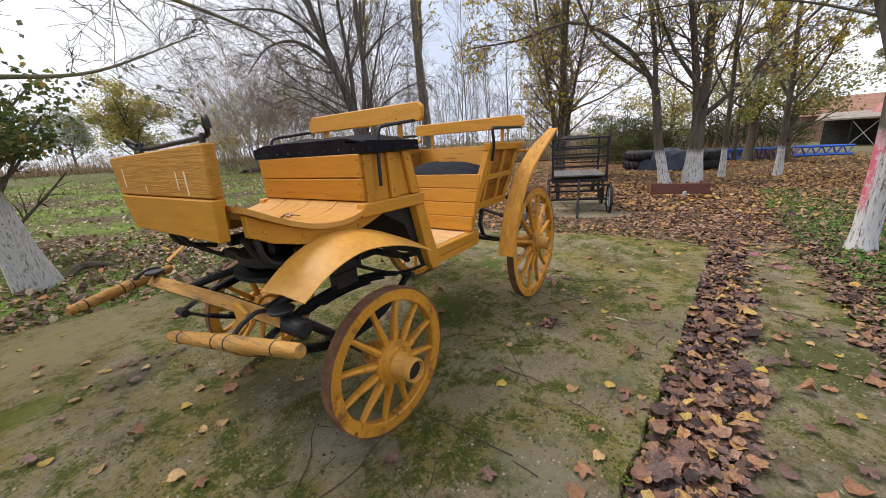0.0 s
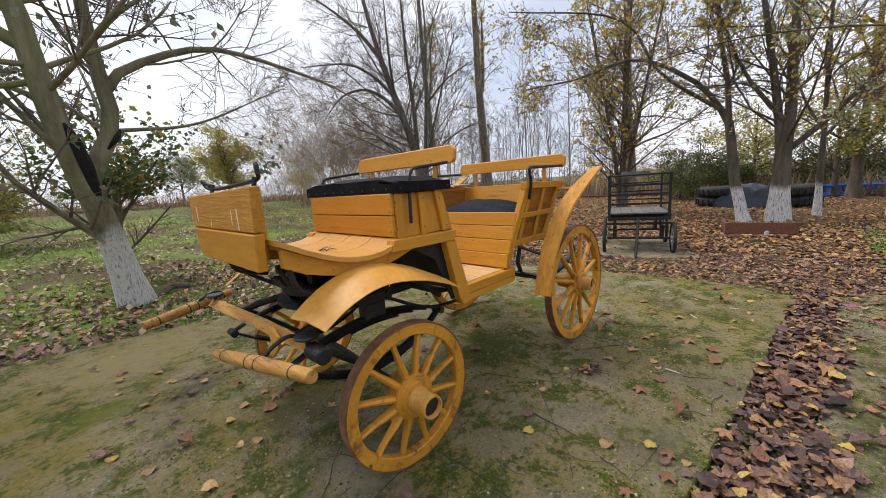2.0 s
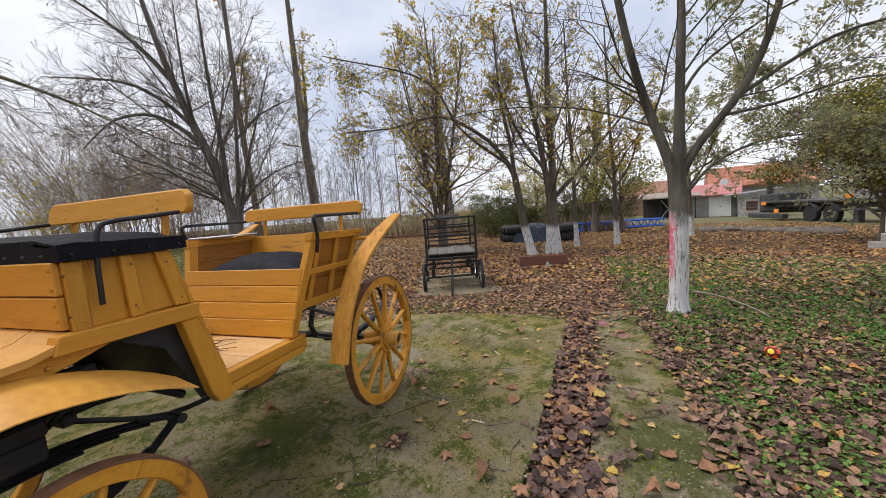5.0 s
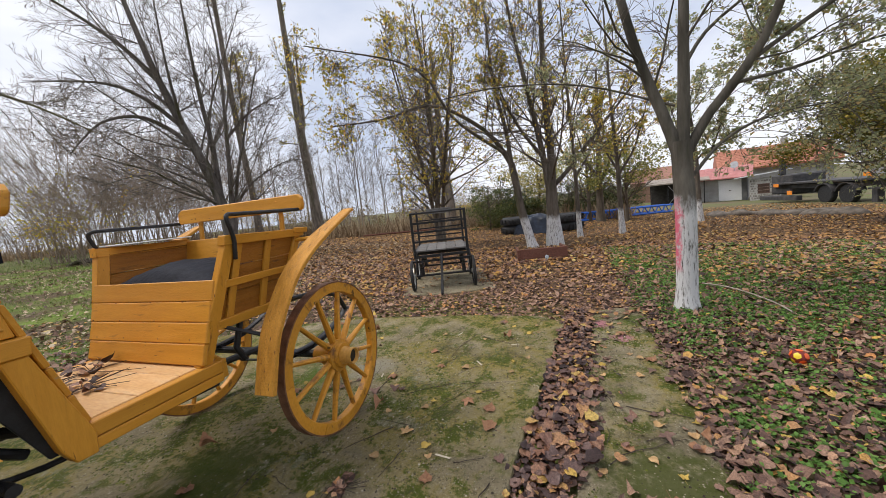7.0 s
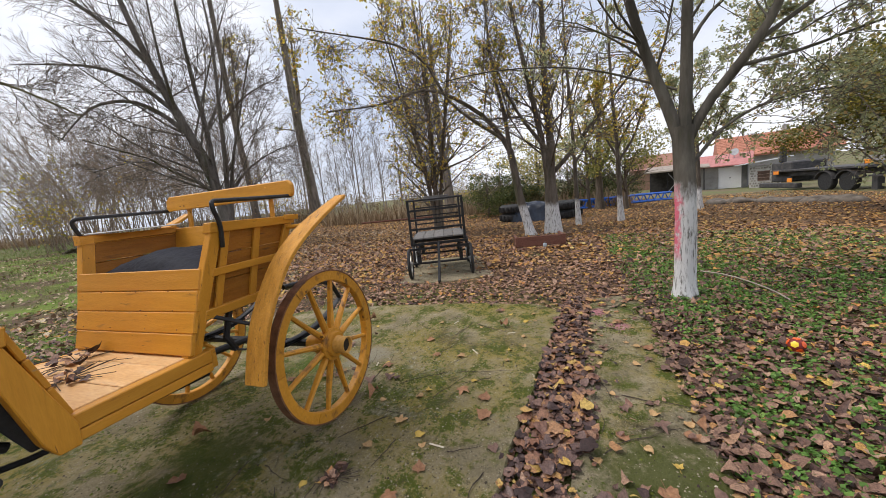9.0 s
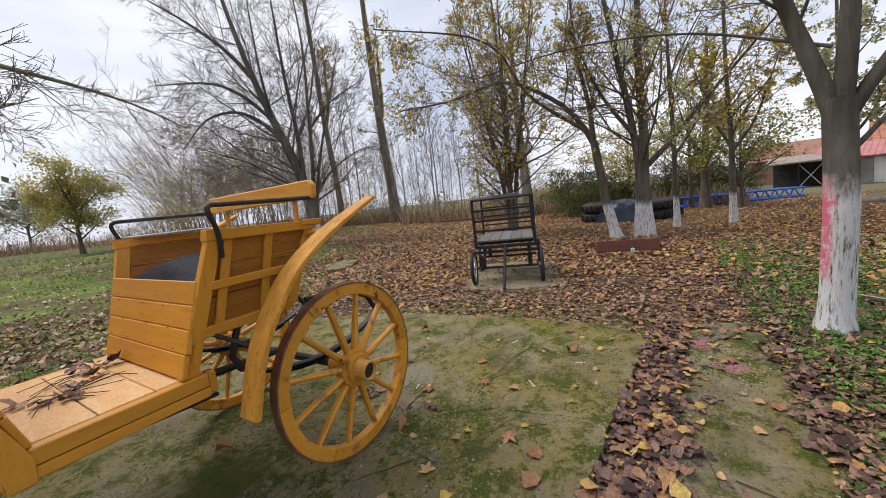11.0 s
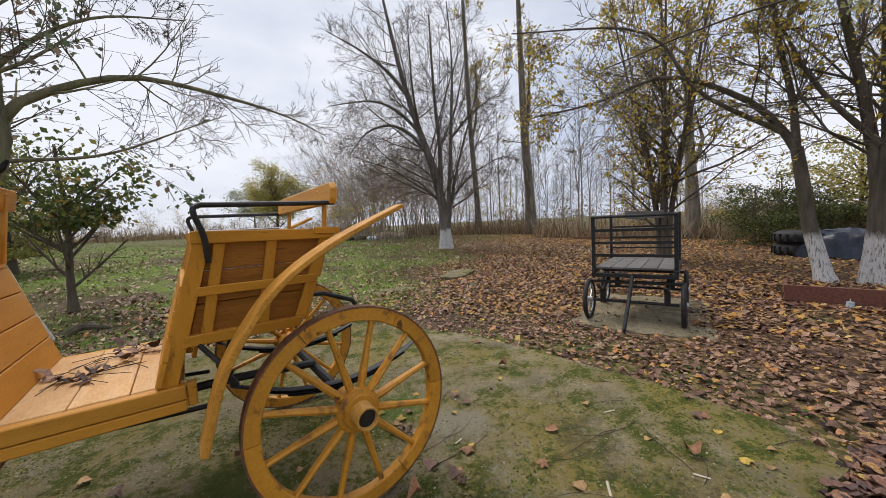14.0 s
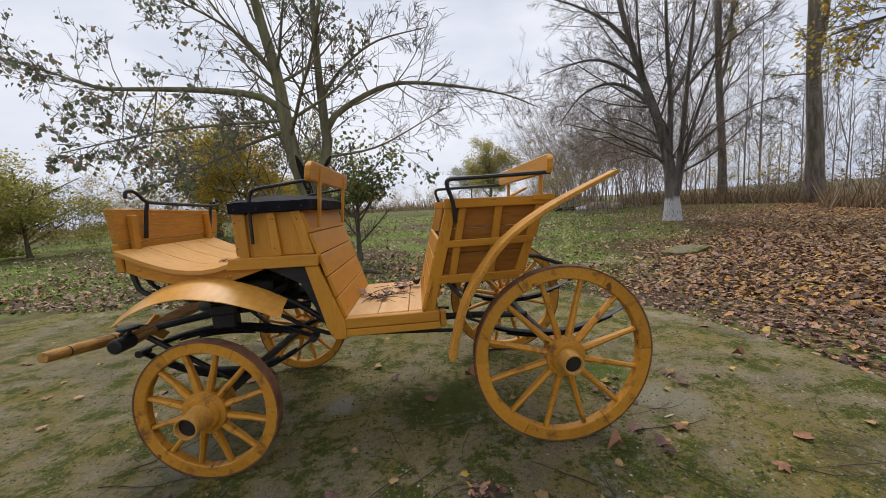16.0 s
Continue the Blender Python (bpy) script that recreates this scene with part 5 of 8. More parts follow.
# the leaning tree at the edge of the meadow
tree("leaning_tree", (-2.26, 5.35, gz(-2.26, 5.35)), [
    ([(0.02, 0.03, 0), (-0.07, -0.15, 0.62), (-0.14, -0.35, 1.15), (-0.25, -0.55, 1.65), (-0.34, -0.70, 2.1), (-0.40, -0.75, 2.6), (-0.44, -0.75, 3.0), (-0.48, -0.75, 3.56), (-0.66, -0.75, 4.5), (-0.9, -0.8, 6.2)], 0.175, 0.04),
    ([(-0.24, -0.52, 1.6), (-0.08, -0.46, 1.95), (0.05, -0.43, 2.18), (0.13, -0.42, 2.42), (0.11, -0.38, 2.72), (0.09, -0.35, 3.1), (0.08, -0.35, 3.8), (0.10, -0.35, 4.85), (0.15, -0.3, 6.0)], 0.112, 0.025),
    ([(0.11, -0.38, 2.72), (0.28, -0.35, 2.98), (0.87, -0.35, 3.32), (1.47, -0.35, 3.48), (2.36, -0.35, 3.39), (3.26, -0.35, 3.21), (3.9, -0.35, 2.95)], 0.062, 0.008),
    ([(-0.44, -0.75, 3.0), (-0.8, -0.7, 3.25), (-1.48, -0.6, 3.4), (-2.38, -0.5, 3.5), (-3.44, -0.4, 3.6), (-4.2, -0.3, 3.9), (-4.9, -0.3, 4.15)], 0.066, 0.012),
    ([(0.15, -0.44, 2.28), (1.0, -0.4, 2.42), (1.9, -0.4, 2.85), (2.4, -0.4, 3.1)], 0.026, 0.005),
    ([(-0.40, -0.75, 2.7), (-1.2, -0.6, 2.5), (-2.0, -0.55, 2.2), (-2.9, -0.5, 1.9)], 0.034, 0.006),
    ([(-0.42, -0.75, 2.85), (-1.0, -1.1, 2.75), (-1.9, -1.5, 2.6), (-2.9, -1.9, 2.3)], 0.030, 0.006),
    ([(-0.38, -0.7, 2.5), (-1.0, -0.1, 2.9), (-1.9, 0.5, 3.1)], 0.036, 0.007),
    ([(0.09, -0.35, 3.3), (0.5, -0.3, 3.8), (1.1, -0.3, 4.2), (2.0, -0.3, 4.4)], 0.036, 0.007),
    ([(-0.47, -0.75, 3.5), (-1.0, -0.6, 4.2), (-1.9, -0.5, 4.8), (-2.8, -0.4, 5.2)], 0.036, 0.007),
], rng, [S(15, 0.12, (35, 75), 0.36, 0.10, 0.06, 6, 0.32), S(7, 0.08, (25, 60), 0.55, 0.11, 0.03), S(4, 0.08, (20, 55), 0.6, 0.12, -0.03, npts=4)], bark_lean,
    "leaning old tree with mossy limbs and whitewashed foot", leaves=(3600, 0.075, lm_dark, 1.3), twig=bark_twig, least=0.0028, where=lambda q: (q[:, 0] < 0.9) | (q[:, 2] < 2.45))
scar = [o for o in scene.objects if o.name.startswith("leaning_tree")][0]
charred = mat("charred_hollow", (0.008, 0.007, 0.006), (0.02, 0.017, 0.015), 12, 0.9, 0.8)
for pts, r in (([(-0.155, -0.50, 1.36), (-0.18, -0.62, 1.58), (-0.215, -0.72, 1.85), (-0.265, -0.80, 2.12), (-0.31, -0.83, 2.28)], [0.012, 0.055, 0.07, 0.055, 0.012]), ([(0.02, -0.52, 2.05), (0.12, -0.53, 2.18), (0.17, -0.49, 2.28)], [0.02, 0.05, 0.02])):
    ob = new("bark_scar", finish("bark_scar", tube(smooth_path(pts, 3), [float(v) for v in np.interp(np.linspace(0, 1, 3 * len(pts) - 2), np.linspace(0, 1, len(r)), r)], 8, flat=0.7), charred, True))
    ob.parent = scar
    tagged(ob, "black charred hollow in the bark")
# two trees by the plank box
tree("whitewashed_tree", (8.35, -0.27, gz(8.35, -0.27)), [
    ([(0, 0, 0), (0, 0.12, 0.55), (0.02, 0.24, 1.1), (0.05, 0.33, 1.8), (0.1, 0.42, 2.4)], 0.13, 0.09, 0),
    ([(0.1, 0.4, 2.3), (0.1, 0.7, 2.9), (-0.1, 1.2, 3.5), (-0.6, 2.3, 4.15), (-1.1, 3.5, 3.9), (-1.8, 4.7, 3.8)], 0.075, 0.015),
    ([(0.1, 0.42, 2.3), (0.15, 0.5, 3.3), (0, 0.7, 4.6), (0.2, 0.8, 6.5)], 0.07, 0.02),
    ([(0.05, 0.6, 2.7), (-0.4, 1.8, 3.75), (-1.1, 2.5, 5.0), (-2.6, 4.6, 5.5)], 0.05, 0.012),
], rng, [S(18, 0.15, (30, 65), 0.36, 0.16, 0.03, 5, 0.28), S(9, 0.1, (25, 60), 0.5, 0.16, 0.02, 4), S(6, 0.1, (25, 60), 0.55, npts=3)], bark_lime,
    "crooked autumn tree with whitewashed foot", leaves=(3400, 0.07, lm_yellow, 0.8), twig=bark_twig, least=0.0034)
tree("whitewashed_tree", (8.6, -0.9, gz(8.6, -0.9)), [
    ([(0, 0, 0), (0, 0.02, 0.8), (0, 0.04, 1.6), (0.05, 0, 2.4), (0, 0.05, 4.0), (-0.2, 0, 6.0), (-0.3, 0, 8.0)], 0.15, 0.03),
    ([(0.02, 0.16, 0), (0.02, 0.13, 0.9), (0.05, 0.12, 1.7), (0, 0.28, 3.0), (-0.2, 0.6, 5.0), (-0.2, 0.9, 7.0)], 0.12, 0.03),
    ([(0.05, -0.05, 1.7), (0.15, -0.5, 2.15), (0.1, -1.0, 2.75), (0, -1.6, 3.4), (-0.3, -2.5, 4.4)], 0.07, 0.012),
    ([(0, 0.1, 2.3), (-0.3, 0.8, 3.4), (-0.5, 1.4, 5.0)], 0.06, 0.012),
], rng, [S(18, 0.2, (30, 65), 0.34, 0.16, 0.03, 5, 0.28), S(9, 0.1, (25, 60), 0.5, 0.16, 0.02, 4), S(6, 0.1, (25, 60), 0.55, npts=3)], bark_lime,
    "twin-stemmed autumn tree with whitewashed foot", leaves=(3400, 0.07, lm_yellow, 0.8), twig=bark_twig, least=0.0036)
for (x, y), r, lab, lean in (((11.0, -1.54), 0.08, "slim autumn tree with whitewashed foot", 0.02), ((12.0, -2.93), 0.095, "slim leafy autumn tree with whitewashed foot", 0.03), ((18.5, -2.7), 0.205, "thick leafless tree behind the shed rails", -0.02), ((14.8, -6.0), 0.11, "slim autumn tree with whitewashed foot", 0.05)):
    tree("tree" if r > 0.2 else "whitewashed_tree", (x, y, gz(x, y)), [
        ([(0, 0, 0), (0.02, lean, 1.2), (0, lean * 2, 2.6), (0.1, lean * 5, 4.5), (0, lean * 8, 7.5)], r, r * 0.25),
        ([(0, lean * 2, 2.2), (0.1, 0.5, 3.2), (0, 1.0, 5.0)], r * 0.5, 0.012),
        ([(0, lean * 2, 2.0), (0.1, -0.5, 2.9), (0, -1.0, 4.6)], r * 0.5, 0.012),
    ], rng, [S(10, 0.3, (35, 65), 0.3), S(6, 0.1, (30, 65), 0.5), S(5, 0.1, (25, 60), 0.5, npts=4)], bark_lime if r < 0.2 else bark_dark,
        lab, leaves=(8000 if y < -5 else 3000, 0.065, lm_grey if y < -5 else lm_yellow, 0.5), twig=bark_twig, least=0.0045)
# many-stemmed yellow tree behind the cart
tree("yellow_tree", (9.95, 2.98, gz(9.95, 2.98)), [
    ([(0.1 * math.cos(a), 0.1 * math.sin(a), 0), (0.15 * math.cos(a), 0.15 * math.sin(a), 1.0), (0.4 * math.cos(a), 0.4 * math.sin(a), 2.6), (0.8 * math.cos(a), 0.8 * math.sin(a), 4.5), (1.3 * math.cos(a), 1.3 * math.sin(a), 7.0)], 0.075, 0.015) for a in (0.2, 1.3, 2.4, 3.6, 4.5, 5.5)
] + [([(0, 0, 0), (0, 0, 2.5), (0.1, 0, 5), (0, 0.1, 8)], 0.10, 0.02)], rng, [S(14, 0.12, (30, 70), 0.3), S(8, 0.1, (30, 65), 0.5), S(5, 0.1, (25, 60), 0.5, 0.18, -0.03, 4)], bark_dark,
    "many-stemmed tree with sparse yellow leaves", leaves=(8500, 0.07, lm_yellow, 1.2), twig=bark_twig, least=0.0036)
tree("tree", (19.9, 5.8, gz(19.9, 5.8)), [([(0, 0, 0), (0, 0, 2), (0.1, 0.2, 5), (0.2, 0.3, 11)], 0.35, 0.1)], rng, [S(9, 0.3, (35, 60), 0.3), S(6, 0.1, (30, 60), 0.45), S(4, 0.1, (30, 60), 0.5, npts=4)], bark_grey, "thick grey-barked tree behind the cart", least=0.007)
# the great bare tree on the meadow
tree("bare_tree", (8.65, 11.1, gz(8.65, 11.1)), [
    ([(0, 0, 0), (-0.03, 0, 1.2), (-0.18, 0, 2.5), (-0.5, 0, 3.8), (-0.95, 0.1, 5.2), (-1.45, 0.2, 7.0), (-1.8, 0.2, 8.6), (-2.2, 0.2, 10.8)], 0.25, 0.05),
    ([(-0.1, 0.02, 1.0), (-0.12, 0.1, 2.6), (-0.1, 0.3, 4.4), (-0.25, 0.5, 6.8), (-0.3, 0.5, 10.0)], 0.14, 0.03),
    ([(0.1, 0, 0.3), (0.14, -0.05, 1.6), (0.3, -0.1, 3.2), (0.45, -0.2, 5.2), (0.6, -0.3, 7.6), (0.5, -0.3, 10)], 0.12, 0.02),
    ([(0.12, 0.05, 0.9), (0.5, 0.1, 3.0), (1.15, 0.2, 5.2), (1.9, 0.3, 7.6)], 0.09, 0.015),
    ([(-0.7, 0, 4.3), (-1.3, 0, 4.95), (-2.1, -0.1, 5.35), (-3.0, -0.2, 5.15), (-3.6, -0.2, 4.6), (-4.0, -0.2, 4.1)], 0.10, 0.015),
    ([(-0.95, 0.1, 5.1), (-1.8, -0.2, 5.9), (-2.8, -0.4, 6.3), (-4.6, -0.5, 6.2)], 0.09, 0.012),
    ([(-1.4, 0.2, 6.7), (-2.2, 0.1, 7.7), (-3.3, 0, 8.6), (-4.6, -0.1, 9.4)], 0.10, 0.015),
    ([(-0.1, 0, 1.9), (-1.0, -0.3, 2.9), (-2.2, -0.6, 3.3), (-3.3, -0.8, 3.0)], 0.055, 0.01),
    ([(-0.3, 0, 3.0), (-1.4, 0.4, 3.9), (-2.6, 0.8, 4.3)], 0.055, 0.01),
    ([(0.15, 0, 1.9), (1.0, -0.3, 2.9), (2.2, -0.5, 3.6), (3.0, -0.6, 3.7)], 0.055, 0.01),
    ([(0.4, -0.2, 4.6), (1.4, -0.4, 5.6), (2.8, -0.5, 6.4)], 0.06, 0.01),
    ([(-0.1, 0.3, 4.4), (0.6, 0.8, 6.0), (1.2, 1.2, 8.6)], 0.07, 0.015),
    ([(-0.9, 0.1, 5.0), (-1.0, -0.8, 6.6), (-1.0, -1.2, 9.0)], 0.07, 0.015),
], rng, [S(26, 0.1, (35, 70), 0.40, 0.10, 0.02, 6, 0.24), S(9, 0.08, (25, 55), 0.50, 0.10, 0.03, 5, 0.45), S(4, 0.08, (20, 50), 0.55, 0.10, 0.02, 3, 0.6)], bark_bare,
    "large bare tree with whitewashed foot on the meadow", twig=bark_bare_twig, turn=-39.9, least=0.0034)
# tall poplars with ivy
for x, y, r, h in ((19.7, 15.8, 0.40, 18), (17.9, 19.4, 0.24, 17)):
    tree("poplar", (x, y, gz(x, y)), [([(0, 0, 0), (-0.05, 0, 3), (-0.3, 0.1, 8), (-0.5, 0.1, h)], r, 0.12), ([(-0.25, 0.1, 7), (0.5, 0.3, 9), (0.8, 0.4, 13)], r * 0.5, 0.05)], rng,
         [S(16, 0.3, (40, 75), 0.16, 0.14, 0.05, 5, 0.16), S(9, 0.1, (25, 55), 0.45), S(5, 0.1, (25, 55), 0.5, npts=4)], bark_grey, "tall poplar with a straight grey trunk", leaves=(900, 0.14, lm_yellow, 0.3), group="tall poplars", least=0.006)


# ---- thickets, far trees ----
def thicket(name, rng, stems, h, spread, bark, label, levels, leaves=None, r=0.03, category="bush", group="", least=0.0045):
    limbs = []
    for k in range(stems):
        a, q = rng.random() * 6.28, rng.random() ** 0.6 * spread
        x, y = q * math.cos(a), q * math.sin(a)
        hh = h * (0.6 + 0.5 * rng.random())
        o = 0.25 * hh * (0.4 + q / max(spread, 0.1))
        limbs.append(([(x * 0.5, y * 0.5, 0), (x * 0.7, y * 0.7, hh * 0.3), (x + o * 0.4 * math.cos(a), y + o * 0.4 * math.sin(a), hh * 0.65), (x + o * math.cos(a), y + o * math.sin(a), hh)], r * (0.6 + rng.random()), r * 0.2))
    return tree(name, (0, 0, 0), limbs, rng, levels, bark, label, category, leaves, group=group, sides=(4, 3, 3), least=least)


def strew(src, spots, rnd, lift=0.0):
    """Moves src to the first spot and sets copies at the others: (x, y, scale)."""
    for k, (x, y, s) in enumerate(spots):
        m = pose(x, y, gz(x, y) + lift, 0, 0, rnd.uniform(0, 360)) @ Matrix.Scale(s, 4)
        if k == 0:
            src.matrix_basis = m
            src.scale = (s, s, s)
        else:
            keep = src.scale.copy()
            src.scale = (1, 1, 1)
            copy_thing(src, m)
            src.scale = keep


def polar(az, d, origin=(-1.5, -1.3)):
    return origin[0] + d * math.cos(radians(az)), origin[1] + d * math.sin(radians(az))


# bark paled so that its colour carries the haze of distance
bark_far = mat("bark_with_distance_haze", (0.19, 0.165, 0.15), (0.29, 0.255, 0.23), 5, 0.9, 0.1, 20)
rnd = random.Random(5)
lv = [S(8, 0.15, (30, 65), 0.42, 0.16, 0.03, 4), S(8, 0.1, (25, 60), 0.5, 0.16, 0.03, 3)]
b1 = thicket("bare_bush", rng, 15, 4.7, 1.8, bark_bush, "dense brown leafless shrub at the meadow's edge", lv, r=0.015, group="shrubs at the meadow's edge", least=0.0026)
b2 = thicket("bare_bush", rng, 14, 3.9, 1.8, bark_bush, "dense brown leafless shrub with few ochre leaves", lv, (900, 0.10, lm_yellow, 0.3), 0.014, group="shrubs at the meadow's edge", least=0.0035)
spots1 = [(*polar(az, d), s) for az, d, s in ((60.5, 22, 1.45), (62.5, 26, 1.7), (57, 25, 1.6), (65, 28, 1.6), (54.5, 24, 1.3), (68, 33, 1.5), (59, 31, 2.0), (51.5, 28, 1.4), (63.5, 33, 2.0), (56, 33, 1.9), (66.5, 37, 1.7), (70, 46, 1.0))]
strew(b1, spots1, rnd)
spots2 = [(*polar(az, d), s) for az, d, s in ((63.5, 23, 0.9), (67, 27, 1.0), (72, 40, 0.45), (78, 50, 0.5), (88, 50, 0.7), (96, 48, 0.8), (104, 44, 0.9), (110, 40, 0.9), (48.5, 30, 0.8), (43, 34, 0.9), (92, 46, 0.6), (115, 36, 1.0), (123, 34, 1.0), (127, 30, 0.8), (131, 33, 1.1), (136, 30, 1.2), (141, 34, 1.2), (119, 38, 0.9), (22, 24, 0.5), (17, 25, 0.6), (13, 27, 0.7))]
strew(b2, spots2, rnd)
# rows of slender poplars far behind
pl = [S(26, 0.16, (25, 55), 0.24, 0.12, 0.06, 4, 0.45), S(7, 0.1, (20, 50), 0.5, 0.1, 0.06, 3)]
p1 = tree("far_poplar", (0, 0, 0), [([(0, 0, 0), (0.05, 0, 4), (0, 0.1, 9), (0.1, 0, 14)], 0.085, 0.012)], rng, pl, bark_far, "slender leafless poplar in a far row", group="far row of poplars", sides=(6, 3, 3), least=0.009)
p2 = tree("far_poplar", (0, 0, 0), [([(0, 0, 0), (-0.1, 0, 4), (0, -0.2, 8), (-0.2, 0, 12)], 0.08, 0.012), ([(-0.1, 0, 3.5), (0.6, 0.2, 7), (0.8, 0.3, 11)], 0.05, 0.012)], rng, pl, bark_far, "forked leafless poplar in a far row", group="far row of poplars", sides=(6, 3, 3), least=0.009)
row = []
for k in range(30):
    az = 50 - k * 1.1 + rnd.uniform(-0.3, 0.3)
    row.append((*polar(az + rnd.uniform(-0.8, 0.8), 46 + rnd.uniform(-6, 16)), rnd.uniform(0.45, 1.25)))
for k in range(22):
    az = 48 - k * 1.4 + rnd.uniform(-0.5, 0.5)
    row.append((*polar(az, 66 + rnd.uniform(-4, 10)), rnd.uniform(0.55, 1.2)))
for k in range(7):
    row.append((*polar(62 - 2.2 * k, 40 + rnd.uniform(-3, 6)), rnd.uniform(0.6, 0.9)))
strew(p1, row[::2], rnd)
strew(p2, row[1::2], rnd)
# leafy trees far off
fl = [S(10, 0.2, (35, 70), 0.4, 0.14, 0.04), S(7, 0.1, (30, 65), 0.5), S(5, 0.1, (25, 60), 0.5, npts=4)]
lm_far = leaf_material("dull_yellow_far_leaves", [(0, (0.26, 0.28, 0.10)), (0.5, (0.44, 0.40, 0.13)), (1, (0.60, 0.46, 0.13))], 0.6, 0.5)
lm_mid = leaf_material("olive_leaves", [(0, (0.15, 0.18, 0.055)), (0.55, (0.26, 0.27, 0.08)), (1, (0.45, 0.35, 0.08))], 0.6, 0.5)


def leafy(place, h, w, lm, label, count, size, name="leafy_tree", category="tree", foot=0.12):
    limbs = [([(0, 0, 0), (0, 0, h * 0.2), (0.05, 0, h * 0.5), (0, 0, h * 0.9)], h * 0.022, 0.02)]
    for k in range(9):
        a, z = k * 2.4, h * (0.14 + 0.05 * k)
        limbs.append(([(0, 0, z), (w * 0.4 * math.cos(a), w * 0.4 * math.sin(a), z + h * 0.12), (w * 0.8 * math.cos(a), w * 0.8 * math.sin(a), z + h * 0.25)], h * 0.009, 0.012))
    e = tree(name, (place[0], place[1], gz(*place)), limbs, rng, [S(8, 0.2, (35, 70), 0.4, 0.14, 0.04), S(5, 0.1, (30, 65), 0.5, npts=4)], bark_dark, label, category, None, sides=(7, 4, 3))
    # clumps of leaves in an uneven round crown, with gaps between them
    n = 44
    u = unit(rng.normal(size=(n, 3))) * (rng.random((n, 1)) ** 0.4) * (0.7 + 0.5 * rng.random((n, 1)))
    mid, half = (0.44, 0.46) if category == "bush" else (0.58, 0.36)
    c = u * np.array([w, w, h * half]) * (0.8 + 0.35 * rng.random((n, 1))) + np.array([0, 0, h * mid])
    who = rng.integers(0, n, int(count * 1.6))
    pos = c[who] + rng.normal(size=(len(who), 3)) * np.array([w * 0.135, w * 0.135, h * 0.045])
    pos[:, 2] = np.where(pos[:, 2] < foot, foot + (foot - pos[:, 2]) * 0.6, pos[:, 2])
    ob = new("crown", fast_mesh("crown", *flakes(rng, pos, np.full(len(pos), size * 0.74), 0.8, 0.25, 0.3), lm))
    ob.parent = e
    tagged(ob, "dense autumn leaves", kind="stuff")
    return e


leafy(polar(76.6, 28), 5.6, 1.8, lm_far, "round yellowing tree beyond the meadow", 8000, 0.15)
# added sapling; its crown stands for low foliage of the leaning tree
leafy((-2.15, 7.3), 3.2, 1.0, leaf_material("broad_dark_green_leaves", [(0, (0.06, 0.095, 0.03)), (0.6, (0.12, 0.155, 0.05)), (0.9, (0.24, 0.22, 0.06)), (1, (0.40, 0.24, 0.06))], 0.5, 0.45), "added sapling carrying the leaning tree's broad dark green leaves", 1200, 0.13, foot=1.5)
leafy(polar(80.5, 60), 7.5, 3.2, leaf_material("pale_grey_green_leaves", [(0, (0.26, 0.28, 0.20)), (1, (0.42, 0.42, 0.30))], 0.7, 0.5), "far pale grey-green tree beyond the meadow", 3000, 0.3)
leafy(polar(116, 19), 5.8, 2.7, leaf_material("ochre_olive_leaves", [(0, (0.18, 0.19, 0.045)), (0.5, (0.36, 0.30, 0.06)), (1, (0.56, 0.38, 0.07))], 0.6, 0.5), "olive and yellow tree behind the leaning tree", 8000, 0.15)
leafy(polar(112, 17), 5.2, 1.9, leaf_material("rusty_leaves", [(0, (0.19, 0.20, 0.045)), (0.5, (0.42, 0.32, 0.06)), (1, (0.60, 0.34, 0.06))], 0.6, 0.5), "bushy tree with rusty yellow leaves", 9000, 0.11, "leafy_bush", "bush")
leafy(polar(134, 17.4), 3.3, 2.0, leaf_material("yellow_green_leaves", [(0, (0.17, 0.19, 0.05)), (0.5, (0.29, 0.28, 0.07)), (1, (0.42, 0.34, 0.09))], 0.6, 0.55), "yellow-green willow bush beyond the slab", 11000, 0.10, "leafy_bush", "bush")
leafy(polar(139.5, 24), 4.6, 2.4, lm_far, "hazy yellow-green tree beyond the slab", 6000, 0.15)
leafy(polar(147, 26), 5.5, 3.2, lm_mid, "far olive tree beyond the meadow", 6000, 0.2)
lm_olive = leaf_material("olive_bush_leaves", [(0, (0.07, 0.09, 0.022)), (0.55, (0.17, 0.165, 0.035)), (0.85, (0.32, 0.26, 0.05)), (1, (0.46, 0.34, 0.06))], 0.6, 0.4)
leafy(polar(-33.2, 15), 4.9, 2.7, lm_olive, "olive and yellow tree overhanging the trailer", 27000, 0.095, foot=0.95)
leafy(polar(-38.5, 17), 6.6, 2.9, lm_olive, "wide olive tree beside the trailer", 9000, 0.14, foot=1.9)
leafy(polar(12.3, 18.6), 2.5, 1.25, leaf_material("dark_green_leaves", [(0, (0.045, 0.07, 0.022)), (0.7, (0.11, 0.135, 0.04)), (1, (0.22, 0.21, 0.06))]), "olive green shrub at the clearing's edge", 3000, 0.09, "leafy_bush", "bush")
leafy(polar(-2.5, 21), 5.5, 2.2, lm_mid, "thin yellowing tree at the clearing's edge", 1900, 0.14, foot=1.7)
leafy(polar(4.5, 24), 5.0, 2.2, lm_far, "pale yellow tree at the clearing's edge", 3000, 0.15, foot=1.2)
leafy(polar(-7.5, 19.5), 4.5, 2.0, lm_mid, "olive tree before the sheds", 2400, 0.13, foot=1.9)

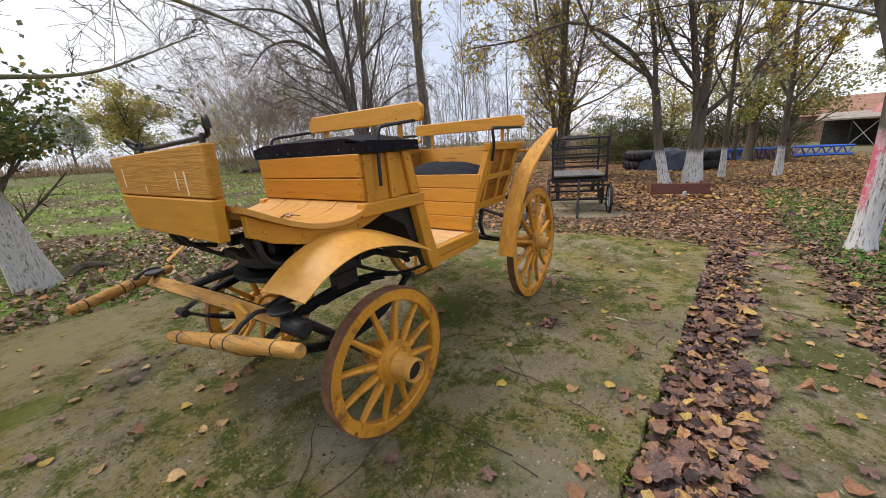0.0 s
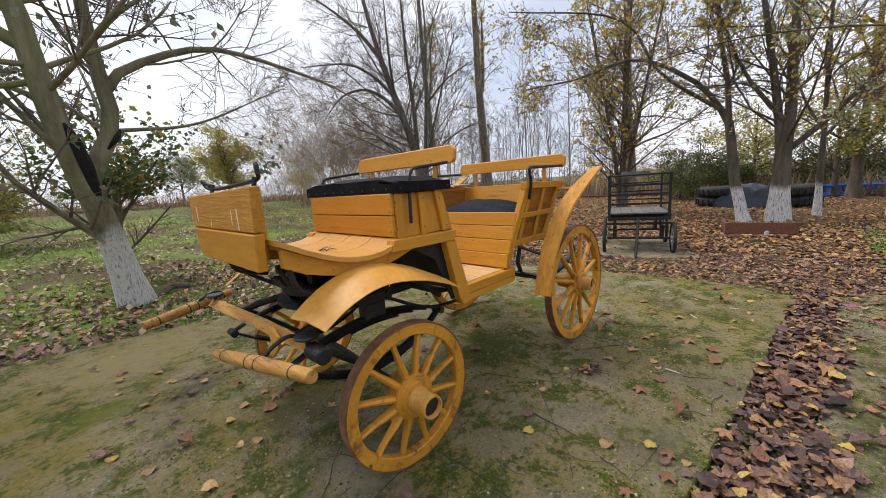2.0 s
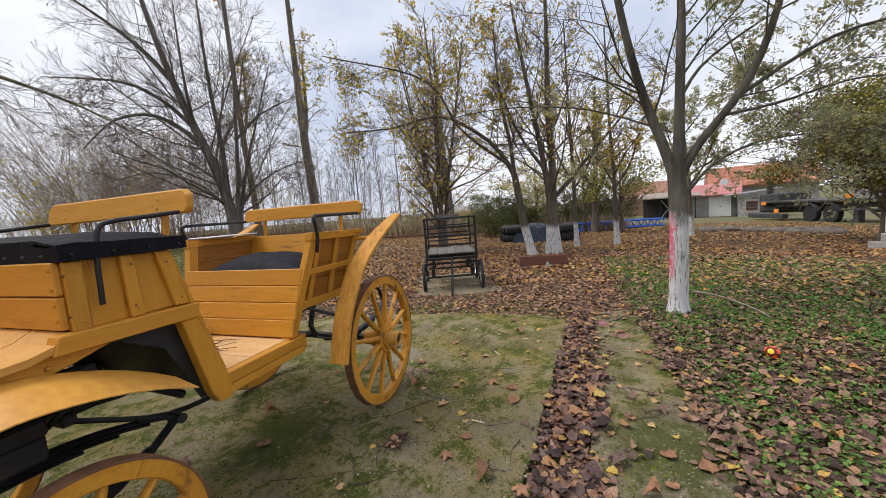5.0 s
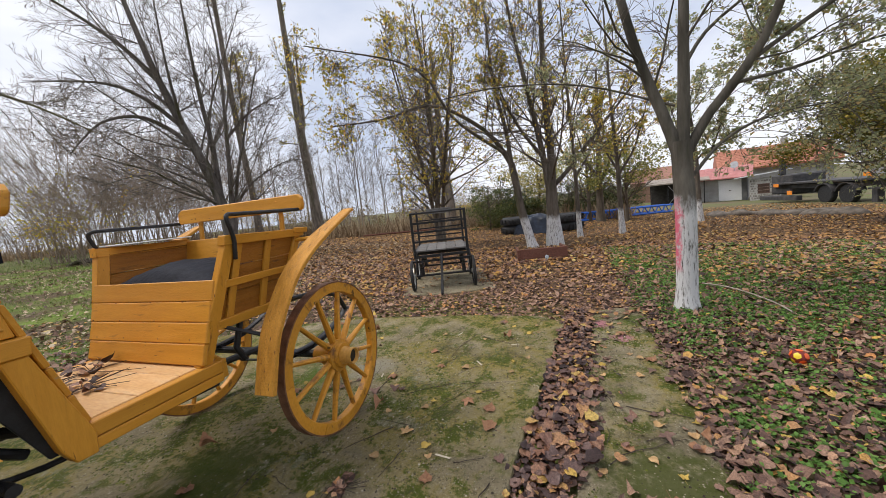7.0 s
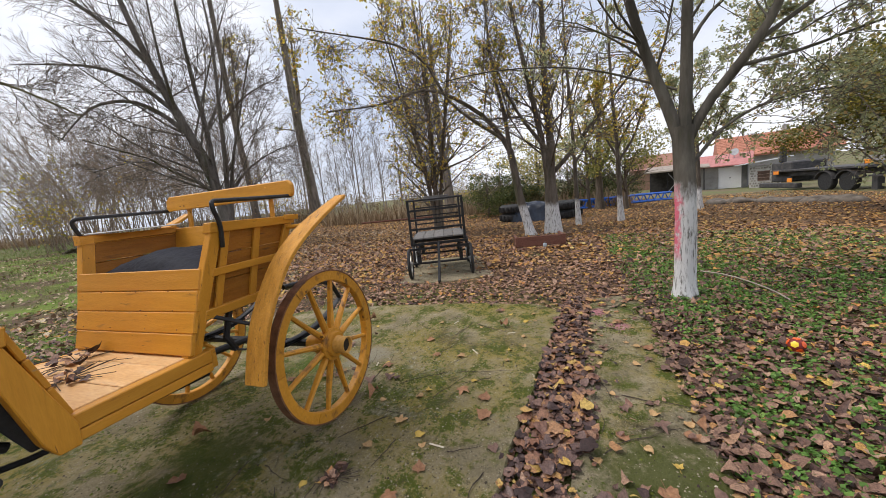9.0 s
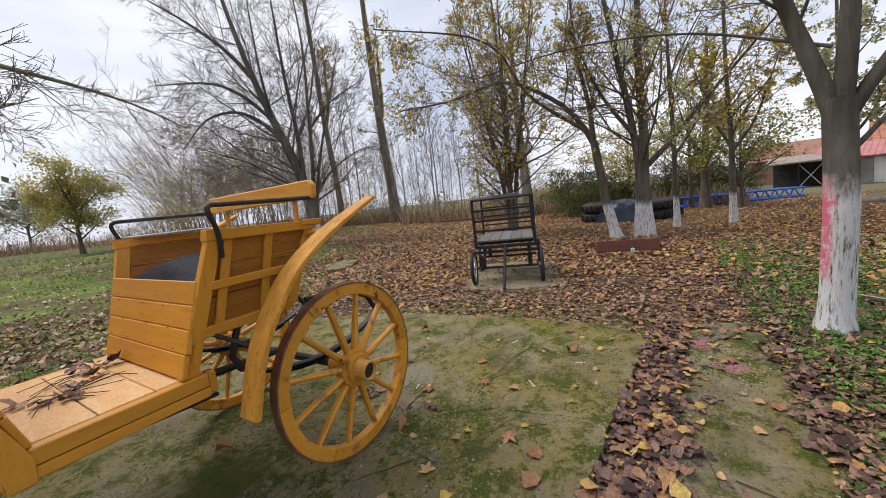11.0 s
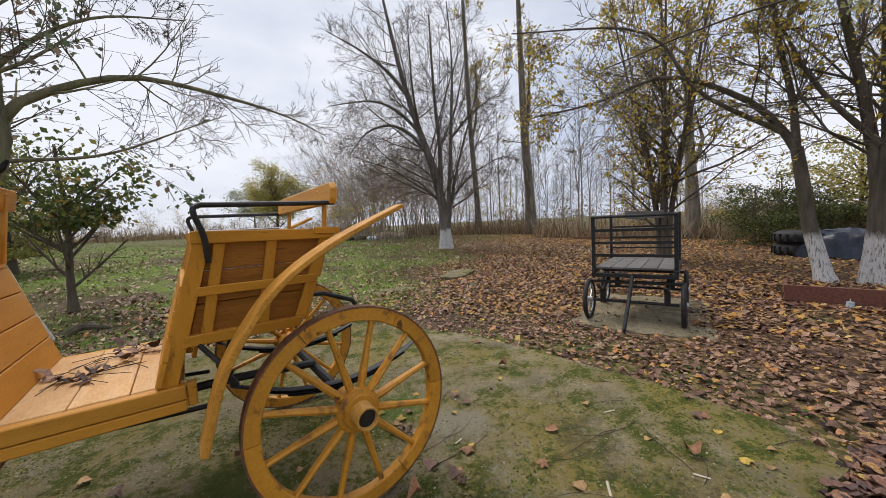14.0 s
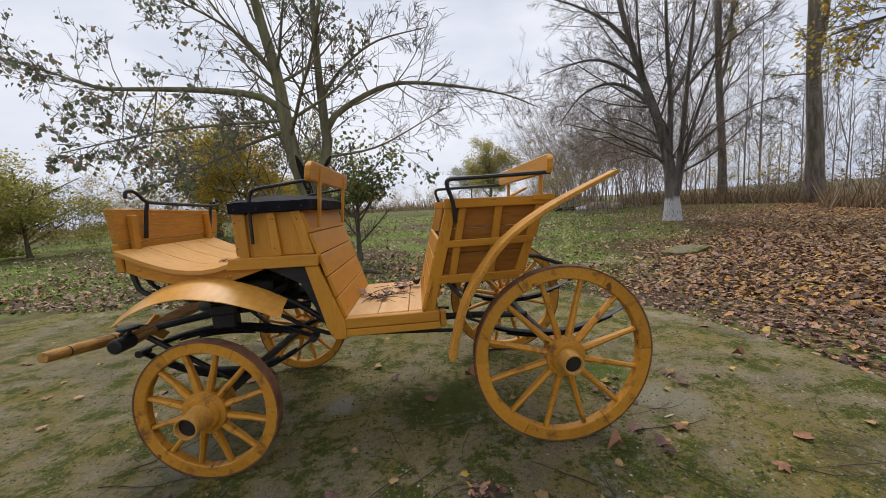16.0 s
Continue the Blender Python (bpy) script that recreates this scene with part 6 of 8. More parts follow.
# low brush along the far side of the clearing and the meadow
b3 = thicket("brush", rng, 8, 2.4, 1.1, bark_bush, "low grey-brown brushwood beyond the clearing", [S(5, 0.1, (30, 65), 0.5, 0.16, 0.04, 3), S(5, 0.1, (25, 60), 0.5, 0.15, 0.03, 3)], (350, 0.11, leaf_material("withered_brush_leaves", [(0, (0.14, 0.12, 0.07)), (0.6, (0.25, 0.20, 0.11)), (1, (0.36, 0.27, 0.11))], 0.8, 0.4), 0.3), 0.012, "bush", "brush beyond the clearing")
brush = [(*polar(-2 + 1.9 * k + rnd.uniform(-0.8, 0.8), 30 + rnd.uniform(-3, 12)), rnd.uniform(0.5, 1.2)) for k in range(26)]
brush += [(*polar(70 + 2.5 * k + rnd.uniform(-1, 1), 40 + rnd.uniform(-4, 8)), rnd.uniform(0.5, 1.1)) for k in range(22)]
strew(b3, brush, rnd)
# distant wood closing the horizon
b4 = thicket("far_wood", rng, 16, 6.0, 7.0, bark_far, "hazy distant grove of leafless trees", [S(6, 0.2, (25, 55), 0.4, 0.12, 0.06, 3), S(5, 0.1, (25, 55), 0.5, 0.12, 0.05, 3)], None, 0.05, "grove", "distant groves")
strew(b4, [(*polar(2 + 17 * k, 105 + rnd.uniform(-15, 25)), rnd.uniform(0.9, 1.4)) for k in range(9)], rnd)
leafy(polar(101, 15.5), 4.8, 1.6, lm_mid, "olive and ochre shrub behind the leaning tree", 7000, 0.10, "leafy_bush", "bush", 0.5)
leafy(polar(106, 27), 4.0, 2.6, lm_far, "dull yellow shrub beyond the meadow", 5000, 0.15, "leafy_bush", "bush")


# ---- the black cart ----
chrome = mat("dull_chrome", (0.45, 0.45, 0.45), (0.6, 0.6, 0.6), 20, 0.3, 0.1, 60, 1.0)
rubber = mat("worn_black_rubber", (0.012, 0.012, 0.013), (0.03, 0.03, 0.03), 15, 0.7, 0.4, 80)
grey_board = mat("weathered_grey_board", (0.10, 0.095, 0.09), (0.19, 0.18, 0.17), 5, 0.85, 0.5, 40, 0, (1, 9, 9), (0.06, 0.05, 0.04), (0.6, 0.75), 0.1)


def child(name, b, material, parent, label="", smooth=False):
    """A part in its thing's own coordinates."""
    ob = new(name, finish(name, b, material, smooth))
    ob.parent = parent
    return tagged(ob, label)


def ring(R, r, sides=28, tub=8, m=Matrix()):
    pts = [(R * math.cos(a), 0, R * math.sin(a)) for a in [2 * math.pi * k / sides for k in range(sides)]]
    b = bmesh.new()
    rows = [[b.verts.new(((R + r * math.cos(t)) * math.cos(a), r * math.sin(t), (R + r * math.cos(t)) * math.sin(a))) for t in [2 * math.pi * q / tub for q in range(tub)]] for a in [2 * math.pi * k / sides for k in range(sides)]]
    for k in range(sides):
        p, q = rows[k], rows[(k + 1) % sides]
        for t in range(tub):
            b.faces.new((p[t], p[(t + 1) % tub], q[(t + 1) % tub], q[t]))
    bmesh.ops.transform(b, matrix=m, verts=b.verts)
    return b


def black_cart():
    c = empty("hand_cart", (3.68, 0.70, gz(3.68, 0.7) + 0.03), "black-painted steel hand cart with slatted ends on leaves", "cart", rz=-70.9)

    def bar(p, q, r, name="bar", label="", mm=iron_black):
        P, Q = Vector(p), Vector(q)
        return child(name, tube([P, Q], r, 4), mm, c, label)
    for x in (-0.43, 0.43):
        child("post", box(x - 0.02, x + 0.02, -0.02, 0.02, 0.62, 1.28, 0.003), iron_black, c)
        child("post", box(x * 0.98 - 0.018, x * 0.98 + 0.018, 1.08, 1.115, 0.62, 1.30, 0.003), iron_black, c)
        child("side_beam", box(x - 0.022, x + 0.022, -0.03, 1.14, 0.60, 0.65, 0.003), iron_black, c, "black steel side beam")
    for z in (0.82, 0.97, 1.12):
        child("slat", box(-0.41, 0.41, -0.028, -0.012, z - 0.017, z + 0.017, 0.002), iron_black, c)
        child("slat", box(-0.40, 0.40, 1.09, 1.10, z - 0.012, z + 0.012, 0.002), iron_black, c)
    child("top_rail", tube([(-0.45, -0.02, 1.28), (0.45, -0.02, 1.28)], 0.016, 8), iron_black, c, "black steel top rail", True)
    child("top_board", box(-0.24, 0.24, 1.085, 1.12, 1.23, 1.33, 0.004), grey_board, c, "weathered grey board")
    for k in range(5):
        x0 = -0.41 + 0.164 * k
        child("deck_board", box(x0 + 0.003, x0 + 0.161, -0.01, 1.12, 0.652, 0.675, 0.003), grey_board, c, "weathered grey deck board")
    for y in (0.0, 0.55, 1.1):
        child("cross_beam", box(-0.45, 0.45, y - 0.025, y + 0.025, 0.555, 0.598, 0.003), iron_black, c)
    for y in (0.05, 1.05):
        child("axle", tube([(-0.5, y, 0.255), (0.5, y, 0.255)], 0.018, 8), iron_black, c, "black steel axle", True)
        for x in (-0.34, 0.34):
            pts = [(x, y + 0.3 * f, 0.50 - 0.10 * (1 - f * f)) for f in np.linspace(-1, 1, 7)]
            child("leaf_spring", tube(pts, 0.022, 6, flat=0.4), iron_black, c, "", True)
            child("spring_bracket", box(x - 0.03, x + 0.03, y - 0.03, y + 0.03, 0.25, 0.41, 0.004), iron_black, c)
        child("cross_bar", box(-0.50, 0.50, y - 0.02, y + 0.02, 0.475, 0.51, 0.003), iron_black, c)
    child("tow_bar", tube([(0.0, -0.03, 0.60), (-0.02, -0.2, 0.32), (-0.045, -0.405, 0.03)], 0.022, 6), iron_black, c, "drawbar resting on the ground")
    child("tow_eye", ring(0.03, 0.01, 14, 6, pose(-0.045, -0.41, 0.03, 0, 0, 90)), iron_black, c, "", True)
    for x in (-0.50, 0.50):
        for y in (0.05, 1.05):
            w = new("wheel")
            w.parent = c
            w.matrix_basis = pose(x, y, 0.26, 0, 0, 90)
            child("tyre", ring(0.232, 0.026, 30, 8), rubber, w, "thin black rubber tyre", True)
            child("rim", ring(0.205, 0.011, 30, 6), chrome, w, "dull chrome rim", True)
            for k in range(10):
                a = 2 * math.pi * k / 10
                child("spoke", tube([(0.03 * math.cos(a), 0, 0.03 * math.sin(a)), (0.2 * math.cos(a), 0, 0.2 * math.sin(a))], 0.004, 5), chrome, w)
            child("hub", lathe([(-0.045, 0.02), (-0.03, 0.034), (0.03, 0.034), (0.045, 0.02)], 14), chrome, w, "", True)
    return c


black_cart()
pad = slab_material(0.62, "cart_pad_concrete")
ragged_slab("pavement_pad", [(3.15, 1.2), (3.62, -0.15), (5.4, 0.55), (4.95, 1.9)], -0.1, 0.022, 0.15, 0.04, pad, "broken grey concrete pad under the cart")


# ---- things under the trees ----
def broken_slab(x, y, sx, sy, rz, h, label, seed):
    r = random.Random(seed)
    pts = [(sx * (0.5 + r.uniform(-0.08, 0.08)) * math.cos(a) * 1.2, sy * (0.5 + r.uniform(-0.08, 0.08)) * math.sin(a) * 1.2) for a in (0.5, 1.2, 2.6, 3.6, 4.5, 5.8)]
    ob = lone("concrete_piece", prism(pts, "z", 0, h, 0.012), path_mat, label, "slab")
    ob.matrix_basis = pose(x, y, gz(x, y) + 0.015, 3, -2, rz)


broken_slab(4.65, 5.3, 1.0, 0.55, 20, 0.10, "broken concrete slab piece lying in the leaves", 3)
broken_slab(2.7, 4.9, 0.8, 0.5, -15, 0.05, "mossy concrete piece sunk in the grass", 4)
broken_slab(4.2, 4.2, 0.5, 0.14, 35, 0.05, "narrow concrete strip lying in leaves", 6)

red_board = mat("faded_red_brown_board", (0.12, 0.045, 0.03), (0.20, 0.085, 0.055), 4, 0.75, 0.4, 30, 0, (9, 1, 9), (0.10, 0.08, 0.06), (0.58, 0.72))
b = empty("plank_box", (6.12, -0.68, gz(6.12, -0.68)), "low box of faded red-brown boards round a tree", "box", rz=-79)
child("front_board", box(-0.52, 0.52, -0.02, 0.02, 0.07, 0.28, 0.004), red_board, b, "faded red-brown board")
child("base_board", box(-0.66, 0.60, -0.16, -0.06, 0.02, 0.06, 0.004), red_board, b, "low weathered board")
child("end_board", box(-0.52, -0.48, 0.02, 0.75, 0.05, 0.26, 0.004), red_board, b)
child("end_board", box(0.48, 0.52, 0.02, 0.75, 0.05, 0.26, 0.004), red_board, b)
b = empty("paint_tin", (5.98, -0.78, gz(5.98, -0.78) + 0.03), "small pale blue tin beside the plank box", "tin")
child("body", lathe([(-0.05, 0.035), (0.05, 0.037), (0.05, 0.033), (-0.04, 0.031)], 16, m=pose(0, 0, 0.05, -90)), mat("pale_blue_tin", (0.35, 0.45, 0.52), (0.5, 0.58, 0.62), 10, 0.4, 0.1), b, "", True)
child("handle", ring(0.038, 0.003, 16, 5, pose(0, 0, 0.10)), chrome, b, "", True)

# toy ball with pentagon patches
ball_orange = mat("orange_plastic", (0.72, 0.10, 0.02), (0.8, 0.14, 0.03), 6, 0.35, 0.05)
ball_yellow = mat("yellow_plastic", (0.75, 0.55, 0.03), (0.8, 0.6, 0.05), 6, 0.35, 0.05)
ball_seam = mat("dark_red_seam", (0.16, 0.02, 0.015), (0.22, 0.03, 0.02), 6, 0.5, 0.05)
e = empty("toy_ball", (1.27, -2.75, gz(1.27, -2.75) + 0.02), "small orange and yellow toy football in the weeds", "ball")
child("core", ball((0, 0, 0.055), 0.052, 3), ball_seam, e, "dark seams", True)
ico = bmesh.new()
bmesh.ops.create_icosphere(ico, subdivisions=1, radius=1)
ico.verts.ensure_lookup_table()
dirs = [v.co.normalized() for v in ico.verts]
ico.free()
for k, d in enumerate(dirs):
    b = bmesh.new()
    u = d.cross(Vector((0.3, 0.5, 0.8))).normalized()
    v = d.cross(u)
    n = 6
    rim = [b.verts.new(((d + 0.47 * (math.cos(2 * math.pi * q / n) * u + math.sin(2 * math.pi * q / n) * v)).normalized() * 0.0545) + Vector((0, 0, 0.055))) for q in range(n)]
    c = b.verts.new(d * 0.0565 + Vector((0, 0, 0.055)))
    for q in range(n):
        b.faces.new((c, rim[q], rim[(q + 1) % n]))
    child("patch", b, ball_yellow if k % 2 == 0 else ball_orange, e, "", True)


# ---- tyres under a tarpaulin ----
def tyre(x, y, z, R, r, flat=True, rz=0.0):
    e = empty("old_tyre", (x, y, z), "large worn black tractor tyre lying stacked", "tyre", "heap of tyres", rz=rz)
    child("carcass", ring(R, r, 30, 10, pose(0, 0, r if flat else R + r, 90 if flat else 0)), rubber, e, "", True)
    for k in range(20):
        a = 2 * math.pi * k / 20
        m = pose((R + r * 0.93) * math.cos(a), (R + r * 0.93) * math.sin(a), r, 0, 0, math.degrees(a)) if flat else pose((R + r * 0.93) * math.cos(a), 0, R + r + (R + r * 0.93) * math.sin(a), 0, -math.degrees(a), 0)
        bb = box(-0.02, 0.03, -0.035, 0.035, -r * 0.6, r * 0.6, 0.004) if flat else box(-0.02, 0.03, -r * 0.6, r * 0.6, -0.035, 0.035, 0.004)
        bmesh.ops.transform(bb, matrix=m, verts=bb.verts)
        child("lug", bb, rubber, e)


for x, y, lv_, R in ((14.0, 1.0, 0, 0.44), (14.0, 1.0, 1, 0.44), (14.2, 0.1, 0, 0.46), (14.4, -0.85, 0, 0.46), (14.4, -0.85, 1, 0.46), (15.2, -1.15, 0, 0.46), (15.2, -1.15, 1, 0.46)):
    tyre(x, y, gz(x, y) + 0.03 + 0.36 * lv_, R, 0.18)
tarp_mat = mat("dark_blue_tarpaulin", (0.012, 0.017, 0.028), (0.03, 0.04, 0.065), 4, 0.32, 0.5, 12)
b = bmesh.new()
rows = []
for i in range(24):
    row_ = []
    for j in range(24):
        u, v = i / 23 * 2 - 1, j / 23 * 2 - 1
        h = 0.78 * max(0, 1 - max(abs(u), abs(v)) ** 3) + 0.10 * noise.noise((u * 3, v * 3, 1)) + 0.05 * noise.noise((u * 8, v * 8, 2))
        row_.append(b.verts.new((13.95 + 0.62 * u + 0.1 * noise.noise((u * 4, v * 4, 7)), 0.1 + 0.95 * v, gz(14, 0) + 0.05 + max(h, 0.02))))
    rows.append(row_)
for i in range(23):
    for j in range(23):
        b.faces.new((rows[i][j], rows[i + 1][j], rows[i + 1][j + 1], rows[i][j + 1]))
lone("tarpaulin", b, tarp_mat, "crumpled dark blue tarpaulin over old tyres", "tarpaulin", smooth=True)

# ---- blue lattice girder ----
blue = mat("blue_painted_steel", (0.015, 0.10, 0.50), (0.03, 0.16, 0.62), 6, 0.45, 0.2, 40, 0, (1, 1, 1), (0.15, 0.12, 0.10), (0.66, 0.8))


def lattice(x0, y0, x1, y1, label):
    L = math.hypot(x1 - x0, y1 - y0)
    e = empty("lattice_girder", (x0, y0, gz(x0, y0) + 0.05), label, "girder", rz=math.degrees(math.atan2(y1 - y0, x1 - x0)))
    dz = gz(x1, y1) - gz(x0, y0)
    for y in (-0.25, 0.25):
        for z in (0.05, 0.45):
            child("chord", tube([(0, y, z), (L, y, z + dz)], 0.055, 5), blue, e)
    n = 14
    for k in range(n):
        xa, xb = L * k / n, L * (k + 1) / n
        for y in (-0.25, 0.25):
            za, zb = (0.05, 0.45) if k % 2 else (0.45, 0.05)
            child("brace", tube([(xa, y, za + dz * k / n), (xb, y, zb + dz * (k + 1) / n)], 0.034, 4), blue, e)


lattice(21.5, -3.9, 23.8, -6.9, "long blue steel lattice girder lying on the grass")
lattice(19.3, -1.65, 21.2, -3.9, "short blue steel lattice girder lying on the grass")

# ---- garage, sheds and house ----
plaster = mat("grey_plaster", (0.30, 0.29, 0.27), (0.42, 0.41, 0.39), 1.5, 0.9, 0.3, 20, 0, (1, 1, 1), (0.20, 0.19, 0.17), (0.6, 0.75))
white_door = mat("white_sheet_door", (0.80, 0.80, 0.80), (0.84, 0.84, 0.84), 2, 0.5, 0.05, 10)
red_tin = mat("red_tin_roof", (0.40, 0.15, 0.135), (0.49, 0.20, 0.18), 2, 0.5, 0.1, 10)
tile = mat("orange_roof_tile", (0.33, 0.13, 0.08), (0.43, 0.185, 0.12), 3, 0.8, 0.3, 15, rnd=0.15)
stone = mat("rubble_stone", (0.16, 0.14, 0.12), (0.42, 0.39, 0.35), 4, 0.9, 0.7, 20)
grey_paint_ = mat("galvanised_grey", (0.30, 0.31, 0.32), (0.40, 0.41, 0.42), 4, 0.55, 0.1)
# near-black colour stands for the shade inside the open shed
shed_shade = mat("shed_inside_shade", (0.03, 0.028, 0.026), (0.05, 0.046, 0.042), 4, 0.9, 0.1)


def yard(az, d):
    """A place in the yard as seen from beside the carriage, and the turn that faces it."""
    return polar(az, d, (-1.74, -1.34))


def sited(name, az, d, label, category, turn=0.0, sink=0.1):
    x, y = yard(az, d)
    return empty(name, (x, y, gz(x, y) - sink), label, category, rz=az - 90 + turn)


g = sited("garage", -15.6, 40.0, "small grey garage with white door and red roof", "garage", -6)
child("wall", box(0, 1.42, 0, 4, 0, 2.0, 0.01), plaster, g, "grey plastered wall")
child("wall", box(2.98, 3.35, 0, 4, 0, 2.0, 0.01), mat("dark_grey_plaster", (0.13, 0.13, 0.135), (0.2, 0.2, 0.2), 2, 0.9, 0.2), g, "dark grey pier")
child("lintel", box(1.42, 2.98, 0, 4, 1.88, 2.0, 0.01), plaster, g)
d = child("door", box(1.43, 2.97, 0.02, 0.08, 0.1, 1.88, 0.01), white_door, g, "white sheet-metal garage door")
for k in range(5):
    child("rib", box(1.50, 2.90, 0.005, 0.02, 0.35 + 0.33 * k, 0.37 + 0.33 * k, 0.003), white_door, d)
child("door_handle", box(2.15, 2.30, -0.02, 0.02, 0.95, 1.0, 0.004), iron_black, d)
roof = child("roof", prism([(-0.5, 1.98), (-0.5, 2.07), (2.6, 3.05), (4.4, 2.6), (4.4, 2.5)], "x", -1.6, 3.7, 0.01), red_tin, g, "low red tin roof")
for k in range(18):
    x = -1.55 + 0.3 * k
    child("seam", prism([(-0.5, 2.06), (-0.5, 2.10), (2.6, 3.09), (2.6, 3.04)], "x", x, x + 0.03, 0), red_tin, roof)
st = sited("stone_shed", -20.6, 37.5, "low rubble stone shed with a dark window", "shed", -4)
rs = random.Random(3)
child("wall", box(0, 1.75, 0, 3, 0, 1.75, 0.02), mat("pale_mortar", (0.42, 0.40, 0.37), (0.55, 0.53, 0.5), 4, 0.95, 0.3), st, "rubble stone wall")
for i in range(9):
    for k in range(11):
        x0, z0 = 0.02 + 0.158 * k + rs.uniform(-0.02, 0.02) + 0.07 * (i % 2), 0.03 + 0.19 * i
        if x0 > 1.62 or (0.4 < x0 + 0.07 < 1.25 and 0.6 < z0 + 0.08 < 1.45):
            continue
        child("stone", box(x0, x0 + rs.uniform(0.09, 0.14), -0.035, 0.02, z0, z0 + rs.uniform(0.10, 0.16), 0.02), stone, st)
child("window", box(0.48, 1.18, -0.02, 0.03, 0.62, 1.38, 0.01), mat("brown_boarded_window", (0.06, 0.035, 0.025), (0.11, 0.065, 0.045), 4, 0.8, 0.3), st, "dark boarded window")
for z in (0.62, 0.86, 1.1, 1.34):
    child("window_board", box(0.46, 1.2, -0.04, -0.02, z, z + 0.05, 0.005), mat("faded_window_board", (0.16, 0.11, 0.09), (0.24, 0.17, 0.14), 4, 0.8, 0.3), st)
child("roof", prism([(-0.9, 1.92), (2.5, 2.25), (2.5, 2.33), (-0.9, 2.0)], "y", -0.5, 3.2, 0.01), mat("pale_sheet_roof", (0.5, 0.52, 0.54), (0.66, 0.67, 0.68), 2, 0.5, 0.1), st, "pale sheet roof")
h = sited("house", -17.6, 47.0, "plain house with an orange tiled roof behind the garage", "house", 4)
child("wall", box(0.5, 8.5, 0.7, 7, 0, 2.9, 0.02), plaster, h, "plastered house wall")
rf = child("roof", prism([(0.0, 2.8), (0.0, 2.9), (3.8, 5.0), (7.6, 2.9), (7.6, 2.8)], "x", 0, 9.0, 0.01), tile, h, "orange tiled roof")
for i in range(22):
    for j in range(12):
        y0, z0 = 3.8 * j / 12, 2.92 + 2.1 * j / 12
        child("roof_tile", prism([(y0 - 0.03, z0), (y0 - 0.03, z0 + 0.05), (y0 + 0.31, z0 + 0.22), (y0 + 0.31, z0 + 0.17)], "x", 0.02 + 0.41 * i, 0.40 + 0.41 * i, 0), tile, rf)
child("chimney", box(5.4, 5.9, 3.5, 4.0, 4.7, 5.6, 0.02), plaster, h)
sd = empty("satellite_dish", (*yard(-19.2, 41.0), gz(36, -14) + 2.75), "grey satellite dish above the garage roof", "dish", rz=-120)
child("dish", lathe([(-0.09, 0.30), (-0.03, 0.2), (0.0, 0.02), (0.02, 0.02), (-0.01, 0.21), (-0.07, 0.31)], 18, m=pose(0, 0, 0.3, -20)), grey_paint_, sd, "", True)
child("mast", tube([(0, 0.03, -0.3), (0, 0.03, 0.3)], 0.025, 6), grey_paint_, sd)
sh = sited("open_shed", -10.3, 39.0, "open shed with steel frame and sheet roof", "shed", -4)
child("roof", prism([(-0.6, 1.93), (-0.6, 2.05), (3.4, 2.5), (3.4, 2.4)], "x", -0.5, 4.4, 0.01), mat("tan_sheet_roof", (0.22, 0.185, 0.15), (0.32, 0.275, 0.22), 2, 0.7, 0.2), sh, "tan sheet roof")
child("back_wall", box(-0.2, 4.2, 3.2, 3.3, 0, 2.3, 0.01), shed_shade, sh, "back wall coloured dark for the shade under the roof")
for x in (0, 1.35, 2.7, 4.0):
    child("post", box(x - 0.04, x + 0.04, -0.28, -0.2, 0, 1.93, 0.005), iron_black, sh)
for x in (1.35, 2.7):
    child("brace", tube([(x, -0.24, 0.1), (x + 1.3, -0.24, 1.85)], 0.025, 5), grey_paint_, sh)
    child("brace", tube([(x, -0.24, 1.85), (x + 1.3, -0.24, 0.1)], 0.025, 5), grey_paint_, sh)
hb = sited("brick_house", -8.4, 50.0, "brown house behind the open shed", "house", 6)
child("wall", box(0.0, 6.5, 0, 6, 0, 2.6, 0.02), mat("brown_brick", (0.24, 0.14, 0.095), (0.34, 0.21, 0.15), 4, 0.9, 0.3), hb)
child("window", box(3.6, 4.3, -0.03, 0.02, 1.5, 2.2, 0.03), white_door, hb, "round-headed white window")
child("roof", prism([(-0.5, 2.5), (6.5, 2.5), (3.0, 4.2)], "x", -0.4, 6.9, 0.01), mat("brown_roof", (0.24, 0.12, 0.085), (0.34, 0.18, 0.13), 3, 0.85, 0.3), hb, "brown tiled roof")
child("chimney", box(1.5, 1.9, 2.7, 3.3, 3.9, 4.8, 0.02), plaster, hb)

# ---- trailer ----
lamp_orange = mat("orange_lamp_glass", (0.75, 0.22, 0.02), (0.85, 0.3, 0.04), 6, 0.25, 0.02)
grey_paint = mat("grey_painted_panel", (0.22, 0.22, 0.215), (0.32, 0.32, 0.31), 3, 0.5, 0.1, 20, 0, (1, 1, 1), (0.2, 0.18, 0.16), (0.6, 0.75))
steel_dark = mat("dirty_chassis_steel", (0.03, 0.03, 0.033), (0.075, 0.07, 0.066), 5, 0.7, 0.3)
t = empty("lorry_trailer", (28.6, -13.75, gz(25, -14.2)), "long dark lorry trailer with orange marker lamps", "trailer", rz=-171)
child("chassis", box(0.3, 13.0, 0.3, 1.2, 0.85, 1.10, 0.02), steel_dark, t, "dark steel chassis")
child("deck", box(0.2, 13.5, 0.02, 2.4, 1.14, 1.26, 0.02), steel_dark, t, "dark loading deck")
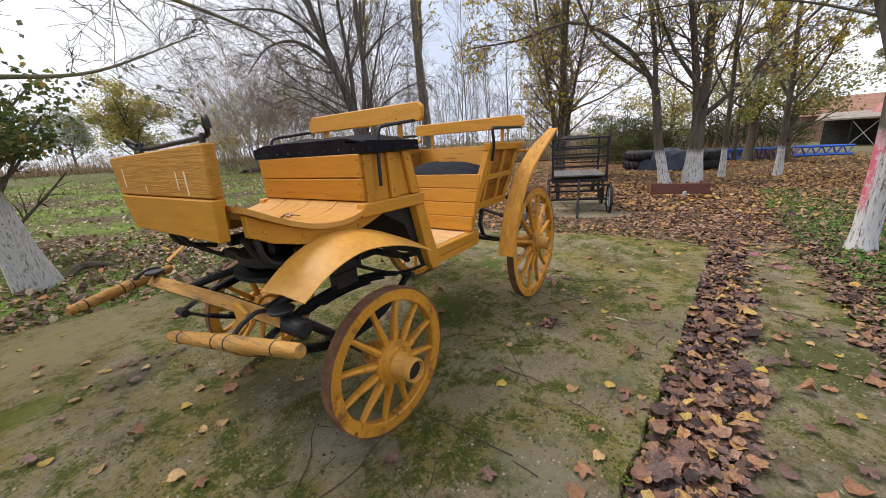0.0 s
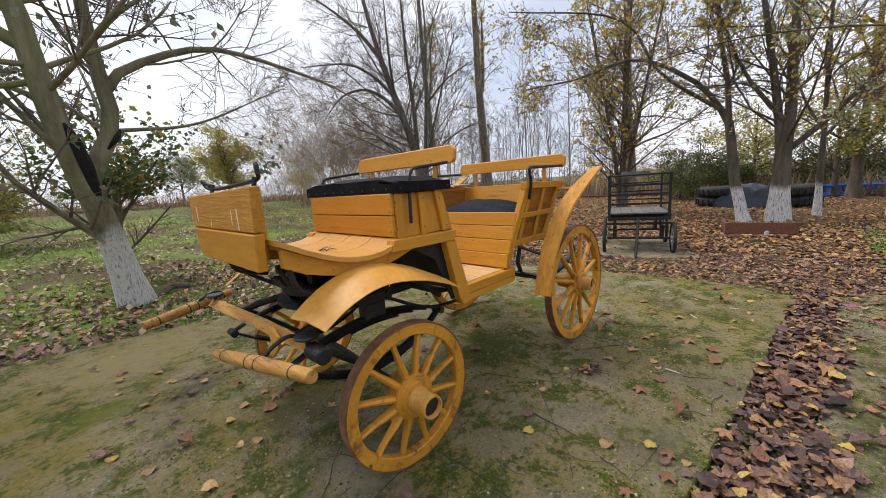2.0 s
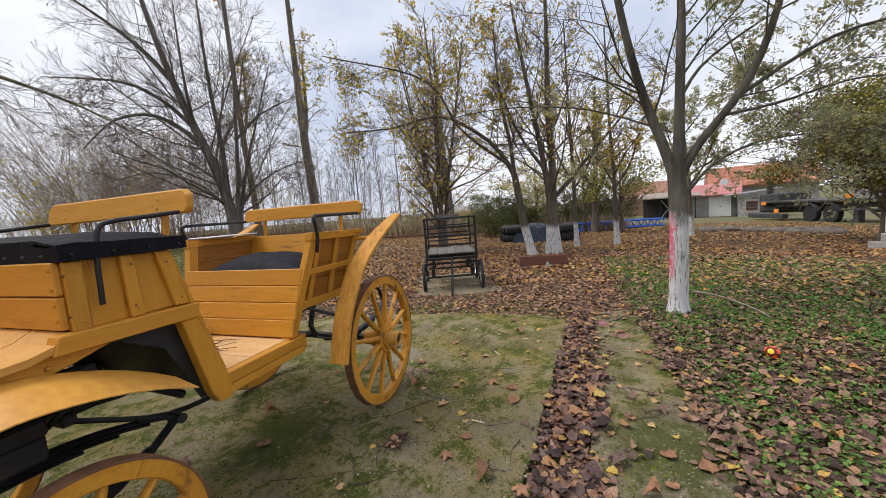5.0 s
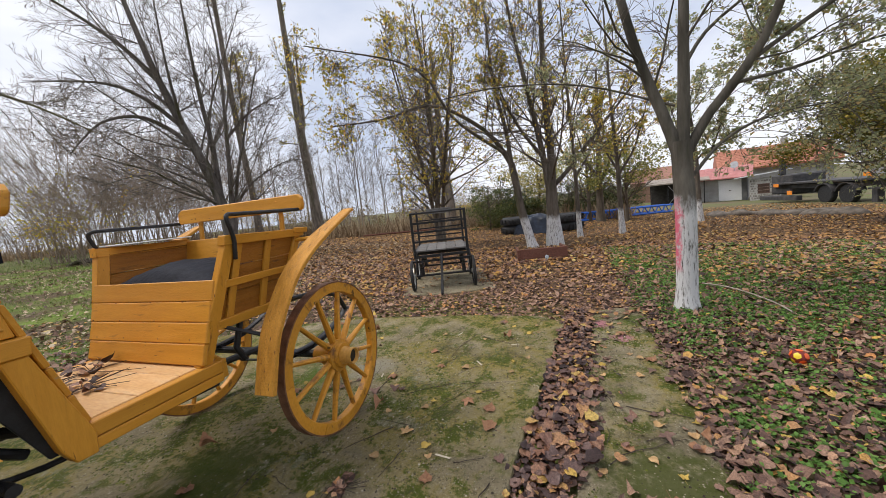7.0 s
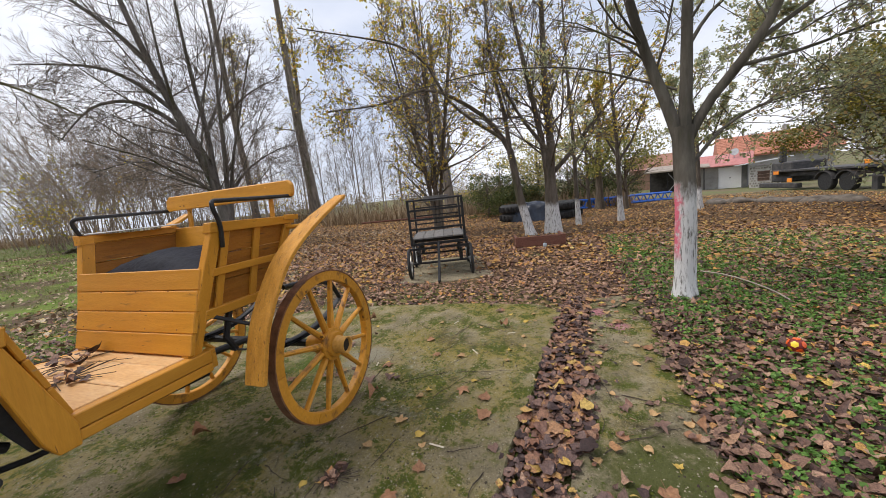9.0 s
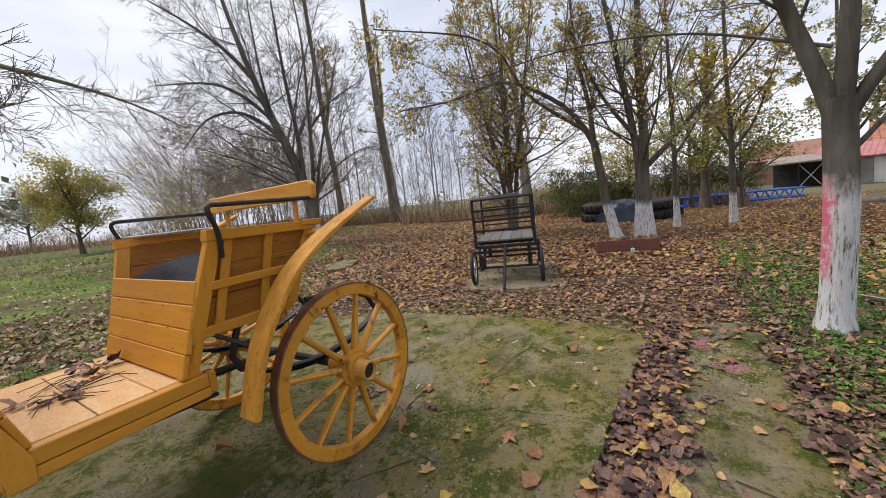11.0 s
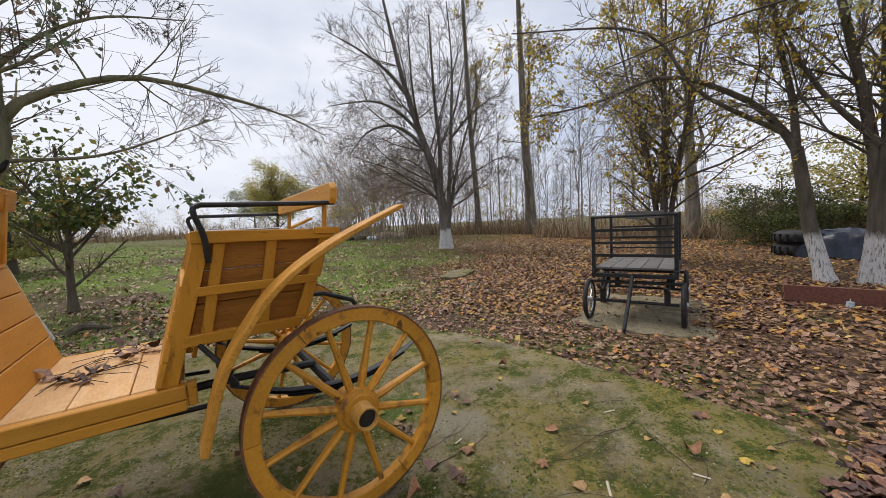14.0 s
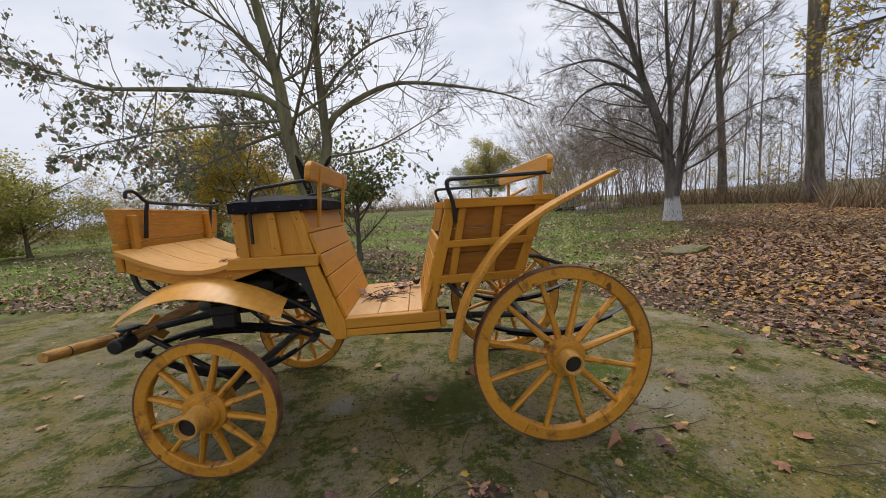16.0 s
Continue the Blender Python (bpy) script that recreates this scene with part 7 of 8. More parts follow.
for x in (4.4, 5.75, 8.9, 10.2):
    w = new("wheel")
    w.parent = t
    w.matrix_basis = pose(x, 0.2, 0.50)
    tagged(w, "dirty lorry wheel")
    child("tyre", lathe([(-0.15, 0.28), (-0.15, 0.45), (-0.11, 0.50), (0.11, 0.50), (0.15, 0.45), (0.15, 0.28)], 28), rubber, w, "", True)
    child("rim", lathe([(-0.10, 0.275), (-0.11, 0.20), (-0.05, 0.12), (-0.14, 0.09), (-0.14, 0.02)], 22), grey_paint, w, "", True)
    child("mudguard", prism([(x + 0.62 * math.cos(a), 0.5 + 0.60 * math.sin(a)) for a in np.linspace(0.25, 2.9, 12)] + [(x + 0.58 * math.cos(a), 0.5 + 0.56 * math.sin(a)) for a in np.linspace(2.9, 0.25, 12)], "y", -0.05, 0.45, 0), steel_dark, t, "dark mudguard")
for x0, x1 in ((6.9, 8.1), (8.15, 9.5), (9.6, 11.2)):
    child("side_board", box(x0, x1, -0.02, 0.03, 1.28, 1.72, 0.01), grey_paint, t, "dirty pale grey side board")
for x, z in ((0.6, 1.0), (6.75, 1.34), (9.45, 1.48), (11.3, 1.4)):
    child("marker_lamp", box(x, x + 0.45, -0.06, -0.021, z, z + 0.2, 0.01), lamp_orange, t, "orange marker lamp")
child("bumper", box(-0.7, 2.6, -0.1, 0.25, 0.15, 0.45, 0.04), steel_dark, t, "dark bumper beam")
child("engine_box", box(-0.2, 1.6, 0.3, 2.2, 0.5, 1.75, 0.08), steel_dark, t)
child("crane_column", box(0.5, 0.75, 0.3, 0.6, 1.75, 2.7, 0.03), steel_dark, t)
child("tail_lamp", box(1.9, 2.3, -0.14, -0.11, 0.5, 0.75, 0.02), lamp_orange, t, "orange tail lamp")
child("stand", box(7.0, 7.3, 0.1, 0.4, 0.0, 0.85, 0.02), steel_dark, t)
child("beam", box(7.0, 9.9, -0.06, 0.0, 0.72, 0.80, 0.01), steel_dark, t)
wb = sited("whitewashed_block", -33.7, 13.9, "flaking whitewashed block standing on a low wall", "block", 0, -0.42)
child("body", box(-0.25, 0.45, -0.05, 0.4, 0.0, 0.46, 0.03), mat("flaking_whitewash", (0.50, 0.50, 0.46), (0.62, 0.62, 0.58), 5, 0.9, 0.5, 30, 0, (1, 1, 1), (0.20, 0.19, 0.15), (0.55, 0.68)), wb)
e = empty("block_wall", (10.0, -8.55, gz(10, -8.55)), "low wall of grey concrete blocks", "wall", rz=math.degrees(math.atan2(-9.19 + 8.56, 9.61 - 9.96)))
for r_ in range(2):
    for k in range(5):
        child("block", box(0.42 * k + 0.21 * r_, 0.42 * k + 0.21 * r_ + 0.405, -0.1, 0.1, 0.21 * r_, 0.21 * r_ + 0.2, 0.008), plaster, e)
for k, (x, y) in enumerate(((17.2, -9.2), (16.6, -9.7), (17.9, -8.4), (16.0, -10.2), (18.4, -7.7), (15.2, -10.4))):
    bb = ball((0, 0, 0), 0.5, 3, squash=(1.3, 0.9, 0.45))
    for v in bb.verts:
        v.co *= 1 + 0.35 * noise.noise(v.co * 2 + Vector((k, 0, 0)))
    ob = lone("rubble_mound", bb, mat("earth_and_rubble", (0.08, 0.065, 0.05), (0.2, 0.17, 0.14), 4, 0.95, 0.8), "heap of earth and rubble at the yard's edge", "mound", "rubble mounds", smooth=True)
    ob.matrix_basis = pose(x, y, gz(x, y) + 0.05, 0, 0, 40 * k)

# ---- meadow clutter ----
for k, (x, y, s, rz) in enumerate(((10.3, 20.2, 1.3, 0), (11.2, 19.6, 1.0, 50))):
    bb = ball((0, 0, 0), 0.6, 3, squash=(1.4, 0.9, 0.45))
    for v in bb.verts:
        v.co *= 1 + 0.3 * noise.noise(v.co * 2 + Vector((k + 9, 0, 0)))
    ob = lone("earth_mound", bb, mat("pale_sandy_earth", (0.22, 0.17, 0.12), (0.32, 0.26, 0.2), 4, 0.95, 0.6), "pale mound of sandy earth on the meadow", "mound", smooth=True)
    ob.matrix_basis = pose(x, y, gz(x, y) + 0.1, 0, 0, rz) @ Matrix.Scale(s, 4)
bb = ball((0, 0, 0), 0.3, 3, squash=(1.5, 0.8, 0.55))
for v in bb.verts:
    v.co *= 1 + 0.25 * noise.noise(v.co * 5)
ob = lone("plastic_sack", bb, mat("blue_white_sack", (0.45, 0.5, 0.6), (0.7, 0.72, 0.75), 6, 0.5, 0.3), "crumpled blue and white plastic sack", "sack", smooth=True)
ob.matrix_basis = pose(9.4, 20.0, gz(9.4, 20) + 0.12)
for k in range(7):
    x, y = 8.4 + 0.1 * k, 20.6 - 0.06 * k
    pts = [(x - 0.6, y - 0.2 + 0.05 * k, gz(x, y) + 0.08 + 0.05 * (k % 4)), (x, y, gz(x, y) + 0.14 + 0.06 * (k % 3)), (x + 0.7, y + 0.3 - 0.08 * k, gz(x, y) + 0.09 + 0.03 * k)]
    lone("log", tube(pts, [0.05, 0.06, 0.045], 7), bark_dark, "dark cut branch on a brushwood pile", "log", "brushwood pile", smooth=True)
x, y = polar(99.2, 30)
for k in range(9):
    zz = gz(x, y) + 0.12 + 0.1 * (k // 3)
    pts = [(x - 0.7, y + 0.13 * (k % 3), zz), (x + 0.7, y + 0.13 * (k % 3) + 0.05, zz + 0.02)]
    lone("log", tube(pts, [0.07, 0.065], 8), bark_dark, "dark log in a low stack on the meadow", "log", "log stack")
lone("fallen_branch", tube(smooth_path([(3.42, -2.80, 0.05), (3.15, -2.95, 0.07), (2.9, -3.07, 0.06), (2.5, -3.14, 0.06), (2.28, -3.17, 0.04)], 4), 0.007, 6), mat("pale_dry_branch", (0.30, 0.25, 0.2), (0.42, 0.36, 0.3), 12, 0.8, 0.3), "pale dry branch lying in the weeds", "branch", smooth=True)
lone("fence_rail", tube([(15.6, 9.6, gz(15.6, 9.6) + 0.15), (18.2, 6.2, gz(18.2, 6.2) + 0.15)], 0.05, 6), red_board, "long low red-brown rail at the clearing's edge", "rail", smooth=True)
# old root beside the leaning tree
lone("tree_root", tube(smooth_path([(-2.0, 5.55, -0.02), (-1.85, 5.6, 0.10), (-1.65, 5.65, 0.08), (-1.45, 5.7, -0.02)], 4), [0.07, 0.07, 0.065, 0.06, 0.06, 0.055, 0.05, 0.045, 0.04, 0.04, 0.03, 0.03, 0.03], 8), bark_dark, "dark gnarled root beside the leaning tree", "root", smooth=True)


# dark hedge behind the tyres and the girders
lm_hedge = leaf_material("hedge_leaves", [(0, (0.035, 0.055, 0.022)), (0.6, (0.085, 0.11, 0.038)), (0.92, (0.17, 0.17, 0.055)), (1, (0.34, 0.25, 0.06))])
for az, far, h, w in ((10.2, 20.5, 2.9, 1.5), (6.6, 22.5, 2.2, 1.4), (0.2, 25.0, 3.2, 1.9), (-3.4, 25.5, 3.0, 1.8), (-6.4, 26.0, 2.4, 1.6)):
    leafy(polar(az, far), h, w, lm_hedge, "dark green hedge shrub behind the old tyres", 3600, 0.11, "leafy_bush", "bush")


# ---- fallen leaves, grass and weeds ----
LITTER = [(0.0, (0.026, 0.016, 0.014)), (0.22, (0.075, 0.043, 0.034)), (0.48, (0.145, 0.082, 0.060)), (0.72, (0.225, 0.135, 0.095)), (0.88, (0.31, 0.19, 0.125)), (0.96, (0.40, 0.20, 0.065)), (1.0, (0.48, 0.34, 0.08))]
LITTER_FAR = [(0.0, (0.045, 0.026, 0.018)), (0.18, (0.15, 0.08, 0.042)), (0.42, (0.31, 0.17, 0.075)), (0.7, (0.44, 0.25, 0.10)), (0.88, (0.50, 0.26, 0.06)), (1.0, (0.54, 0.41, 0.15))]
DAMP = [(0.0, (0.028, 0.018, 0.017)), (0.22, (0.075, 0.046, 0.042)), (0.42, (0.145, 0.092, 0.078)), (0.62, (0.18, 0.086, 0.054)), (0.83, (0.265, 0.148, 0.094)), (0.94, (0.35, 0.185, 0.075)), (1.0, (0.44, 0.31, 0.09))]
MIXED = [(0.0, (0.034, 0.020, 0.017)), (0.2, (0.11, 0.060, 0.045)), (0.45, (0.21, 0.118, 0.082)), (0.7, (0.31, 0.185, 0.125)), (0.86, (0.39, 0.25, 0.17)), (0.95, (0.46, 0.20, 0.065)), (1.0, (0.52, 0.36, 0.08))]
lm_mixed = leaf_material("mixed_brown_fallen_leaves", MIXED, 0.55, 0.1, 0.6)
lm_pale = leaf_material("pale_fallen_leaves", [(0.0, (0.10, 0.06, 0.04)), (0.3, (0.24, 0.16, 0.10)), (0.7, (0.38, 0.28, 0.18)), (1.0, (0.52, 0.42, 0.28))], 0.6, 0.12)
lm_litter, lm_litter_far, lm_damp = leaf_material("brown_fallen_leaves", LITTER, 0.5, 0.1, 0.6), leaf_material("golden_fallen_leaves", LITTER_FAR, 0.7, 0.12), leaf_material("damp_fallen_leaves", DAMP, 0.42, 0.08, 0.6)


def lobed(n, lobes):
    """The outline of a leaf: rounded with a tip, or lobed."""
    a = np.linspace(0, 2 * np.pi, n, endpoint=False)
    tip = np.exp(-((np.minimum(a, 2 * np.pi - a)) / 0.32) ** 2)
    r = 0.39 + 0.02 * np.cos(a) - 0.03 * np.cos(2 * a) + 0.12 * tip + (0.05 * np.cos(5 * a) if lobes else 0.0)
    return np.stack([r * np.cos(a), r * np.sin(a) * 0.9], -1)


def litter(rng, pos, size, n, lobes=False, curl=0.35, tilt=0.35):
    """Curled dead leaves lying at pos: a fan of n points each."""
    N = len(pos)
    o = lobed(n, lobes)
    yaw = rng.random(N) * 2 * np.pi
    tx, ty = rng.normal(size=N) * tilt, rng.normal(size=N) * tilt
    k1, k2 = rng.normal(size=N) * curl, rng.normal(size=N) * curl * 0.6
    x, y = o[None, :, 0] * (0.85 + 0.3 * rng.random((N, 1))), o[None, :, 1] * (0.75 + 0.5 * rng.random((N, 1)))
    rag = 1 + 0.07 * rng.normal(size=(N, n))
    x, y = x * rag, y * rag
    z = k1[:, None] * x * x * 2 + k2[:, None] * y * y * 2 + 0.05 * rng.normal(size=(N, n)) + tx[:, None] * x + ty[:, None] * y
    z0 = np.zeros((N, 1))
    X = np.concatenate([z0, np.cos(yaw)[:, None] * x - np.sin(yaw)[:, None] * y], 1)
    Y = np.concatenate([z0, np.sin(yaw)[:, None] * x + np.cos(yaw)[:, None] * y], 1)
    Z = np.concatenate([z0, z], 1)
    s = (size * (0.6 + 0.75 * rng.random(N)))[:, None]
    Z = (Z - Z.min(1, keepdims=True) * 0.75) * s
    v = np.stack([X * s, Y * s, Z], -1) + pos[:, None]
    b = (np.arange(N) * (n + 1))[:, None, None]
    i = np.arange(n)
    f = np.stack([np.zeros(n, int), 1 + i, 1 + (i + 1) % n], -1)[None] + b
    return v.reshape(-1, 3), f.reshape(-1, 3)


def clump(x, y, s=1.0):
    return noise.noise((x * s, y * s, 3.7))


def scatter(rng, n, x0, x1, y0, y1, keep, z=None, lift=0.02):
    """n tries in a rectangle; keep(x, y) gives the chance to stay."""
    p = np.stack([x0 + (x1 - x0) * rng.random(n), y0 + (y1 - y0) * rng.random(n)], -1)
    chance = rng.random(n)
    up = rng.random(n)
    out = []
    for (x, y), c, u in zip(p.tolist(), chance, up):
        if c < keep(x, y):
            out.append((x, y, (ground_height(x, y) if z is None else z) + lift * u))
    return np.array(out) if out else np.zeros((0, 3))


def far_edge(x):
    """The slab's edge towards the meadow."""
    return 3.5 - 0.16 * (x + 2) if x < -2 else (3.5 - 0.08 * (x + 2) if x < 1.2 else 3.2 - 1.8 * (x - 1.2))


def on_slab(x, y):
    return x < 2.12 - 0.1 * max(0, y - 0.4) and edge_y(x) < y < far_edge(x)


def on_path(x, y):
    return x < 2.5 and -0.75 - 0.0588 * (x + 9) > y > -1.7 - 0.026 * (x + 9)


rng = np.random.default_rng(21)


def stuff(name, pieces, material, label, category):
    return tagged(new(name, fast_mesh(name, *gather(pieces), material)), label, category, kind="stuff")


# the strip between slab and path
p1 = scatter(rng, 24000, -4.5, 2.4, -1.75, -0.6, lambda x, y: 1.0 if -0.75 - 0.0588 * (x + 9) - 0.07 + 0.16 * clump(x, y, 2.3) < y < edge_y(x) + 0.015 else (0.05 if -0.75 - 0.0588 * (x + 9) - 0.30 < y < edge_y(x) else 0), 0.0, 0.05)
stuff("leaf_strip", [litter(rng, p1[::2], 0.018 + 0.045 * rng.random(len(p1[::2])) ** 1.4, 8, False, 0.4, 0.3), litter(rng, p1[1::5] + np.array([0, 0, 0.010]), 0.042 + 0.055 * rng.random(len(p1[1::5])) ** 1.3, 14, False, 0.4, 0.10)], lm_damp, "damp brown leaves packed along the slab's edge", "fallen leaves")
# leaves blown over both rims of the path


def rims(x, y):
    top, low = -0.75 - 0.0588 * (x + 9), -1.7 - 0.026 * (x + 9)
    d = min(top - y, y - low)
    return (0.9 if d < 0.05 else 0.34 * math.exp(-(d - 0.05) / 0.09) * (0.6 + 1.2 * clump(x, y, 2.0))) if d > -0.12 else 0


p1b = scatter(rng, 9000, -3.0, 2.6, -2.2, -0.9, rims, 0.027, 0.012)
stuff("leaf_strip", [litter(rng, p1b, 0.024 + 0.05 * rng.random(len(p1b)) ** 1.5, 10, False, 0.45, 0.15)], lm_litter, "brown leaves strewn along the rims of the path", "fallen leaves")
# carpet under the trees


def carpet(x, y):
    if on_slab(x, y) or (on_path(x, y) and x < 2.3):
        return 0.03 + 0.22 * max(0, x - 1.45) if x > 0.9 and on_slab(x, y) else 0.0
    if 3.25 < x < 5.3 and 0.1 < y - 0.35 * (x - 3.7) < 1.35:
        return 0.12
    g = 0.75 + 0.6 * clump(x, y, 0.6)
    if x < 0.5:
        g *= max(0, 1 + 0.22 * (x - 0.5))
    if y > 2.2 + 0.9 * (x - 2):
        g *= max(0.12, 1 - 0.35 * (y - 2.2 - 0.9 * (x - 2)))
    if y < -2.0:
        g *= 1.05
    return g


p2 = scatter(rng, 135000, -5.5, 8.5, -6.5, 7.5, carpet, None, 0.03)
near = p2[np.hypot(p2[:, 0] + 1, p2[:, 1] + 1.3) < 5.2]
rest = p2[np.hypot(p2[:, 0] + 1, p2[:, 1] + 1.3) >= 5.2]
beside = scatter(rng, 11500, -3.2, 3.4, -3.7, -1.85, lambda x, y: 0 if on_path(x, y) else max(0.1, 0.75 + 0.9 * clump(x, y + 7, 0.9) + 0.6 * (y + 2.6)), None, 0.035)
stuff("leaf_carpet", [litter(rng, near, 0.026 + 0.045 * rng.random(len(near)) ** 1.3, 10, False, 0.5, 0.2)], lm_mixed, "thick carpet of reddish brown fallen leaves", "fallen leaves")
stuff("leaf_carpet", [litter(rng, beside, 0.028 + 0.048 * rng.random(len(beside)) ** 1.4, 11, False, 0.5, 0.2)], lm_litter, "damp dark brown fallen leaves among the weeds", "fallen leaves")
stuff("leaf_carpet", [litter(rng, rest[::2], np.full(len(rest[::2]), 0.074), 6, False, 0.35, 0.2)], lm_litter_far, "carpet of golden-brown fallen leaves round the cart", "fallen leaves")
stuff("leaf_carpet", [litter(rng, rest[1::2], np.full(len(rest[1::2]), 0.074), 6, False, 0.4, 0.25)], lm_mixed, "carpet of dull brown fallen leaves round the cart", "fallen leaves")
p3 = scatter(rng, 70000, 7.5, 26, -14, 16, lambda x, y: max(0.05, 0.75 + 0.6 * clump(x, y, 0.4) - (0.14 * max(0, y - 0.8 * x) if y > 0.8 * x else 0)) * (1.1 - x / 40), None, 0.03)
stuff("leaf_carpet", [litter(rng, p3, np.full(len(p3), 0.088), 4, False, 0.35, 0.25)], lm_litter_far, "golden fallen leaves under the trees", "fallen leaves")
# leaves strewn over the meadow
p4 = scatter(rng, 42000, -13, 12, 3.0, 22, lambda x, y: 0 if on_slab(x, y) else max(0.12, 0.68 + 0.7 * clump(x, y, 0.5) - 0.035 * (y - 4)), None, 0.03)
stuff("meadow_leaves", [litter(rng, p4, np.full(len(p4), 0.072), 6, False, 0.4, 0.4)], lm_pale, "pale brown leaves strewn over the meadow grass", "fallen leaves")

own = np.random.default_rng(77)
p5 = scatter(own, 12000, -9, 1.2, 3.1, 8.5, lambda x, y: 0 if on_slab(x, y) else max(0, 1.0 - 0.22 * max(0, y - far_edge(x) - 0.3) + 0.9 * clump(x + 3, y, 0.9)) * 0.75, None, 0.035)
stuff("meadow_leaves", [litter(own, p5, 0.045 + 0.05 * own.random(len(p5)), 8, False, 0.45, 0.35)], lm_mixed, "brown leaves lying thick along the slab's far rim", "fallen leaves")

# grass
lm_grass = leaf_material("grass_blades", [(0, (0.08, 0.135, 0.026)), (0.55, (0.145, 0.215, 0.05)), (0.85, (0.24, 0.25, 0.08)), (1, (0.40, 0.34, 0.16))], 0.6, 0.35)
lm_weed = leaf_material("low_weeds", [(0, (0.065, 0.13, 0.028)), (0.6, (0.13, 0.255, 0.05)), (1, (0.22, 0.36, 0.085))], 0.5, 0.35)


def blades(rng, pos, h):
    """Bent grass blades of three points each, three to a root."""
    pos = np.repeat(pos, 3, 0) + rng.normal(size=(3 * len(pos), 3)) * np.array([0.02, 0.02, 0])
    n = len(pos)
    yaw = rng.random(n) * 2 * np.pi
    d = np.stack([np.cos(yaw), np.sin(yaw), np.zeros(n)], -1)
    s = np.stack([-np.sin(yaw), np.cos(yaw), np.zeros(n)], -1)
    hh = (h * (0.5 + rng.random(n)))[:, None]
    w = 0.0035 + 0.03 * hh
    v = np.stack([pos - s * w, pos + s * w, pos + d * hh * (0.3 + 0.6 * rng.random((n, 1))) + np.array([0, 0, 1.0]) * hh], 1)
    return v.reshape(-1, 3), np.arange(3 * n).reshape(-1, 3)


def meadow(x, y):
    if on_slab(x, y):
        return 0
    return min(1.0, max(0.0, 0.7 + 1.3 * clump(x + 9, y, 0.45)))


g1 = scatter(rng, 26000, -13, 8, 2.6, 14, lambda x, y: meadow(x, y) * (1 if y > 2.6 + 0.8 * (x - 1.5) else 0), None, 0)
g2 = scatter(rng, 26000, -22, 18, 12, 40, lambda x, y: min(1, meadow(x, y) + 0.25) * (1 if y > 0.9 * x else 0.15), None, 0)
stuff("meadow_grass", [blades(rng, g1, np.full(3 * len(g1), 0.055)), blades(rng, g2, np.full(3 * len(g2), 0.085))], lm_grass, "short uneven meadow grass", "grass")
# low weeds on the side of the path and along the slab


def weeds(rng, pos, size):
    n = np.repeat(pos, 7, 0) + rng.normal(size=(7 * len(pos), 3)) * np.array([0.028, 0.028, 0.008])
    n[:, 2] += 0.018
    return flakes(rng, n, np.full(len(n), size), 0.45, 0.2, -0.1, 0.9)


w1 = scatter(rng, 21000, -4, 7.5, -6.5, -1.95, lambda x, y: 0 if on_path(x, y) else max(0, 0.7 + 1.5 * clump(x, y + 20, 0.7) + 0.10 * (-2.4 - y)), None, 0.01)
w2 = scatter(rng, 2600, -8, 1.5, 3.2, 6.5, lambda x, y: 0 if on_slab(x, y) else max(0, 0.75 - 0.5 * abs(y - far_edge(x) - 0.4) + 0.6 * clump(x, y, 0.8)), None, 0.01)
w3 = scatter(rng, 200, 2.1, 2.9, -1.6, 0.9, lambda x, y: max(0, clump(x * 2, y * 2, 1.1)), None, 0.01)
w4 = scatter(rng, 700, 1.9, 3.2, -3.1, -1.9, lambda x, y: 0 if on_path(x, y) else 0.9 - abs(math.hypot(x - 2.5, y + 2.4) - 0.25) * 1.5, None, 0.01)
stuff("low_weeds", [weeds(rng, p, 0.025) for p in (w1, w2, w3, w4) if len(p)], lm_weed, "low green clover and weeds between the leaves", "weeds")
# withered reeds and brambles along the back of the clearing
lm_reed = leaf_material("dry_reed", [(0, (0.16, 0.105, 0.06)), (0.6, (0.28, 0.20, 0.12)), (1, (0.40, 0.31, 0.20))], 0.8, 0.2)
reeds = []
for k in range(5200):
    az = 58 - 66 * rng.random()
    d = 21.5 + 5 * rng.random() + (5 if az > 38 else 0)
    x, y = polar(az, d)
    reeds.append((x, y, gz(x, y)))
for k in range(5200):
    az = 62 + 95 * rng.random()
    d = 36 + 7 * rng.random()
    x, y = polar(az, d)
    reeds.append((x, y, gz(x, y)))
reeds = np.array(reeds)
stuff("dry_reeds", [blades(rng, reeds, 0.35 + 0.65 * rng.random(3 * len(reeds)) ** 2)], lm_reed, "band of withered reeds and brambles", "reeds")


def nubs(rng, pos, r, flat):
    """Low four-faced lumps."""
    n = len(pos)
    yaw = rng.random(n) * 6.28
    d = np.array([[1, 0, -0.4], [0, 1, -0.4], [-1, 0, -0.4], [0, -1, -0.4], [0, 0, 1]], float)[None] * (0.7 + 0.6 * rng.random((n, 5, 1)))
    c, s = np.cos(yaw)[:, None], np.sin(yaw)[:, None]
    v = np.stack([c * d[..., 0] - s * d[..., 1], s * d[..., 0] + c * d[..., 1], d[..., 2] * flat], -1) * (r * (0.5 + rng.random(n)))[:, None, None] + pos[:, None]
    f = np.array([[0, 1, 4], [1, 2, 4], [2, 3, 4], [3, 0, 4]])[None] + (np.arange(n) * 5)[:, None, None]
    return v.reshape(-1, 3), f.reshape(-1, 3)


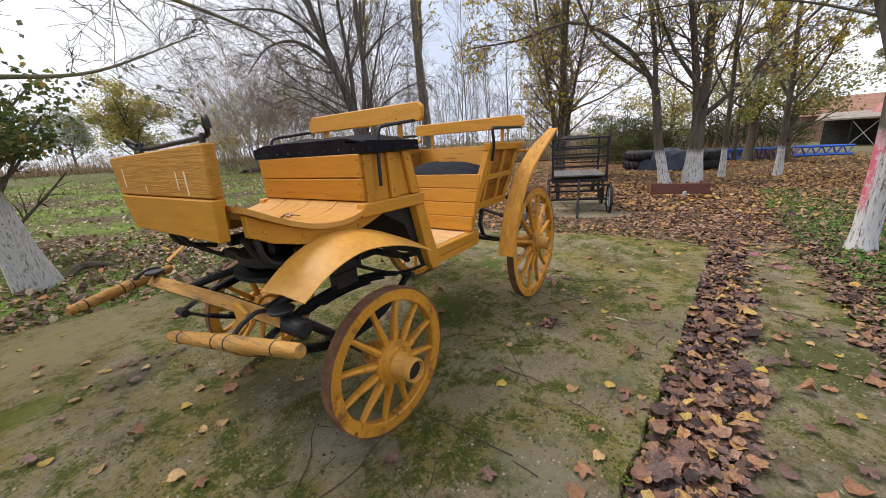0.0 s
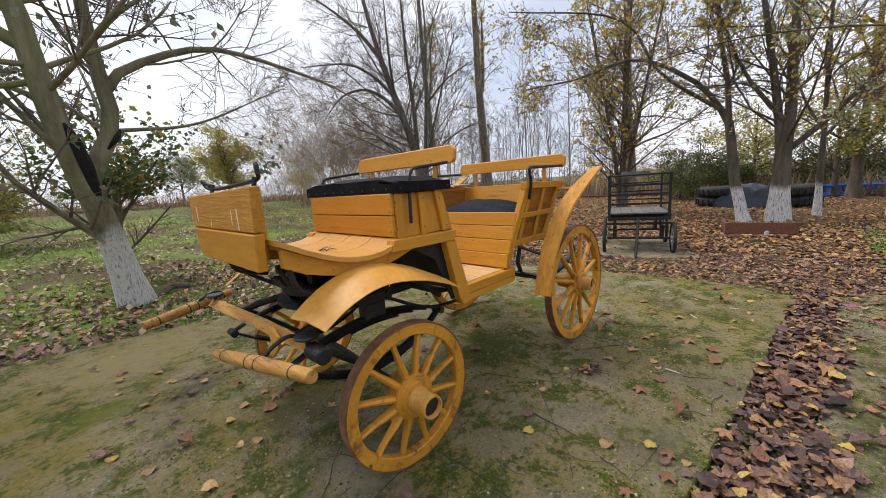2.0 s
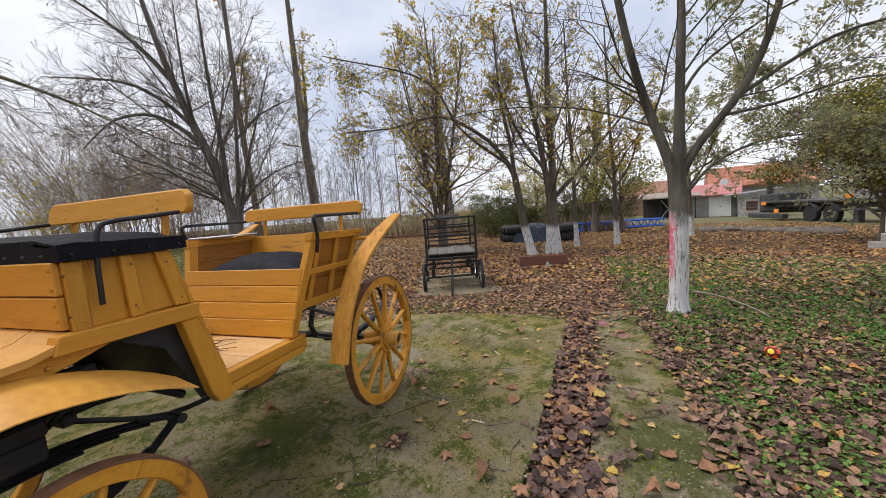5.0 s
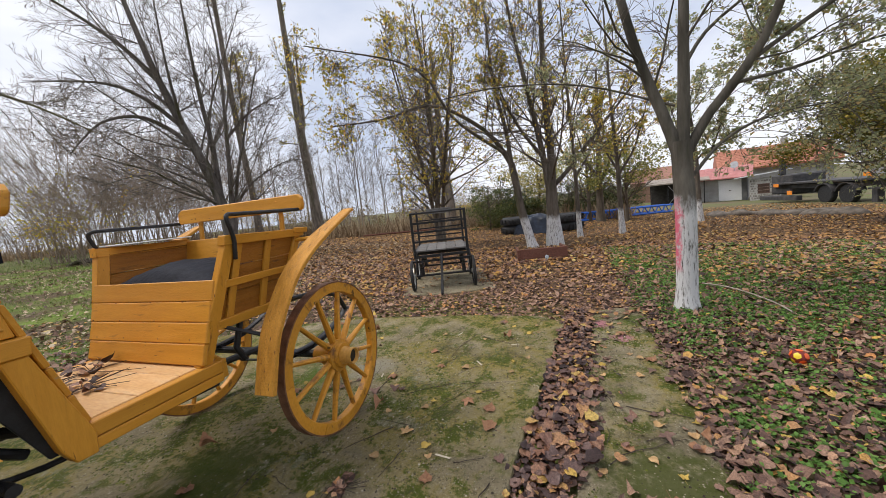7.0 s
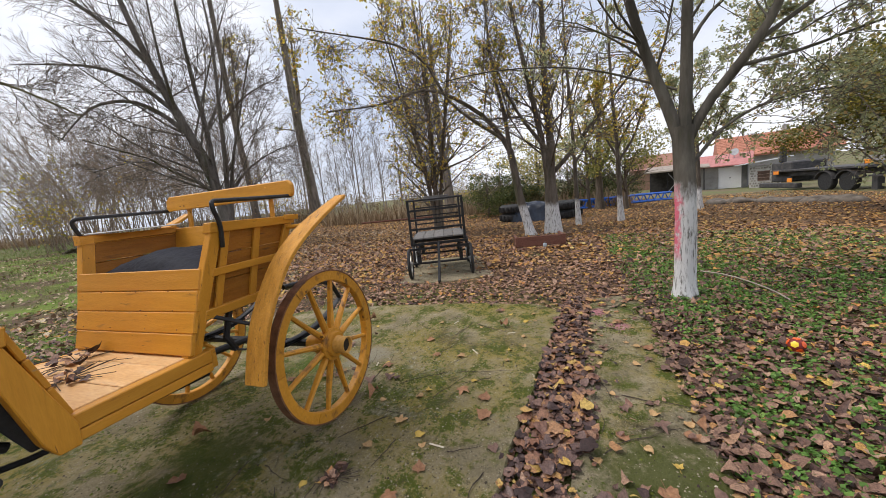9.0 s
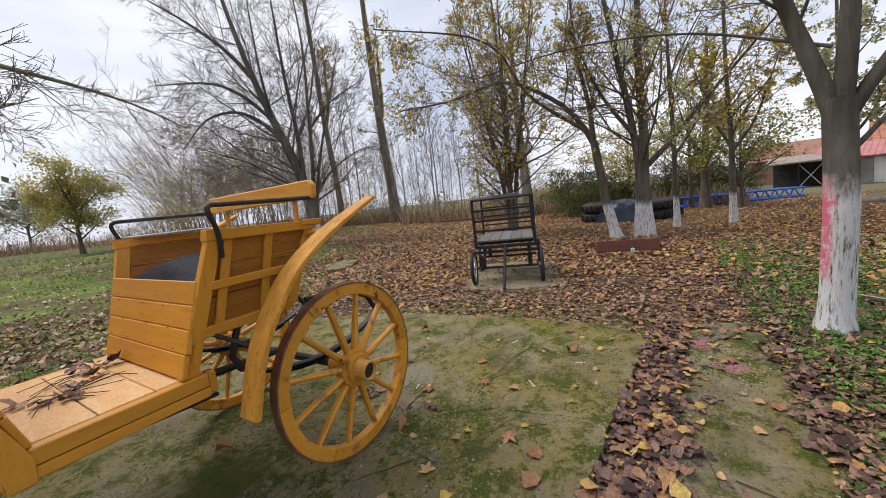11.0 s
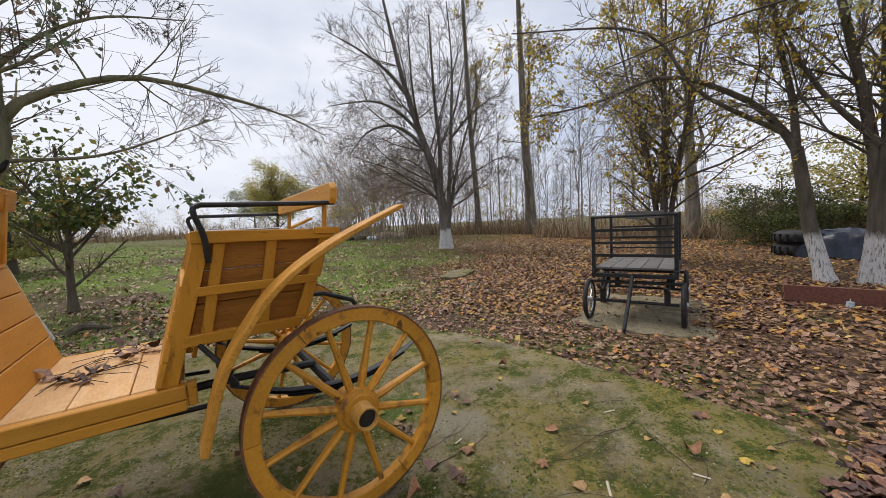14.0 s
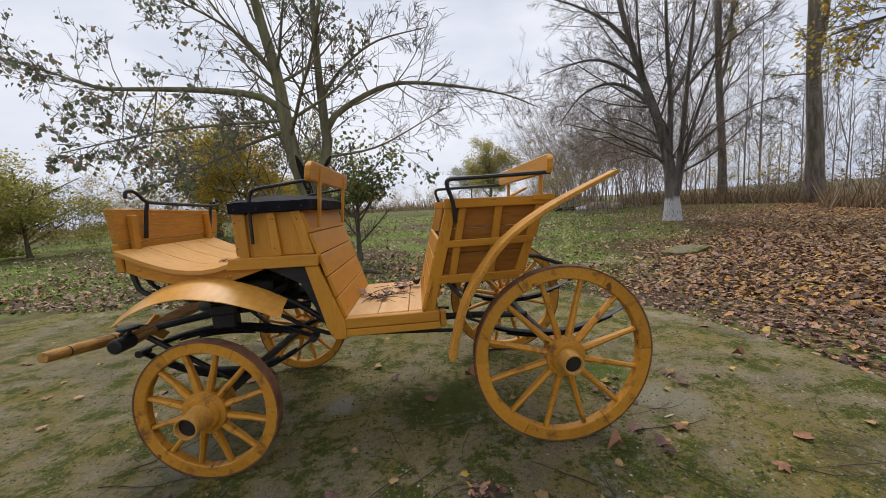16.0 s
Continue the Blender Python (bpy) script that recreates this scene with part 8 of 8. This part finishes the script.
lm_grit = leaf_material("pale_grit_and_crumbs", [(0.0, (0.03, 0.024, 0.016)), (0.3, (0.09, 0.07, 0.045)), (0.6, (0.24, 0.205, 0.14)), (0.85, (0.30, 0.265, 0.19)), (1.0, (0.42, 0.38, 0.30))], 0.85, 0)
lm_moss = leaf_material("moss_tufts", [(0.0, (0.035, 0.042, 0.008)), (0.5, (0.075, 0.095, 0.012)), (0.85, (0.12, 0.135, 0.02)), (1.0, (0.17, 0.16, 0.035))], 0.9, 0)
gr1 = scatter(rng, 40000, -3.6, 1.87, -1.05, 1.6, lambda x, y: on_slab(x, y) * max(0, 0.55 + 1.1 * clump(x, y, 1.6)), SLAB_Z, 0.001)
gr2 = scatter(rng, 7000, -1.6, 2.5, -2.0, -1.3, lambda x, y: on_path(x, y) * max(0, 0.5 + 1.0 * clump(x, y, 1.6)), 0.025, 0.001)
gr = np.concatenate([gr1, gr2])
stuff("grit", [nubs(rng, gr, 0.0026 + 0.0055 * rng.random(len(gr)) ** 3, 0.6)], lm_grit, "pale grit and dark crumbs on the concrete", "grit")
ms1 = scatter(rng, 30000, -3.6, 2.1, -1.05, 1.8, lambda x, y: on_slab(x, y) * min(1, max(0, 2.6 * (clump(x + 4, y, 1.5) + 0.5 * clump(x, y, 6.0) - 0.12))), SLAB_Z, 0.001)
ms2 = scatter(rng, 7000, -1.6, 2.5, -2.0, -1.3, lambda x, y: on_path(x, y) * min(1, max(0, 2.6 * (clump(x + 4, y, 1.5) + 0.5 * clump(x, y, 6.0) - 0.1))), 0.025, 0.001)
ms = np.concatenate([ms1, ms2])
stuff("moss", [nubs(rng, ms, np.full(len(ms), 0.0085), 0.45)], lm_moss, "dark green moss cushions on the concrete", "moss")


# ---- single leaves and twigs on the slab ----
def leaf_mesh(name, k, lobes, size, material):
    """A curled dead leaf of two rings with a lobed or toothed rim, and its stalk."""
    r = np.random.default_rng(100 + k)
    n = 20
    a = np.linspace(0, 2 * np.pi, n, endpoint=False)
    d = np.minimum(a, 2 * np.pi - a)
    rim = 0.36 - 0.03 * np.cos(2 * a) + 0.15 * np.exp(-(d / 0.3) ** 2) - 0.10 * np.exp(-((np.pi - d) / 0.35) ** 2)
    rim = rim + (0.10 * np.cos(5 * a) if lobes else 0.012 * np.cos(10 * a)) + 0.02 * r.normal(size=n)
    k1, k2, fold = r.normal() * 0.7, r.normal() * 0.5, 0.25 + 0.5 * r.random()
    v = [(0.0, 0.0, 0.0)]
    for f in (0.55, 1.0):
        x, y = rim * f * np.cos(a), rim * f * np.sin(a)
        z = k1 * x * x + k2 * y * y * 2 + fold * np.abs(y) * 0.5 + 0.03 * f * r.normal(size=n)
        v += list(zip(x, y, z))
    v = np.array(v) * size
    v[:, 2] -= v[:, 2].min()
    f = [(0, 1 + q, 1 + (q + 1) % n) for q in range(n)]
    for q in range(n):
        p, o = 1 + q, 1 + (q + 1) % n
        f += [(p, p + n, o + n), (p, o + n, o)]
    stem = tube([tuple(v[0]), (-size * 0.3, size * 0.03, 0.004), (-size * 0.75, size * 0.1, 0.004)], 0.0011, 4)
    me = fast_mesh(name, v, f, material)
    b = bmesh.new()
    b.from_mesh(me)
    joined(b, stem)
    b.to_mesh(me)
    b.free()
    return me


def single_leaf_material(name, c1, c2):
    return mat(name, c1, c2, 30, 0.6, 0.5, 120, 0, (1, 1, 1), (0.07, 0.04, 0.03), (0.62, 0.75), 0.25, 12, 0.25)


kinds = []
for k in range(12):
    c1, c2, what = (((0.22, 0.105, 0.055), (0.32, 0.17, 0.09), "reddish brown"), ((0.33, 0.20, 0.09), (0.46, 0.30, 0.14), "pale tan"), ((0.38, 0.25, 0.05), (0.48, 0.34, 0.08), "yellow"), ((0.13, 0.075, 0.06), (0.20, 0.12, 0.09), "dark brown"))[k % 4]
    kinds.append((leaf_mesh("fallen_leaf", k, k % 3 == 0, (0.100, 0.078, 0.072, 0.085)[k % 4], single_leaf_material("leaf_" + what.replace(" ", "_"), c1, c2)), what))
spots = [(-2.43, 2.35, 1), (-2.68, 2.20, 1), (-2.51, 1.97, 1), (-2.58, 1.84, 5), (-2.67, 1.70, 3), (-2.48, 1.48, 3), (-2.65, 1.08, 1), (-2.77, 1.35, 2), (-2.81, 1.42, 3), (-2.29, 0.92, 1), (-2.21, 0.88, 1), (-2.43, 0.59, 0), (-2.14, 1.30, 1), (-2.00, 1.36, 0), (-1.97, 1.24, 0), (-1.90, 1.18, 8), (-2.05, 1.13, 4), (-2.09, 1.58, 8), (-1.98, 2.08, 1), (-2.23, 1.87, 5), (-1.41, 1.15, 1), (-2.26, 2.01, 3), (-2.07, 1.92, 3), (-2.31, 2.06, 0), (-2.43, 1.81, 3), (-2.19, 2.04, 3), (-2.01, 1.91, 3), (-2.13, 1.98, 7), (-2.33, 1.75, 3), (-1.10, -0.54, 1), (-1.33, -0.70, 0), (-1.00, -0.78, 0), (-1.00, -0.85, 1), (-1.15, -0.81, 0), (-1.58, -0.72, 0), (-1.69, -0.72, 4), (-0.35, -0.59, 4), (-0.19, -0.54, 1), (-0.63, -0.76, 8), (0.83, -0.46, 1), (1.06, -0.92, 1), (1.63, -0.96, 1), (0.24, -0.35, 1), (-1.10, 0.17, 1), (-0.16, 0.53, 1), (-1.48, -0.75, 5), (0.79, -0.83, 5), (-0.12, -0.5, 2), (1.25, -0.9, 1), (1.8, -0.93, 5), (0.97, -0.82, 6), (-0.25, -0.25, 1)]
rnd = random.Random(9)
spots += [(0.35 + 0.65 * rnd.random(), -0.25 + 0.95 * rnd.random(), rnd.randrange(12)) for k in range(16)]
while len(spots) < 200:
    x, y = rnd.uniform(-5, 2.1), rnd.uniform(-1.0, 3.6)
    if on_slab(x, y) and not (-2.1 < x < 0.45 and 0.05 < y < 1.5 and rnd.random() < 0.6) and not (x > 0.6 and rnd.random() < 0.1):
        spots.append((x, y, rnd.randrange(12)))
while len(spots) < 265:
    x = rnd.uniform(-1.5, 2.4)
    y = rnd.uniform(-1.95, -1.35)
    if on_path(x, y):
        spots.append((x, y, rnd.randrange(12)))
for x, y, k in spots:
    me, what = kinds[k % 12]
    ob = new("fallen_leaf", me)
    path_z = 0.027 if on_path(x, y) and not on_slab(x, y) else SLAB_Z + 0.001
    ob.matrix_basis = pose(x, y, path_z, rnd.uniform(-4, 4), rnd.uniform(-4, 4), rnd.uniform(0, 360)) @ Matrix.Scale(rnd.uniform(0.65, 1.15), 4)
    tagged(ob, "%s dead leaf lying on the concrete" % what, "leaf", "leaves on the slab")
twig_mat = mat("dark_twig", (0.035, 0.025, 0.018), (0.08, 0.06, 0.045), 30, 0.9, 0.3, 90)
long_twigs = [(-1.30, -0.38, -1.25, -0.65), (-1.10, -0.14, -1.24, -0.42), (-0.78, 0.00, -1.50, -0.36), (-1.51, -0.18, -1.52, -0.35), (-1.56, -0.54, -1.42, -0.89), (-1.20, -0.55, -1.24, -0.71), (0.88, -0.27, 1.07, -0.46), (0.23, -0.44, 0.61, -0.60), (-0.74, -0.39, -0.58, -0.26), (-0.18, -0.38, -0.39, -0.37), (-0.96, -0.73, -1.25, -0.79)]
for k in range(80):
    x, y = rnd.uniform(-3.2, 2.0), rnd.uniform(-0.95, 0.5)
    if k > 60:
        x, y = rnd.uniform(-1, 2.3), rnd.uniform(-1.9, -1.4)
    z = (SLAB_Z if on_slab(x, y) else 0.025) + 0.004
    a, L = rnd.uniform(0, 6.28), rnd.uniform(0.10, 0.48)
    if k < len(long_twigs):
        x, y, x1, y1 = long_twigs[k]
        a, L, z = math.atan2(y1 - y, x1 - x), math.hypot(x1 - x, y1 - y), SLAB_Z + 0.004
    pts = [(x, y, z)]
    for q in range(5):
        a += rnd.uniform(-0.35, 0.35)
        x, y = x + L / 5 * math.cos(a), y + L / 5 * math.sin(a)
        pts.append((x, y, z + rnd.uniform(0, 0.006)))
    if not (on_slab(x, y) or on_path(x, y)):
        continue
    r0 = rnd.uniform(0.0016, 0.0032)
    lone("twig", tube(pts, [r0 * (1 - 0.1 * q) for q in range(6)], 5), twig_mat, "thin dark twig lying on the concrete", "twig", "twigs on the slab")

chip_mat = mat("pale_split_wood", (0.42, 0.36, 0.26), (0.58, 0.52, 0.40), 30, 0.8, 0.3, 90, 0, (1, 9, 9))
for x, y, L, a in ((0.92, -0.55, 0.10, 40), (1.32, -0.78, 0.07, 110), (0.62, 0.18, 0.06, 15), (-0.18, -0.62, 0.09, 80), (1.55, -0.2, 0.08, 160)):
    ob = lone("wood_chip", box(-L / 2, L / 2, -0.006, 0.006, 0, 0.005, 0.002), chip_mat, "pale splinter of wood on the mossy concrete", "chip", "splinters on the slab")
    ob.matrix_basis = pose(x, y, SLAB_Z + 0.002, 0, 0, a)

# withered sprigs
def sprig(x, y, z, n, spread, label, seed, size=0.038):
    q = np.random.default_rng(seed)
    e = empty("dry_sprig", (x, y, z), label, "sprig", rz=float(q.random() * 360))
    pos = q.normal(size=(n, 3)) * np.array([spread, spread * 0.6, 0]) + np.abs(q.normal(size=(n, 1))) * np.array([0, 0, 0.010]) + np.array([0, 0, 0.002])
    v, f = litter(q, pos, np.full(n, size), 10, False, 0.5, 0.28)
    v[:, 2] = np.maximum(v[:, 2], 0.002)
    ob = new("leaves", fast_mesh("leaves", v, f, lm_mixed))
    ob.parent = e
    tagged(ob, "curled brown leaves", kind="stuff")
    for k in range(13 if n > 15 else 5):
        a = q.random() * 6.28
        L = spread * (1.2 + q.random() * 1.6)
        child("stem", tube([(0, 0, 0.004), (L * 0.5 * math.cos(a), L * 0.5 * math.sin(a), 0.014), (L * math.cos(a + 0.3), L * math.sin(a + 0.3), 0.004)], 0.0016, 5), twig_mat, e)
    return e


sprig(-0.48, -0.21, SLAB_Z, 34, 0.045, "withered sprig of curled brown leaves on the slab", 1)
sprig(0.45, 0.45, SLAB_Z, 14, 0.07, "damp brown leaves gathered behind the wheel", 2)
sprig(-0.80, 0.90, 0.737, 18, 0.12, "dry leaves and twigs lying on the carriage platform", 3, 0.055)
sprig(-0.94, 0.68, 0.738, 16, 0.075, "dry leaves and twigs lying on the carriage platform", 4, 0.05)
sprig(-1.83, 0.58, 1.049, 3, 0.02, "small dead leaf on the footboard", 5, 0.035)
